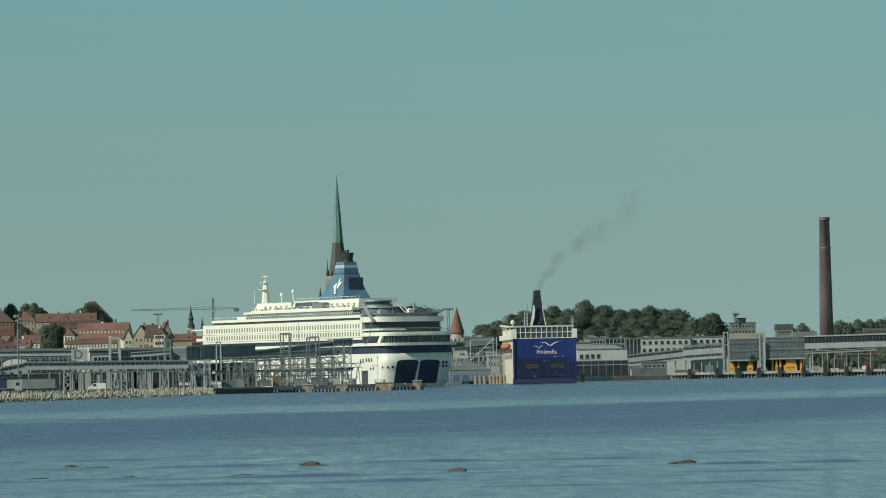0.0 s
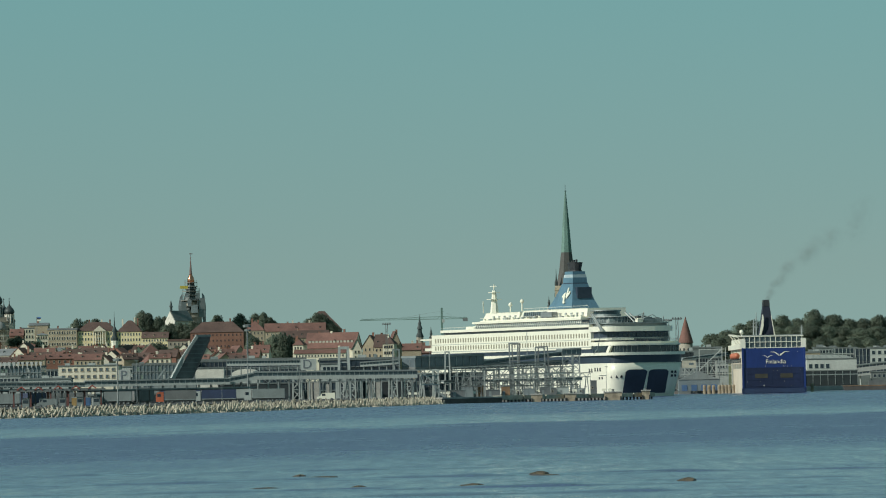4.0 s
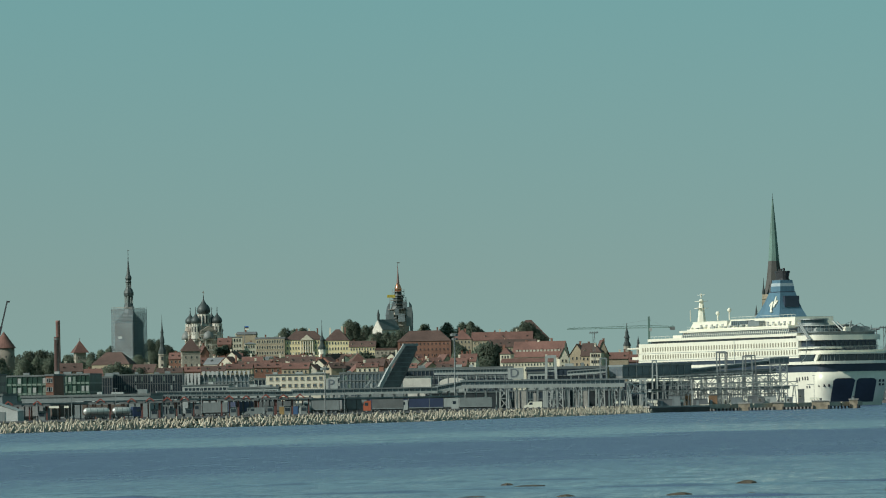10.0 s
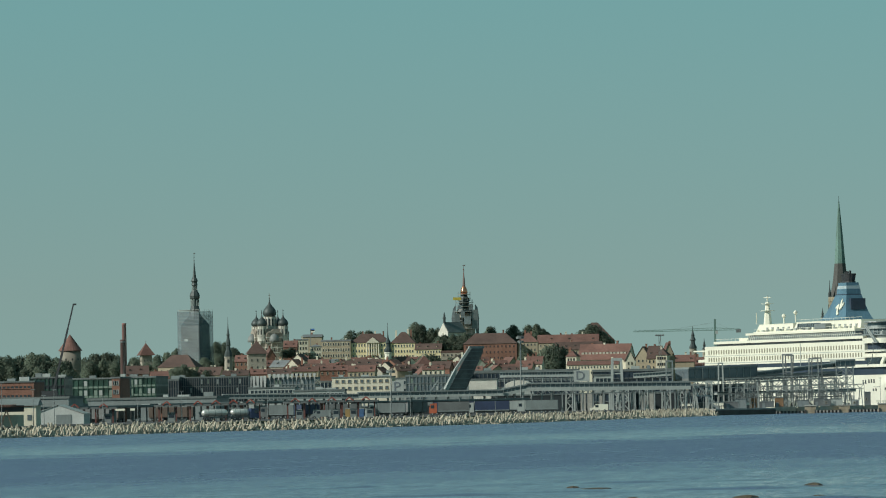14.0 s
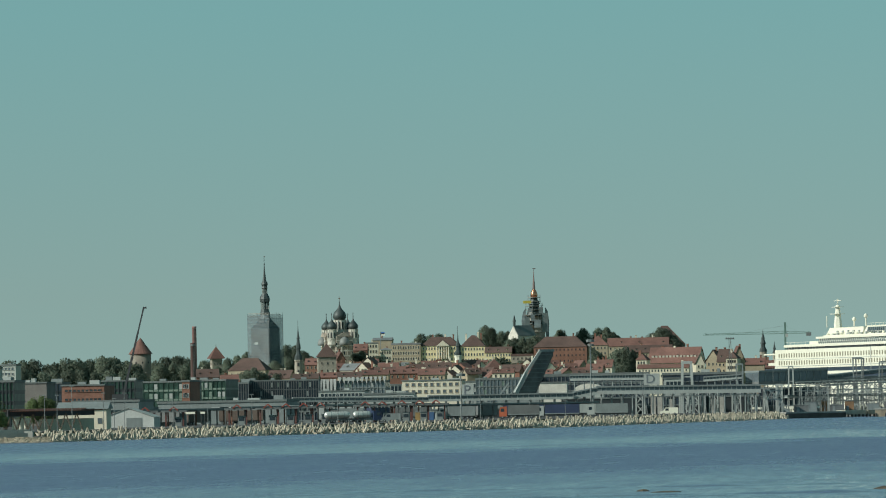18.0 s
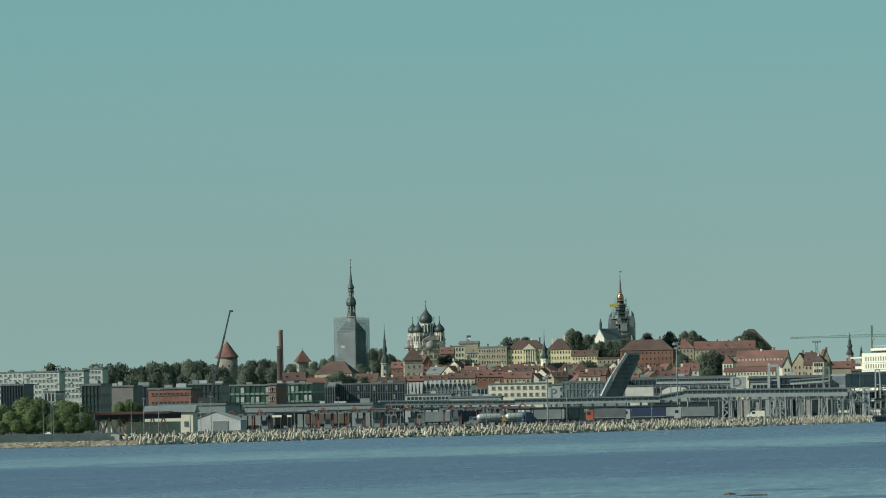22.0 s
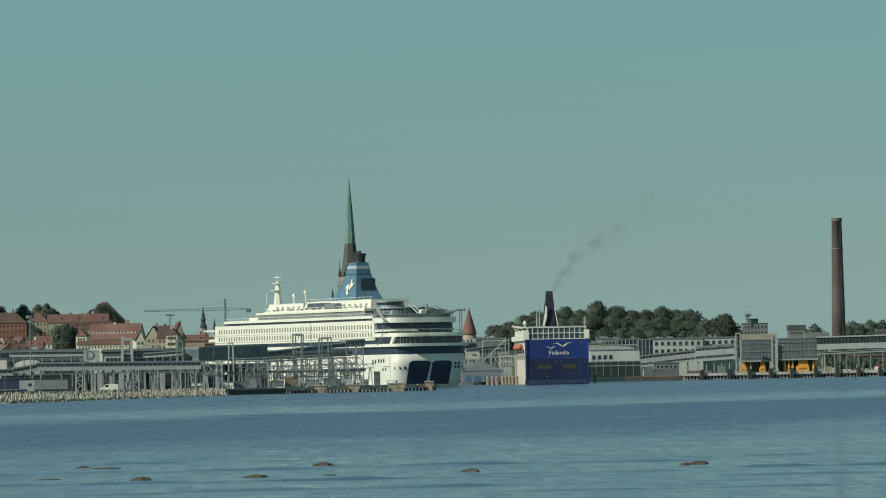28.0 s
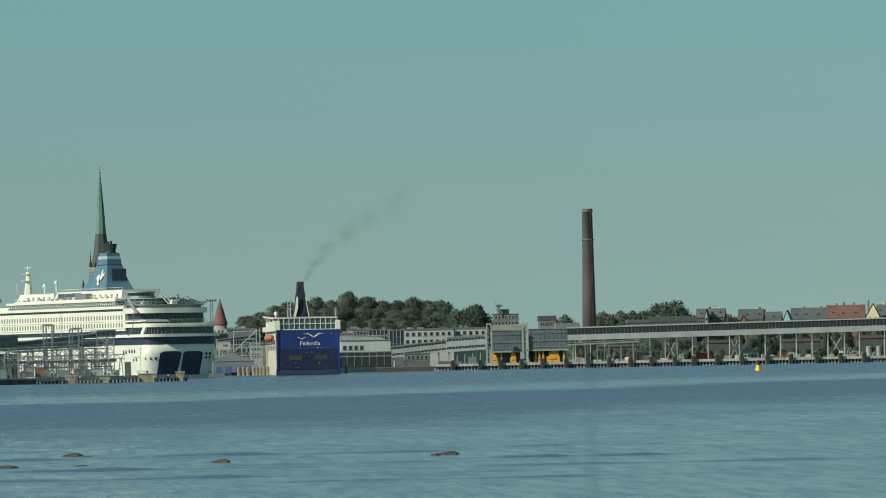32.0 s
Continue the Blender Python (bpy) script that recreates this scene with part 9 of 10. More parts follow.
for x, y, w, ze, zr, lb in ((342.2, 3131.36, 18.71, 11.74, 13.3, "brown"), (385.58, 3136.39, 20.96, 11.61, 13.17, "red-brown"), (431.31, 3120.33, 30.56, 12.6, 14.47, "dull red"), (283.32, 3127.19, 21.76, 10.63, 11.87, "dark brown")):
    g = ground(x, y)
    sd = thing("storage_shed", pose(x, y, g), "long low shed with a " + lb + " pitched roof", "shed", "storage sheds")
    part("wall", Bits().box(0, 4, 0, w, 8, ze - g), M_DUSK, sd)
    part("roof", Bits().gable(0, 4, ze - g, w, 8, zr - ze, "x", 0.5), M_ROOFBROWN, sd)
    for i in range(int(w / 5)):
        part("door", Bits().box(-w / 2 + 2.5 + i * 5, -0.06, 0, 2.6, 0.14, 3.0), M_GREY, sd)

# buoy in the bay
by = thing("marker_buoy", pose(212.83, 1847.78, 0), "yellow conical marker buoy with a dark top", "buoy")
part("float", Bits().lathe([(1.0, -0.5), (1.05, 0.2), (0.85, 1.0), (0.62, 1.9)], 16), M_BUOY, by, "yellow buoy body")
part("topmark", Bits().lathe([(0.62, 1.9), (0.55, 2.6), (0.6, 2.7), (0.35, 3.4), (0.1, 3.5)], 10), M_BLACK, by)


# parked trailers, and sheds coloured near-black for the shade under the walkways
PK = random.Random(31)
DULL = [M_NAVY, M_GREY, M_DARKSTEEL, mat("dusty_grey_tarpaulin", (0.22, 0.225, 0.22), 0.7), mat("dull_green_tarpaulin", (0.07, 0.10, 0.09), 0.7), M_GREY, mat("dull_brown_tarpaulin", (0.10, 0.075, 0.06), 0.7), mat("dusty_light_tarpaulin", (0.27, 0.28, 0.27), 0.7)]


def trailer(x, y, rz, m, label):
    e = thing("trailer", pose(x, y, ground(x, y), 0, 0, rz), label, "trailer", "parked trailers")
    part("body", Bits().box(0, 0, 1.1, 12.5, 2.5, 2.8), m, e)
    part("chassis", Bits().box(0, 0, 0.75, 12.0, 1.2, 0.35), M_DARKSTEEL, e)
    part("landing_leg", Bits().box(4, 0, 0, 0.3, 1.6, 0.8), M_DARKSTEEL, e)
    wheels(e, (-5, -3.7, -2.4), 1.05)


for p in ((-158.22, 1682.58), (-149.11, 1693.45), (-138.18, 1704.41), (-128.8, 1715.17), (-118.61, 1740.96), (-95.8, 1767.41), (-167.48, 1641.48),
          (-187.55, 1588.97), (-197.59, 1567.6), (-205.76, 1546.37), (-215.04, 1535.01)):
    k = PK.randrange(8)
    trailer(*p, PK.uniform(-6, 6) + (0 if PK.random() < 0.7 else 70), DULL[k], ("navy", "grey", "dark steel", "pale grey", "dull green", "mid grey", "dull brown", "light grey")[k] + " lorry trailer parked on the harbour apron")
# near-black walls act as the shadowy backdrop behind the columns
block(-109.09, 1982, 25.55, 7.73, 7.93, 10, 0, M_LOUVRE, "grid", 0, 0, "low shed coloured near-black for shade under the walkway", plant=0)
block(-84.39, 1993.21, 24.3, 7.81, 8.01, 10, 0, M_LOUVRE, "bands", 16, 1, "low waiting hall coloured near-black for shade under the walkway", glass_mat=M_GLASSBLUE, trim=M_GREY, plant=0)
block(-63.16, 2004, 18.66, 7.58, 7.78, 10, 0, M_LOUVRE, "grid", 0, 0, "low shed coloured near-black for shade beside the ramps", plant=0)
block(-129.76, 1825.39, 54.36, 4.89, 5.07, 10, 0, M_LOUVRE, "grid", 0, 0, "long low shed coloured near-black for shade behind the walkway", plant=0)
block(-173.7, 1781.55, 40.76, 5.13, 5.31, 10, 0, M_LOUVRE, "bands", 30, 1, "long low hall coloured near-black for shade behind the lorry park", glass_mat=M_GLASSBLUE, trim=M_GREY, plant=0)


# lattice girders, bracing and clutter round the ship ramps
def truss(p, q, h, label, depth=2.5, material=None, panels=10, legs=()):
    """A lattice girder from p to q with legs to the ground at the given fractions."""
    material = material or M_STEEL
    e = thing("lattice_girder", pose(*p), label, "girder", "ramp girders")
    c = tuple(b - a for a, b in zip(p, q))
    for s in (-depth / 2, depth / 2):
        part("chord", Bits().beam((0, s, 0), (c[0], c[1] + s, c[2]), 0.3), material, e)
        part("chord", Bits().beam((0, s, h), (c[0], c[1] + s, c[2] + h), 0.3), material, e)
        for i in range(panels):
            m0, m1 = lerp((0, s, 0), (c[0], c[1] + s, c[2]), i / panels), lerp((0, s, 0), (c[0], c[1] + s, c[2]), (i + 1) / panels)
            lo, hi = (m0, (m1[0], m1[1], m1[2] + h)) if i % 2 else ((m0[0], m0[1], m0[2] + h), m1)
            part("web_bar", Bits().beam(lo, hi, 0.18), material, e)
    for f in legs:
        m = lerp((0, 0, 0), c, f)
        for s in (-1.0, 1.0):
            part("leg", Bits().beam((m[0] + s * 0.8, m[1], 1.7 - p[2]), (m[0] + s * 0.2, m[1], m[2]), 0.32), material, e)


truss((-41.12, 1984.57, 9.1), (2.11, 2000, 9.84), 2.0, "grey lattice girder along the ramps", 2.5, M_STEEL, 22, (0.05, 0.2, 0.35, 0.5, 0.65, 0.8, 0.95))
truss((-39.42, 1974.61, 5.53), (3.58, 1985, 5.46), 1.6, "dark low lattice girder over the jetty", 2.5, M_DARKSTEEL, 24, (0.08, 0.3, 0.55, 0.75, 0.98))
truss((-32.23, 2019.74, 10.96), (-2.24, 2030, 11.99), 1.8, "dark upper lattice girder of the ramp", 2.5, M_DARKSTEEL, 14, (0.1, 0.4, 0.7, 1.0))
truss((-101.61, 1897.28, 7.98), (-51.42, 1914.31, 8.27), 1.5, "grey lattice girder under the walkway", 2.0, M_STEEL, 30, (0.1, 0.25, 0.4, 0.55, 0.7, 0.85, 1.0))
truss((-50.21, 1939.35, 6.54), (-44.19, 1944.5, 6.42), 3.0, "short pale lattice girder", 2.0, M_PALE, 5, (0.1, 0.9))
for p, lv, w in (((-35.82, 1994.68, 8.61), 2, 3), ((-30.88, 1994.76, 8.9), 2, 3), ((-25.94, 1994.83, 9.2), 2, 3.2), ((-21.05, 1999.89, 9.5), 2, 3), ((-15.71, 1999.94, 9.6), 2, 3), ((-7, 2004.99, 10.43), 3, 3), ((-2.64, 2010, 10.75), 3, 3)):
    trestle(p[0], p[1], w, 3, 1.7, p[2], lv, M_STEEL if w == 3 else M_DARKSTEEL, "braced steel trestle of the vehicle ramp")
for (x, y), w, h, m, lb in (((-38.2, 1959.63), 5, 2.6, M_DARKSTEEL, "dark container on the jetty"), ((-34.91, 1959.69), 4, 3.4, M_GREY, "grey generator house on the jetty"), ((-26.06, 1964.83), 5, 2.4, M_DARKSTEEL, "dark winch house on the jetty"),
                            ((-21.82, 1967.88), 3, 3.6, M_RUST, "rusty fender stack on the jetty"), ((-13.66, 1969.95), 4, 2.6, M_GREY, "grey equipment house on the jetty"), ((-8.21, 1971.98), 3.5, 3.2, M_DARKSTEEL, "dark hydraulic house on the jetty"),
                            ((-1.97, 1975), 4, 2.8, M_PALE, "pale cable house on the jetty")):
    c = thing("equipment_house", pose(x, y, 1.7), lb, "cabin", "jetty equipment")
    part("body", Bits().box(0, 0, 0, w, 2.4, h), m, c)
    part("roof", Bits().box(0, 0, h, w + 0.3, 2.7, 0.15), M_GREY, c)
    part("door", Bits().box(-w * 0.2, -1.22, 0.05, 0.9, 0.06, 2.0), M_STEEL, c)
block(-43.27, 2069.55, 24.59, 10.26, 10.67, 8, 0, M_DARKROOF, "bands", 16, 2, "dark open-sided vehicle deck beside the ship", glass_mat=M_GLASSBLUE, trim=M_GREY, plant=0)

# more thin bracing and pale boxes in front of the ship
truss((-25.9, 1989.83, 7.81), (7.62, 1999.99, 8.15), 1.4, "thin pale lattice girder beside the ship", 2.0, M_PALE, 24, (0.0, 0.12, 0.24, 0.36, 0.48, 0.6, 0.72, 0.84, 0.96))
truss((-41.42, 2029.58, 11.16), (-8.31, 2039.98, 11.94), 1.2, "thin pale handrail girder along the ramp", 2.0, M_PALE, 26, (0.05, 0.25, 0.45, 0.65, 0.85))
truss((-77.76, 1983.48, 10.23), (-42.69, 1994.54, 10.32), 1.3, "thin pale service girder behind the walkway", 2.0, M_PALE, 26, (0.0, 0.15, 0.3, 0.45, 0.6, 0.75, 0.9))
BX = random.Random(44)
for (x, y), n in (((-54.22, 1957.25), 2), ((-43.43, 1959.52), 2), ((-39.94, 1959.59), 2), ((-34.52, 1959.7), 2), ((-10.56, 1974.97), 2), ((1.95, 1978), 1), ((12.33, 1979.96), 2)):
    for i in range(n):
        c = thing("floodlight_box", pose(x + i * 1.9, y, 1.7), "white boxed floodlight on a short steel stand", "floodlight", "jetty floodlights")
        part("stand", Bits().beam((0, 0, 0), (0, 0, 1.4), 0.25), M_DARKSTEEL, c)
        part("body", Bits().box(0, 0, 1.4, 1.5, 0.7, 0.8), M_WHITE, c)
for i in range(30):
    x, y = (-39.47, 1974.61)
    x += i * 1.45 + BX.random()
    h = 2.5 + 7.5 * BX.random()
    c = thing("guide_pole", pose(x, y + BX.uniform(-8, 20), 1.7), ("dark", "pale", "blue-grey")[i % 3] + " thin steel pole standing among the ramp gear", "pole", "ramp poles")
    part("pole", Bits().beam((0, 0, 0), (BX.uniform(-0.5, 0.5), 0, h), 0.22, 0, 5), (M_DARKSTEEL, M_PALE, M_POST)[i % 3], c)
    part("bracket", Bits().box(0.3, 0, h * 0.8, 0.9, 0.25, 0.25), (M_DARKSTEEL, M_PALE, M_POST)[i % 3], c)


# ---- trees ----
def tree_kind(seed, clumps, size, leaf, lobes=9, spread=0.30):
    """A tree one metre high: tapered trunk, limbs and a crown of many small clumps."""
    rnd = random.Random(seed)
    e = thing("tree", pose(0, 0, 0), "broadleaf tree in full summer leaf", "tree", "trees")
    t = Bits()
    t.beam((0, 0, -0.05), (0.01, 0, 0.5), 0.05, 0, 7, 0.025)
    centres = []
    lobes *= 2
    for i in range(lobes):
        a = rnd.random() * 6.28
        r = spread * (0.2 + 0.55 * rnd.random())
        z = 0.34 + 0.46 * rnd.random()
        r *= 1.0 if z < 0.66 else 0.55
        c = Vector((r * math.cos(a), r * math.sin(a), z))
        centres.append((c, 0.11 + 0.11 * rnd.random()))
        t.beam((0, 0, 0.25 + 0.2 * rnd.random()), tuple(c), 0.02, 0, 5, 0.008)
    centres.append((Vector((0, 0, 0.83)), 0.13))
    centres.append((Vector((0.03, 0, 0.60)), 0.2))
    part("trunk", t, M_BARK, e)
    b = Bits()
    normals = []
    for i in range(clumps):
        c, r = rnd.choice(centres)
        d = Vector((rnd.gauss(0, 1), rnd.gauss(0, 1), rnd.gauss(0, 1))).normalized()
        p = c + d * r * (0.60 + 0.46 * rnd.random())
        s = size * (0.6 + 0.9 * rnd.random())
        q = Euler((rnd.random() * 6, rnd.random() * 6, rnd.random() * 6)).to_matrix()
        vs = [p + q @ Vector(v) * s for v in ((1, -0.15, 0), (0.1, 0.75, 0.15), (-1, 0.1, 0), (-0.1, -0.8, 0.2))]
        # leaves turn their faces outwards, so the crown shades as soft lobes
        out = (d * 0.55 + (p - Vector((0, 0, 0.45))) * 2.2 + Vector((0, 0, 0.25))).normalized()
        n = (vs[1] - vs[0]).cross(vs[2] - vs[0])
        b.add(vs, [(0, 1, 2, 3) if n.dot(out) > 0 else (3, 2, 1, 0)])
        normals += [tuple((out + Vector((rnd.gauss(0, 1), rnd.gauss(0, 1), rnd.gauss(0, 1))) * 0.12).normalized())] * 4
    crown = smooth(part("crown", b, leaf, e))
    crown.data.normals_split_custom_set_from_vertices(normals)
    return e


FAR = [tree_kind(20 + i, 6800, 0.017, M_LEAF, 8 + i % 4, 0.32) for i in range(6)]
NEAR = [tree_kind(40 + i, 7000, 0.015, M_LEAFNEAR, 11, 0.34) for i in range(3)]
USED = {}


def tree(kinds, x, y, z_top, w, rnd, label=""):
    g = ground(x, y) - 0.2
    h = (z_top - g) / 0.97
    w = max(w, 0.62 * h)
    k = rnd.choice(kinds)
    if k not in USED:
        USED[k] = 1
        ob = k
    else:
        ob = copy_thing(k, pose(0, 0, 0))
    ob.scale = (1, 1, 1)
    ob.matrix_world = pose(x, y, g, 0, 0, rnd.random() * 360) @ Matrix.Diagonal((w / 0.78, w / 0.78, h, 1))
    if label:
        ob["label"] = label


TR = random.Random(77)


def grove(kinds, tops, w, label):
    """Trees of about one width, each given by its place and the height of its top."""
    for x, y, z in tops:
        tree(kinds, x, y, z, w * TR.uniform(1.25, 1.7), TR, label)


# low roofs crowded under the hill
RF = random.Random(19)
for i in range(46):
    u = -1040 + 480 * (i + RF.random()) / 46
    d = 3320 + 520 * RF.random()
    zt = 23.0 + (d - 3320) * 0.019 + RF.uniform(-1.5, 2.0)
    w = 6 + 7 * RF.random()
    house(d * math.sin(u / LENS), d * math.cos(u / LENS), w, zt, zt + w * RF.uniform(0.32, 0.5), 8 + 3 * RF.random(), RF.uniform(-25, 25), (M_DULLCREAM, M_TAN, M_CREAM, M_BRICK)[i % 4], (M_ROOFRED, M_ROOFBROWN, M_ROOFRED)[i % 3], "y" if RF.random() < 0.45 else "x", 0, 0, chimneys=1,
          label=("cream", "tan", "pale", "brick")[i % 4] + " old town house with a " + ("red", "brown", "red")[i % 3] + " tiled roof")


# far parkland behind the towers
grove(FAR, [(-630.9, 4354.5, 48.9), (-621.4, 4355.9, 50.5), (-611.1, 4357.4, 49.4), (-602.6, 4358.5, 46.6), (-580.3, 4361.6, 46.1), (-572.5, 4362.6, 48.6), (-564.7, 4363.6, 49.3), (-557.0, 4364.6, 47.4), (-544.1, 4366.2, 45.4), (-538.1, 4367.0, 44.4), (-526.0, 4368.4, 46.8), (-518.2, 4369.4, 49.2), (-510.4, 4370.3, 51.7), (-504.4, 4371.0, 48.1), (-488.7, 4372.8, 54.7), (-480.9, 4373.6, 56.3), (-474.0, 4374.4, 55.7), (-468.0, 4375.0, 51.7), (-462.1, 4375.7, 47.2), (-458.7, 4376.0, 44.5)], 10.5, "dark green park tree beyond the old town")
grove(FAR, [(-566.3, 4262.5, 41.0), (-549.5, 4264.7, 41.5), (-532.7, 4266.9, 40.3), (-514.1, 4269.2, 41.6), (-503.2, 4270.5, 42.2), (-469.3, 4274.3, 46.6), (-456.7, 4275.7, 43.0), (-594.0, 4258.8, 41.5), (-604.1, 4257.4, 42.6)], 9.4, "dark green park tree beyond the old town")
grove(FAR, [(-591.7, 3297.3, 34.5), (-575.5, 3300.2, 35.4), (-553.3, 3304.0, 39.3), (-543.6, 3305.6, 36.8), (-527.9, 3308.1, 38.1), (-518.7, 3309.6, 38.2), (-512.9, 3310.5, 38.8), (-505.1, 3311.7, 35.3), (-501.1, 3312.3, 36.2), (-494.5, 3313.3, 39.4), (-487.3, 3314.4, 38.6), (-480.2, 3315.4, 35.8), (-471.6, 3316.6, 38.6), (-465.7, 3317.5, 38.5), (-458.5, 3318.5, 36.3), (-452.7, 3319.3, 34.9)], 9.3, "dark green tree behind the harbour blocks")
grove(FAR, [(-512.4, 3260.0, 32.6), (-507.6, 3260.7, 31.2), (-500.2, 3261.9, 31.0), (-493.1, 3263.0, 31.5), (-485.0, 3264.2, 32.0), (-477.6, 3265.3, 31.2), (-470.5, 3266.3, 30.4), (-462.4, 3267.4, 31.5), (-454.4, 3268.6, 30.7), (-446.3, 3269.7, 29.9)], 8.5, "dark green tree behind the harbour blocks")
# castle hill
grove(FAR, [(-364.4, 4224.3, 60.9), (-356.5, 4225.0, 59.9), (-350.6, 4225.5, 60.6), (-315.4, 4228.3, 66.2), (-310.4, 4228.6, 64.1), (-303.7, 4229.1, 61.8), (-298.7, 4229.5, 61.3), (-260.6, 4232.0, 61.8), (-242.9, 4233.0, 63.2), (-231.6, 4233.7, 62.5), (-225.7, 4234.0, 63.3), (-220.8, 4234.2, 59.8)], 9.2, "dark green tree among the hill houses")
grove(FAR, [(-188.3, 4165.7, 57.5), (-183.3, 4166.0, 61.6), (-179.3, 4166.2, 60.6), (-173.4, 4166.4, 56.0), (-169.4, 4166.6, 51.9), (-175.2, 4166.3, 53.2), (-185.5, 4165.9, 53.4)], 9.1, "dark green tree among the hill houses")
grove(FAR, [(-279.7, 4110.5, 55.5), (-275.7, 4110.8, 54.6), (-277.4, 4110.7, 50.5), (-289.5, 4109.8, 54.0), (-285.5, 4110.1, 54.8), (-282.2, 4110.3, 53.1), (-271.6, 4111.0, 56.1), (-267.5, 4111.3, 55.2), (-264.3, 4111.5, 53.5), (-396.1, 4100.9, 47.9), (-400.2, 4100.5, 46.4), (-378.8, 4102.5, 40.3), (-384.8, 4102.0, 43.6)], 8.2, "dark green tree among the hill houses")
grove(FAR, [(-203.2, 3944.8, 44.4), (-198.1, 3945.0, 45.8), (-193.4, 3945.3, 43.4), (-206.0, 3944.6, 38.9), (-199.8, 3944.9, 38.0), (-191.2, 3945.4, 37.1), (-196.7, 3945.1, 34.8), (-216.1, 3944.1, 42.3), (-213.0, 3944.3, 39.8), (-218.5, 3944.0, 37.6)], 8.6, "dark green tree among the hill houses")
grove(FAR, [(-338.4, 3684.5, 35.3), (-332.6, 3685.0, 35.9), (-323.8, 3685.8, 35.7), (-319.5, 3686.2, 34.9), (-290.2, 3688.6, 36.5), (-269.0, 3690.2, 37.6), (-264.6, 3690.5, 38.2), (-255.9, 3691.1, 33.7), (-226.7, 3693.0, 32.4), (-221.6, 3693.4, 30.8), (-299.8, 3687.8, 30.9), (-307.1, 3687.2, 32.5), (-360.3, 3682.4, 32.8), (-349.4, 3683.5, 33.3)], 7.3, "dark green tree among the hill houses")
grove(FAR, [(-406.2, 3476.3, 31.3), (-402.1, 3476.8, 32.6), (-409.7, 3475.9, 30.0), (-397.3, 3477.4, 29.7), (-433.0, 3473.1, 30.4), (-426.8, 3473.9, 31.0), (-389.1, 3478.3, 28.8)], 6.9, "dark green tree among the hill houses")
# bastion park
grove(FAR, [(94.0, 3678.8, 36.1), (102.0, 3678.6, 38.9), (111.6, 3678.3, 42.7), (118.9, 3678.1, 44.4), (130.6, 3677.7, 45.6), (139.3, 3677.4, 47.3), (148.0, 3677.0, 45.3), (159.1, 3676.6, 51.3), (169.9, 3676.1, 47.0), (180.8, 3675.6, 44.7), (190.2, 3675.1, 44.5), (200.4, 3674.5, 46.5), (210.5, 3674.0, 43.7), (217.8, 3673.5, 44.0)], 14.6, "dark green broadleaf tree in the bastion park")
grove(FAR, [(96.2, 3598.7, 33.2), (105.1, 3598.5, 35.9), (112.2, 3598.2, 36.5), (131.9, 3597.6, 39.0), (142.6, 3597.2, 39.5), (152.6, 3596.8, 40.7), (163.2, 3596.3, 39.1), (173.9, 3595.8, 38.2), (183.8, 3595.3, 37.3), (194.5, 3594.7, 38.5), (203.7, 3594.2, 36.9), (212.2, 3593.7, 36.0), (217.9, 3593.4, 33.1)], 13.5, "dark green broadleaf tree in the bastion park")
grove(FAR, [(146.2, 3517.0, 30.9), (156.0, 3516.5, 32.1), (165.7, 3516.1, 31.3), (175.5, 3515.6, 31.1), (185.2, 3515.1, 30.9), (194.9, 3514.6, 30.0), (204.6, 3514.0, 29.1), (212.9, 3513.6, 28.3)], 11.8, "dark green broadleaf tree in the bastion park")
grove(FAR, [(216.2, 3473.3, 36.2), (221.7, 3472.9, 36.8), (228.6, 3472.5, 38.7), (219.5, 3473.1, 32.0), (226.4, 3472.6, 32.6), (232.5, 3472.2, 31.1), (281.9, 3468.6, 31.5), (275.7, 3469.1, 28.9), (309.2, 3466.2, 31.7), (316.1, 3465.6, 33.0), (303.7, 3466.7, 29.8)], 9.0, "dark green broadleaf tree in the bastion park")
grove(FAR, [(304.1, 3526.9, 31.8), (311.1, 3526.3, 33.1), (320.2, 3525.5, 32.9), (328.6, 3524.7, 33.5), (335.5, 3524.1, 33.3), (348.2, 3522.8, 38.7), (353.1, 3522.3, 39.3), (343.3, 3523.3, 37.4), (358.5, 3521.8, 34.3), (364.7, 3521.2, 30.7), (387.7, 3518.7, 30.3), (391.1, 3518.3, 28.8)], 10.5, "dark green broadleaf tree in the bastion park")
grove(FAR, [(264.5, 3219.2, 16.4), (274.0, 3218.4, 15.6), (285.2, 3217.4, 16.0), (296.3, 3216.4, 15.1), (309.0, 3215.2, 14.9), (321.7, 3213.9, 15.3), (329.7, 3213.1, 13.9), (340.8, 3212.0, 15.0), (353.5, 3210.6, 14.1), (366.2, 3209.2, 14.5), (378.8, 3207.7, 14.9), (391.5, 3206.2, 14.0), (404.1, 3204.6, 15.1), (416.8, 3203.0, 14.2), (429.4, 3201.3, 15.2), (442.0, 3199.6, 15.0), (451.4, 3198.3, 15.5)], 8.3, "dark green broadleaf tree in the bastion park")
grove(FAR, [(374.5, 3399.4, 24.7), (407.9, 3395.6, 22.0), (424.7, 3393.5, 23.1), (372.7, 3399.6, 22.7), (394.6, 3397.2, 23.6), (429.7, 3392.9, 24.3), (456.5, 3389.4, 24.5)], 7.4, "dark green broadleaf tree in the bastion park")
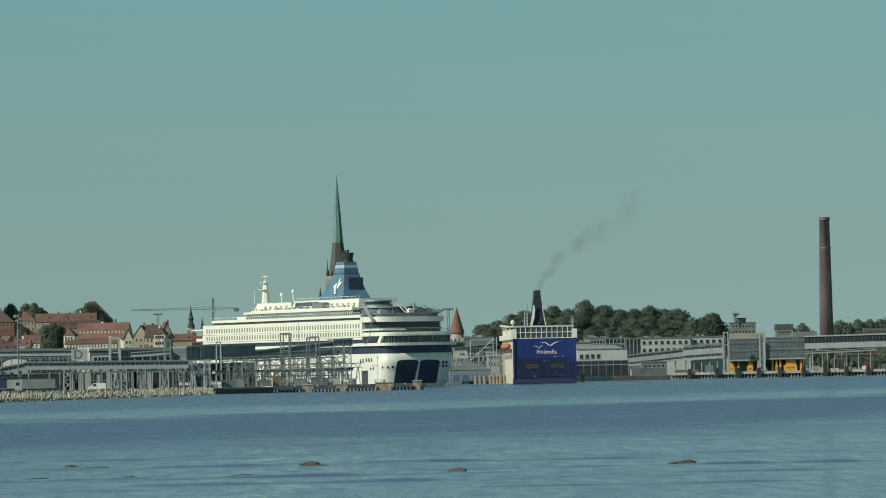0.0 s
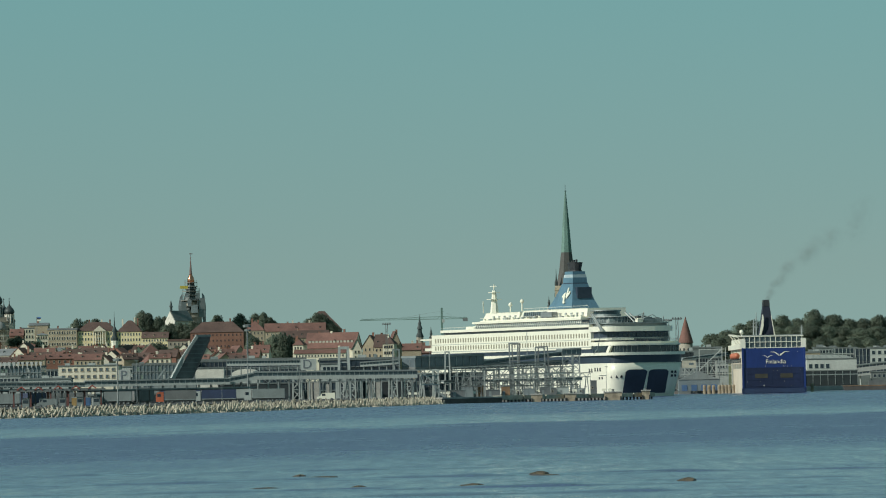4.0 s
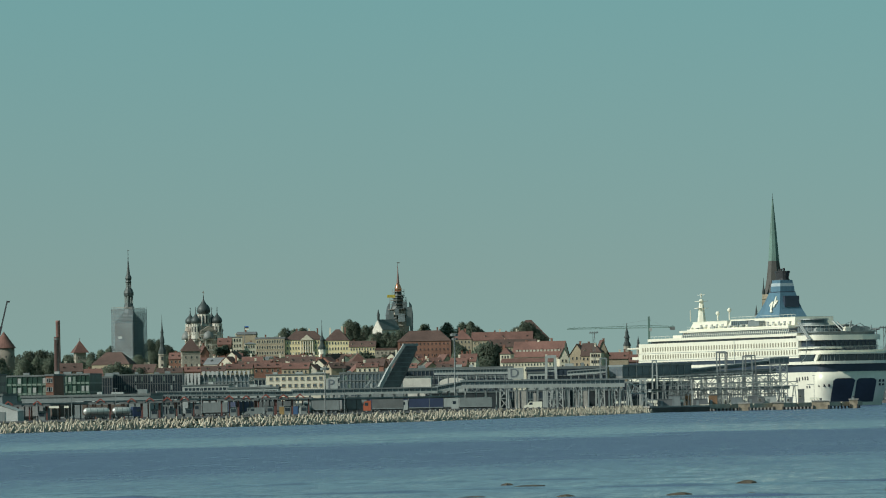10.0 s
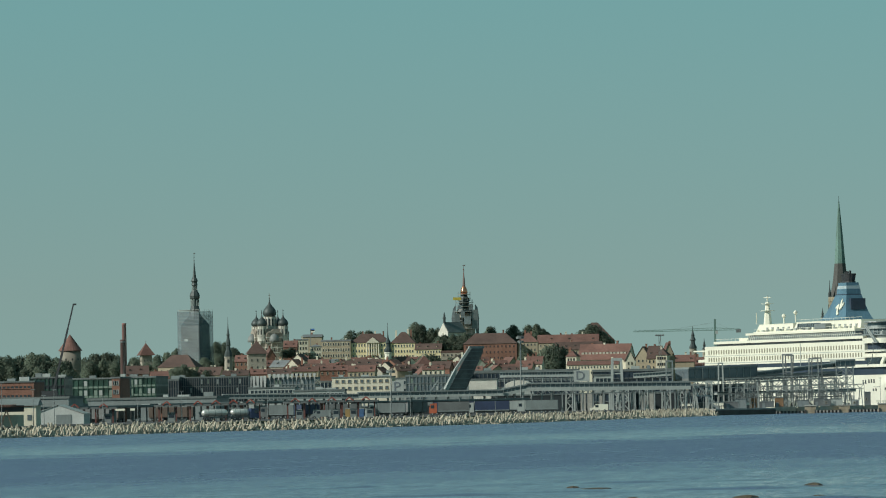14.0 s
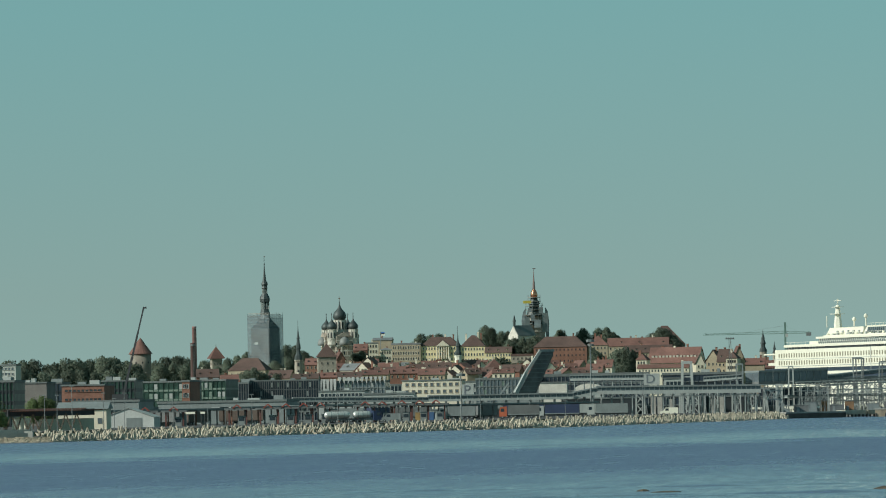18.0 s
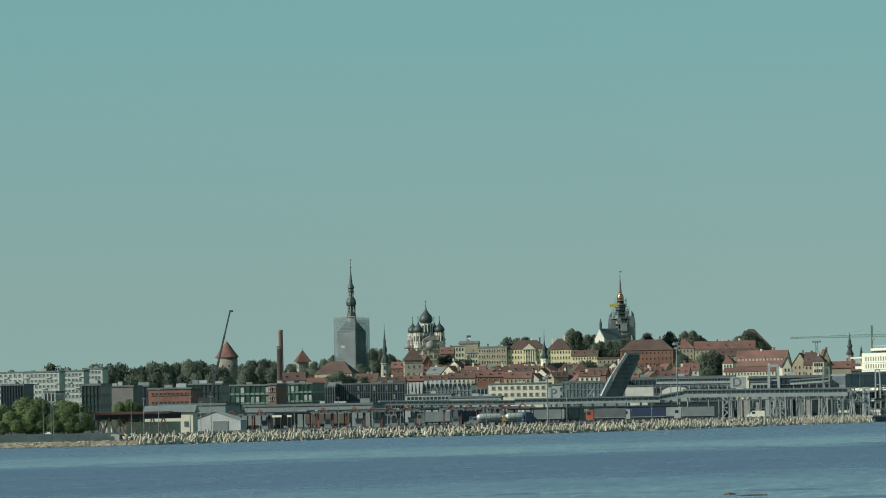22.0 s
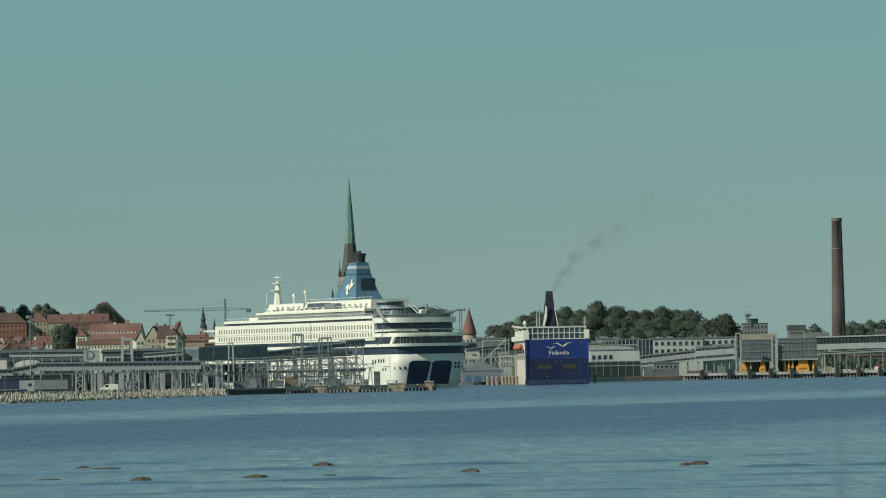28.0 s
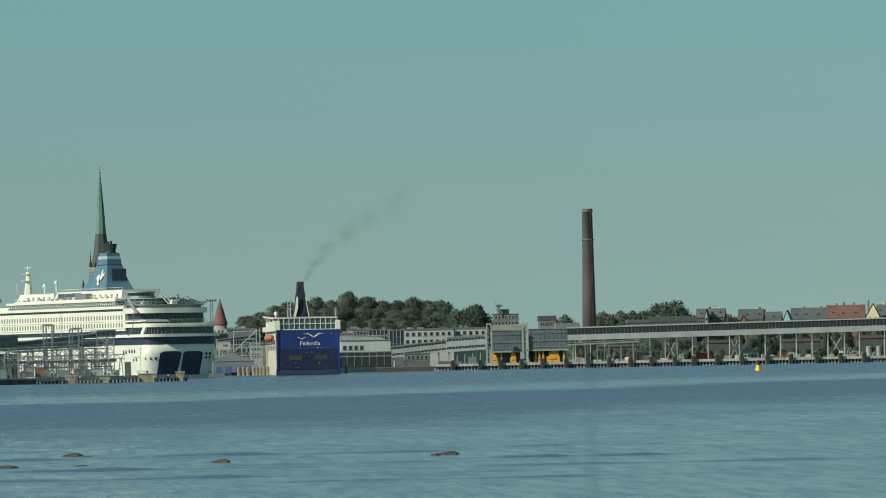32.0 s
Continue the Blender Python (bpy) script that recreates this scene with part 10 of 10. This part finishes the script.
grove(FAR, [(264.3, 3179.0, 14.3), (273.7, 3178.2, 13.5), (284.8, 3177.3, 13.9), (295.7, 3176.3, 13.1), (308.3, 3175.1, 13.5), (320.9, 3173.8, 13.9), (331.8, 3172.7, 13.0), (340.3, 3171.8, 14.1), (352.2, 3170.5, 13.6), (361.6, 3169.4, 13.7), (371.6, 3168.3, 13.9), (381.9, 3167.1, 13.4), (391.3, 3165.9, 13.8), (402.2, 3164.5, 13.9), (413.1, 3163.1, 13.7), (422.5, 3161.9, 14.5), (433.4, 3160.4, 14.3), (442.7, 3159.1, 14.8)], 6.3, "dark green tree behind the quay sheds")
grove(FAR, [(260.7, 3099.1, 10.3), (268.3, 3098.4, 9.6), (276.0, 3097.7, 10.4), (283.7, 3097.0, 9.6), (292.9, 3096.2, 9.7), (302.0, 3095.3, 9.9), (308.2, 3094.7, 10.4), (314.3, 3094.1, 9.3), (320.4, 3093.5, 10.1), (326.5, 3092.8, 9.4), (349.4, 3090.3, 9.9), (355.5, 3089.6, 9.5), (363.1, 3088.7, 10.0), (392.1, 3085.2, 10.1), (398.1, 3084.4, 9.3), (404.2, 3083.6, 10.1)], 3.7, "dark green bush behind the quay sheds")
grove(FAR, [(255.9, 3079.4, 8.5), (262.6, 3078.8, 9.0), (269.9, 3078.2, 8.3), (277.2, 3077.5, 8.4), (284.9, 3076.8, 8.0), (292.5, 3076.1, 8.5), (303.1, 3075.1, 8.3), (309.2, 3074.5, 8.5), (315.3, 3073.9, 8.0), (321.3, 3073.2, 8.2), (327.4, 3072.6, 7.8), (333.5, 3072.0, 8.3), (339.9, 3071.3, 7.9), (346.5, 3070.5, 8.1), (353.2, 3069.7, 7.6), (359.9, 3069.0, 8.1), (366.5, 3068.2, 7.7), (373.2, 3067.4, 8.2), (379.8, 3066.6, 7.8), (386.5, 3065.7, 8.0), (393.2, 3064.9, 8.4), (399.8, 3064.0, 8.6), (406.4, 3063.2, 8.2), (413.1, 3062.3, 8.7), (419.7, 3061.4, 8.3)], 4.3, "low dark green bush behind the quay clutter")
grove(FAR, [(367.7, 3279.5, 18.0), (379.0, 3278.2, 17.8), (392.0, 3276.6, 18.3), (403.3, 3275.3, 18.0), (416.2, 3273.7, 18.5), (422.6, 3272.8, 18.0), (429.1, 3272.0, 18.2), (437.2, 3270.9, 18.7), (445.2, 3269.8, 18.6), (458.1, 3268.1, 19.0)], 5.2, "dark green bush behind the quay sheds")
# promenade trees
grove(NEAR, [(-235.0, 1309.1, 11.0), (-230.4, 1309.9, 9.9), (-225.2, 1310.8, 11.6), (-222.7, 1311.2, 11.3), (-216.7, 1312.2, 10.6), (-214.1, 1312.6, 10.0)], 6.1, "fresh green tree on the seaside promenade")
grove(NEAR, [(-223.5, 1280.6, 8.2), (-218.7, 1281.5, 8.6), (-214.4, 1282.2, 7.5), (-210.9, 1282.8, 8.2), (-207.6, 1283.3, 7.6)], 3.9, "fresh green tree on the seaside promenade")
grove(NEAR, [(-224.2, 1255.1, 6.5), (-221.2, 1255.7, 5.9), (-218.0, 1256.2, 6.2), (-215.3, 1256.7, 5.5), (-212.6, 1257.2, 5.9), (-209.6, 1257.7, 5.9), (-206.6, 1258.1, 5.6), (-204.4, 1258.5, 5.3)], 2.8, "low green bush on the seaside promenade")
grove(NEAR, [(-232.9, 1502.1, 10.7), (-230.5, 1502.4, 11.2), (-228.5, 1502.7, 10.3)], 3.6, "fresh green tree on the seaside promenade")
grove(NEAR, [(-237.5, 1481.1, 6.0), (-233.1, 1481.8, 5.6)], 2.7, "fresh green tree on the seaside promenade")
for k in FAR + NEAR:
    if k not in USED:
        for c in list(k.children):
            bpy.data.objects.remove(c)
        bpy.data.objects.remove(k)


grove(FAR, [(-372.9, 3932.4, 38.3), (-353.5, 3934.1, 34.8), (-337.9, 3935.5, 38.4), (-329.3, 3936.2, 37.4), (-302.8, 3938.4, 37.7), (-295.8, 3938.9, 36.7), (-287.3, 3939.5, 35.8), (-278.7, 3940.2, 36.4), (-269.7, 3940.8, 37.8), (-258.1, 3941.6, 32.9), (-369.1, 3932.7, 35.1)], 7.8, "dark green tree on the slope under the palaces")
grove(FAR, [(-531.0, 4015.0, 40.5), (-522.3, 4016.2, 41.1), (-513.6, 4017.3, 40.1), (-499.3, 4019.1, 39.0), (-491.4, 4020.1, 38.1), (-484.3, 4020.9, 37.9), (-474.0, 4022.2, 37.7), (-450.0, 4024.9, 41.2), (-439.7, 4026.1, 42.6), (-430.2, 4027.1, 40.0)], 9.6, "dark green park tree by the town wall")


# flag on the castle tower
fx, fy, fz = -394.2, 4231.68, 62.68
fl = thing("flagpole", pose(fx, fy, ground(fx, fy)), "tall flagpole with a blue, black and white flag", "flag")
part("pole", Bits().beam((0, 0, 0), (0, 0, fz - ground(fx, fy)), 0.4), M_STEEL, fl)
for i, m in enumerate((mat("flag_blue", (0.05, 0.15, 0.40), 0.8), M_BLACK, M_WHITE)):
    part("flag_stripe", Bits().box(1.6, 0, fz - ground(fx, fy) - 0.9 * (i + 1), 3.0, 0.1, 0.88), m, fl)


# ---- shore rocks, swell, smoke and birds ----
def rock(x, y, w, h, seed):
    rnd = random.Random(seed)
    b = Bits()
    n, rings = 12, [(1.0, -0.3), (0.95, 0.0), (0.75, 0.5), (0.4, 0.85), (0.08, 1.0)]
    vs = []
    wob = [0.75 + 0.45 * rnd.random() for _ in range(n)]
    for r, z in rings:
        for i in range(n):
            a = 2 * math.pi * i / n
            q = r * wob[i] * (0.9 + 0.2 * rnd.random())
            vs.append((q * w / 2 * math.cos(a) + w * 0.1 * z, q * w * 0.4 * math.sin(a), z * h + 0.03 * rnd.random()))
    fs = [(j * n + i, j * n + (i + 1) % n, (j + 1) * n + (i + 1) % n, (j + 1) * n + i) for j in range(len(rings) - 1) for i in range(n)]
    b.add(vs, fs + [tuple(range(4 * n, 5 * n))])
    solid("rock", b, M_ROCK, "low weedy brown rock awash in the bay", "rock", "shore rocks", m=pose(x, y, 0))


for i, (p, w, h) in enumerate((((-5.9, 339.0), 1.5, 0.15), ((-2.1, 376.5), 1.5, 0.24), ((-1.5, 341.0), 0.8, 0.05), ((7.0, 343.8), 1.3, 0.19), ((21.5, 356.0), 1.5, 0.2), ((-16.64, 382.64), 2.2, 0.06),
                               ((-18.5, 389.0), 0.9, 0.12), ((-12.6, 336.8), 1.5, 0.19), ((-18.39, 344.51), 1.6, 0.04), ((20.5, 353.2), 0.7, 0.14), ((-1.67, 374.5), 1.8, 0.05))):
    rock(*p, w, h, i)

SWELL = []


def swell():
    """Low steep-faced wavelets rolling in over the shallows."""
    rnd = random.Random(21)
    for i in range(20):
        d = 292 + 130 * ((i % 10) / 10) ** 1.2 + rnd.random() * 9
        l = 14 + 28 * rnd.random()
        wd, h = 2.8 + 2.0 * rnd.random(), 0.12 + 0.13 * rnd.random()
        u = -1500 + 2500 * (i * 0.382 % 1.0)
        b = Bits()
        n, m = 40, 8
        vs = []
        ph = rnd.random() * 6
        for a in range(n):
            f = a / (n - 1)
            env = math.sin(math.pi * f) ** 0.8 * (0.7 + 0.3 * math.sin(f * 19 + ph)) * (0.85 + 0.15 * math.sin(f * 43 + 2 * ph))
            for c in range(m):
                g = c / (m - 1)
                up = math.sin(math.pi * g ** 0.72) ** 1.3
                vs.append(((f - 0.5) * l, (g - 0.5) * wd + 0.7 * math.sin(f * 5 + ph), -0.012 + h * env * up))
        b.add(vs, [(a * m + c, (a + 1) * m + c, (a + 1) * m + c + 1, a * m + c + 1) for a in range(n - 1) for c in range(m - 1)])
        ob = solid("ripple_crest", b, M_WATER, "long low wavelet rolling in across the shallow bay", "wave", "ripple crests", m=pose(d * math.sin(u / LENS), d * math.cos(u / LENS), 0, 0, 0, rnd.uniform(-4, 4)))
        smooth(ob)
        SWELL.append((ob, rnd.uniform(0.25, 0.55)))


swell()


def smoke_material():
    m = bpy.data.materials.new("thin_brown_smoke")
    m.use_nodes = True
    nt = m.node_tree
    bs = nt.nodes["Principled BSDF"]
    bs.inputs["Base Color"].default_value = (0.12, 0.11, 0.10, 1)
    bs.inputs["Roughness"].default_value = 1.0
    bs.inputs["Specular IOR Level"].default_value = 0.0
    tc = nt.nodes.new("ShaderNodeTexCoord")
    # thickest in the middle of a puff, thinning to nothing at its rim
    mid = nt.nodes.new("ShaderNodeMapping")
    mid.inputs["Location"].default_value, mid.inputs["Scale"].default_value = (-1, 0, -1), (2, 0, 2)
    nt.links.new(tc.outputs["Generated"], mid.inputs[0])
    far = nt.nodes.new("ShaderNodeVectorMath")
    far.operation = "LENGTH"
    nt.links.new(mid.outputs[0], far.inputs[0])
    rim = nt.nodes.new("ShaderNodeMapRange")
    rim.interpolation_type = "SMOOTHERSTEP"
    rim.inputs[1].default_value, rim.inputs[2].default_value = 0.0, 1.0
    rim.inputs[3].default_value, rim.inputs[4].default_value = 1.0, 0.0
    nt.links.new(far.outputs["Value"], rim.inputs[0])
    nz = nt.nodes.new("ShaderNodeTexNoise")
    nz.inputs["Scale"].default_value, nz.inputs["Detail"].default_value = 0.22, 4
    nt.links.new(tc.outputs["Object"], nz.inputs["Vector"])
    mr = nt.nodes.new("ShaderNodeMapRange")
    mr.inputs[1].default_value, mr.inputs[2].default_value = 0.35, 0.65
    mr.inputs[3].default_value, mr.inputs[4].default_value = 0.2, 1.0
    nt.links.new(nz.outputs["Fac"], mr.inputs[0])
    oi = nt.nodes.new("ShaderNodeObjectInfo")
    sep = nt.nodes.new("ShaderNodeSeparateXYZ")
    nt.links.new(oi.outputs["Location"], sep.inputs[0])
    # the plume thins as it rises
    thin = nt.nodes.new("ShaderNodeMapRange")
    thin.inputs[1].default_value, thin.inputs[2].default_value = 42.0, 72.0
    thin.inputs[3].default_value, thin.inputs[4].default_value = 0.24, 0.07
    nt.links.new(sep.outputs["Z"], thin.inputs[0])
    nt.links.new(_times(nt, _times(nt, rim.outputs[0], mr.outputs[0]), thin.outputs[0]), bs.inputs["Alpha"])
    return m


M_SMOKE = smoke_material()
PUFFS = []


def smoke():
    rnd = random.Random(4)
    fx, fy, fz = 87.6, 2512.47, 40.9
    for i in range(14):
        f = (i / 13) ** 1.1
        r = (2.2 + 6.5 * f) * (0.85 + 0.35 * rnd.random())
        n, m = 16, 12
        b = Bits()
        # a rounded veil of smoke, bulging towards the sea
        for j in range(m + 1):
            c = math.pi * j / m
            for k in range(n + 1):
                a = math.pi * k / n
                b.v.append((r * 1.3 * math.sin(c) * math.cos(a), -r * 0.6 * math.sin(c) * math.sin(a), -r * math.cos(c)))
        b.f = [(j * (n + 1) + k, j * (n + 1) + k + 1, (j + 1) * (n + 1) + k + 1, (j + 1) * (n + 1) + k) for j in range(m) for k in range(n)]
        b.k = [0] * len(b.f)
        ob = solid("smoke_puff", b, M_SMOKE, "thin brown exhaust smoke drifting from the funnel", "smoke", "funnel smoke",
                   m=pose(fx + 0.1 + 44 * f ** 1.25 + rnd.gauss(0, 0.3 + 2.0 * f), fy + rnd.gauss(0, 2), fz + 0.4 + 36 * f ** 0.85 + rnd.gauss(0, 0.3 + 1.6 * f), 0, -35 + rnd.uniform(-25, 25), 0))
        smooth(ob)
        PUFFS.append(ob)


smoke()
BIRDS = []


def bird(p7, p8, p9):
    e = thing("duck", pose(*p8), "dark brown duck in fast level flight", "bird", "flying ducks")
    b = part("body", Bits().lathe([(0.01, -0.21), (0.036, -0.16), (0.066, -0.04), (0.062, 0.05), (0.028, 0.13), (0.036, 0.19), (0.024, 0.23), (0.007, 0.27)], 10), M_BIRD, e)
    b.matrix_basis = pose(0, 0, 0, 0, 90, 0)
    smooth(b)
    part("tail", Bits().slab([(-0.27, -0.016), (-0.19, 0.016), (-0.19, -0.016)], -0.05, 0.05), M_BIRD, e)
    ws = []
    for s in (-1, 1):
        w = part("wing", Bits().add([(0.1, 0, 0), (-0.1, 0, 0), (-0.12, s * 0.19, 0.01), (-0.09, s * 0.35, 0), (0.02, s * 0.23, 0.02), (0.1, 0, 0.025), (-0.1, 0, 0.015), (-0.12, s * 0.19, 0.02), (0.02, s * 0.23, 0.035)],
                                    [(0, 1, 2, 4), (4, 2, 3), (5, 8, 7, 6), (8, 3, 7), (0, 4, 8, 5), (4, 3, 8), (1, 6, 7, 2), (2, 7, 3)]), M_BIRD, e)
        ws.append((w, s))
    BIRDS.append((e, Vector(p7), Vector(p8), Vector(p9), ws))


bird((-34.38, 298.02, 25.72), (-17.73, 299.48, 23.37), (0.03, 300, 21.74))
bird((-33.36, 301.16, 25.9), (-16.35, 302.56, 23.88), (1.14, 303, 22.3))
bird((-30.06, 296.48, 25.79), (-12.41, 297.74, 24.19), (5.97, 297.94, 21.84))


def motions():
    """What moves: the ducks and their wings, the ripples rolling in, the drifting smoke."""
    for n, (e, p7, p8, p9, ws) in enumerate(BIRDS):
        rows = []
        for t in (0, 2, 4, 6, 6.5, 7, 7.5, 8, 8.5, 9, 9.5, 10, 12, 16, 20, 24, 28, 32):
            k = t - 8.0
            v = p8 - p7 if k < 0 else p9 - p8
            p = p8 + v * k
            p.z = p8.z + v.z * min(2.0, max(-2.0, k))
            rows.append((t, Matrix.Translation(p)))
        walk(e, rows)
        for w, s in ws:
            rows = [(0.0, pose(0, 0, 0.03))] + [(6.0 + 0.1 * i, pose(0, 0, 0.03, s * (8 + 34 * math.sin(0.1 * i * 15 + n * 2)))) for i in range(40)] + [(32.0, pose(0, 0, 0.03))]
            walk(w, rows)
    rows = []
    for t, u in TANKER_ROWS:
        p, q = on_road(u), on_road(u + 100)
        rows.append((t, pose(p.x, p.y, 2.3, 0, 0, math.degrees(math.atan2(q.y - p.y, q.x - p.x)))))
    walk(TANKER, rows)
    for ob, speed in SWELL:
        m = ob.matrix_world.copy()
        walk(ob, [(t, Matrix.Translation((speed * 0.15 * t, -speed * t, 0)) @ m) for t in (0.0, 8.0, 16.0, 24.0, 32.0)])
    for i, ob in enumerate(PUFFS):
        m = ob.matrix_world.copy()
        walk(ob, [(t, Matrix.Translation((0.07 * t, 0, 0.03 * t)) @ m @ pose(0, 0, 0, 0, t * (0.8 if i % 2 else -0.6), 0)) for t in (0.0, 8.0, 16.0, 24.0, 32.0)])


motions()
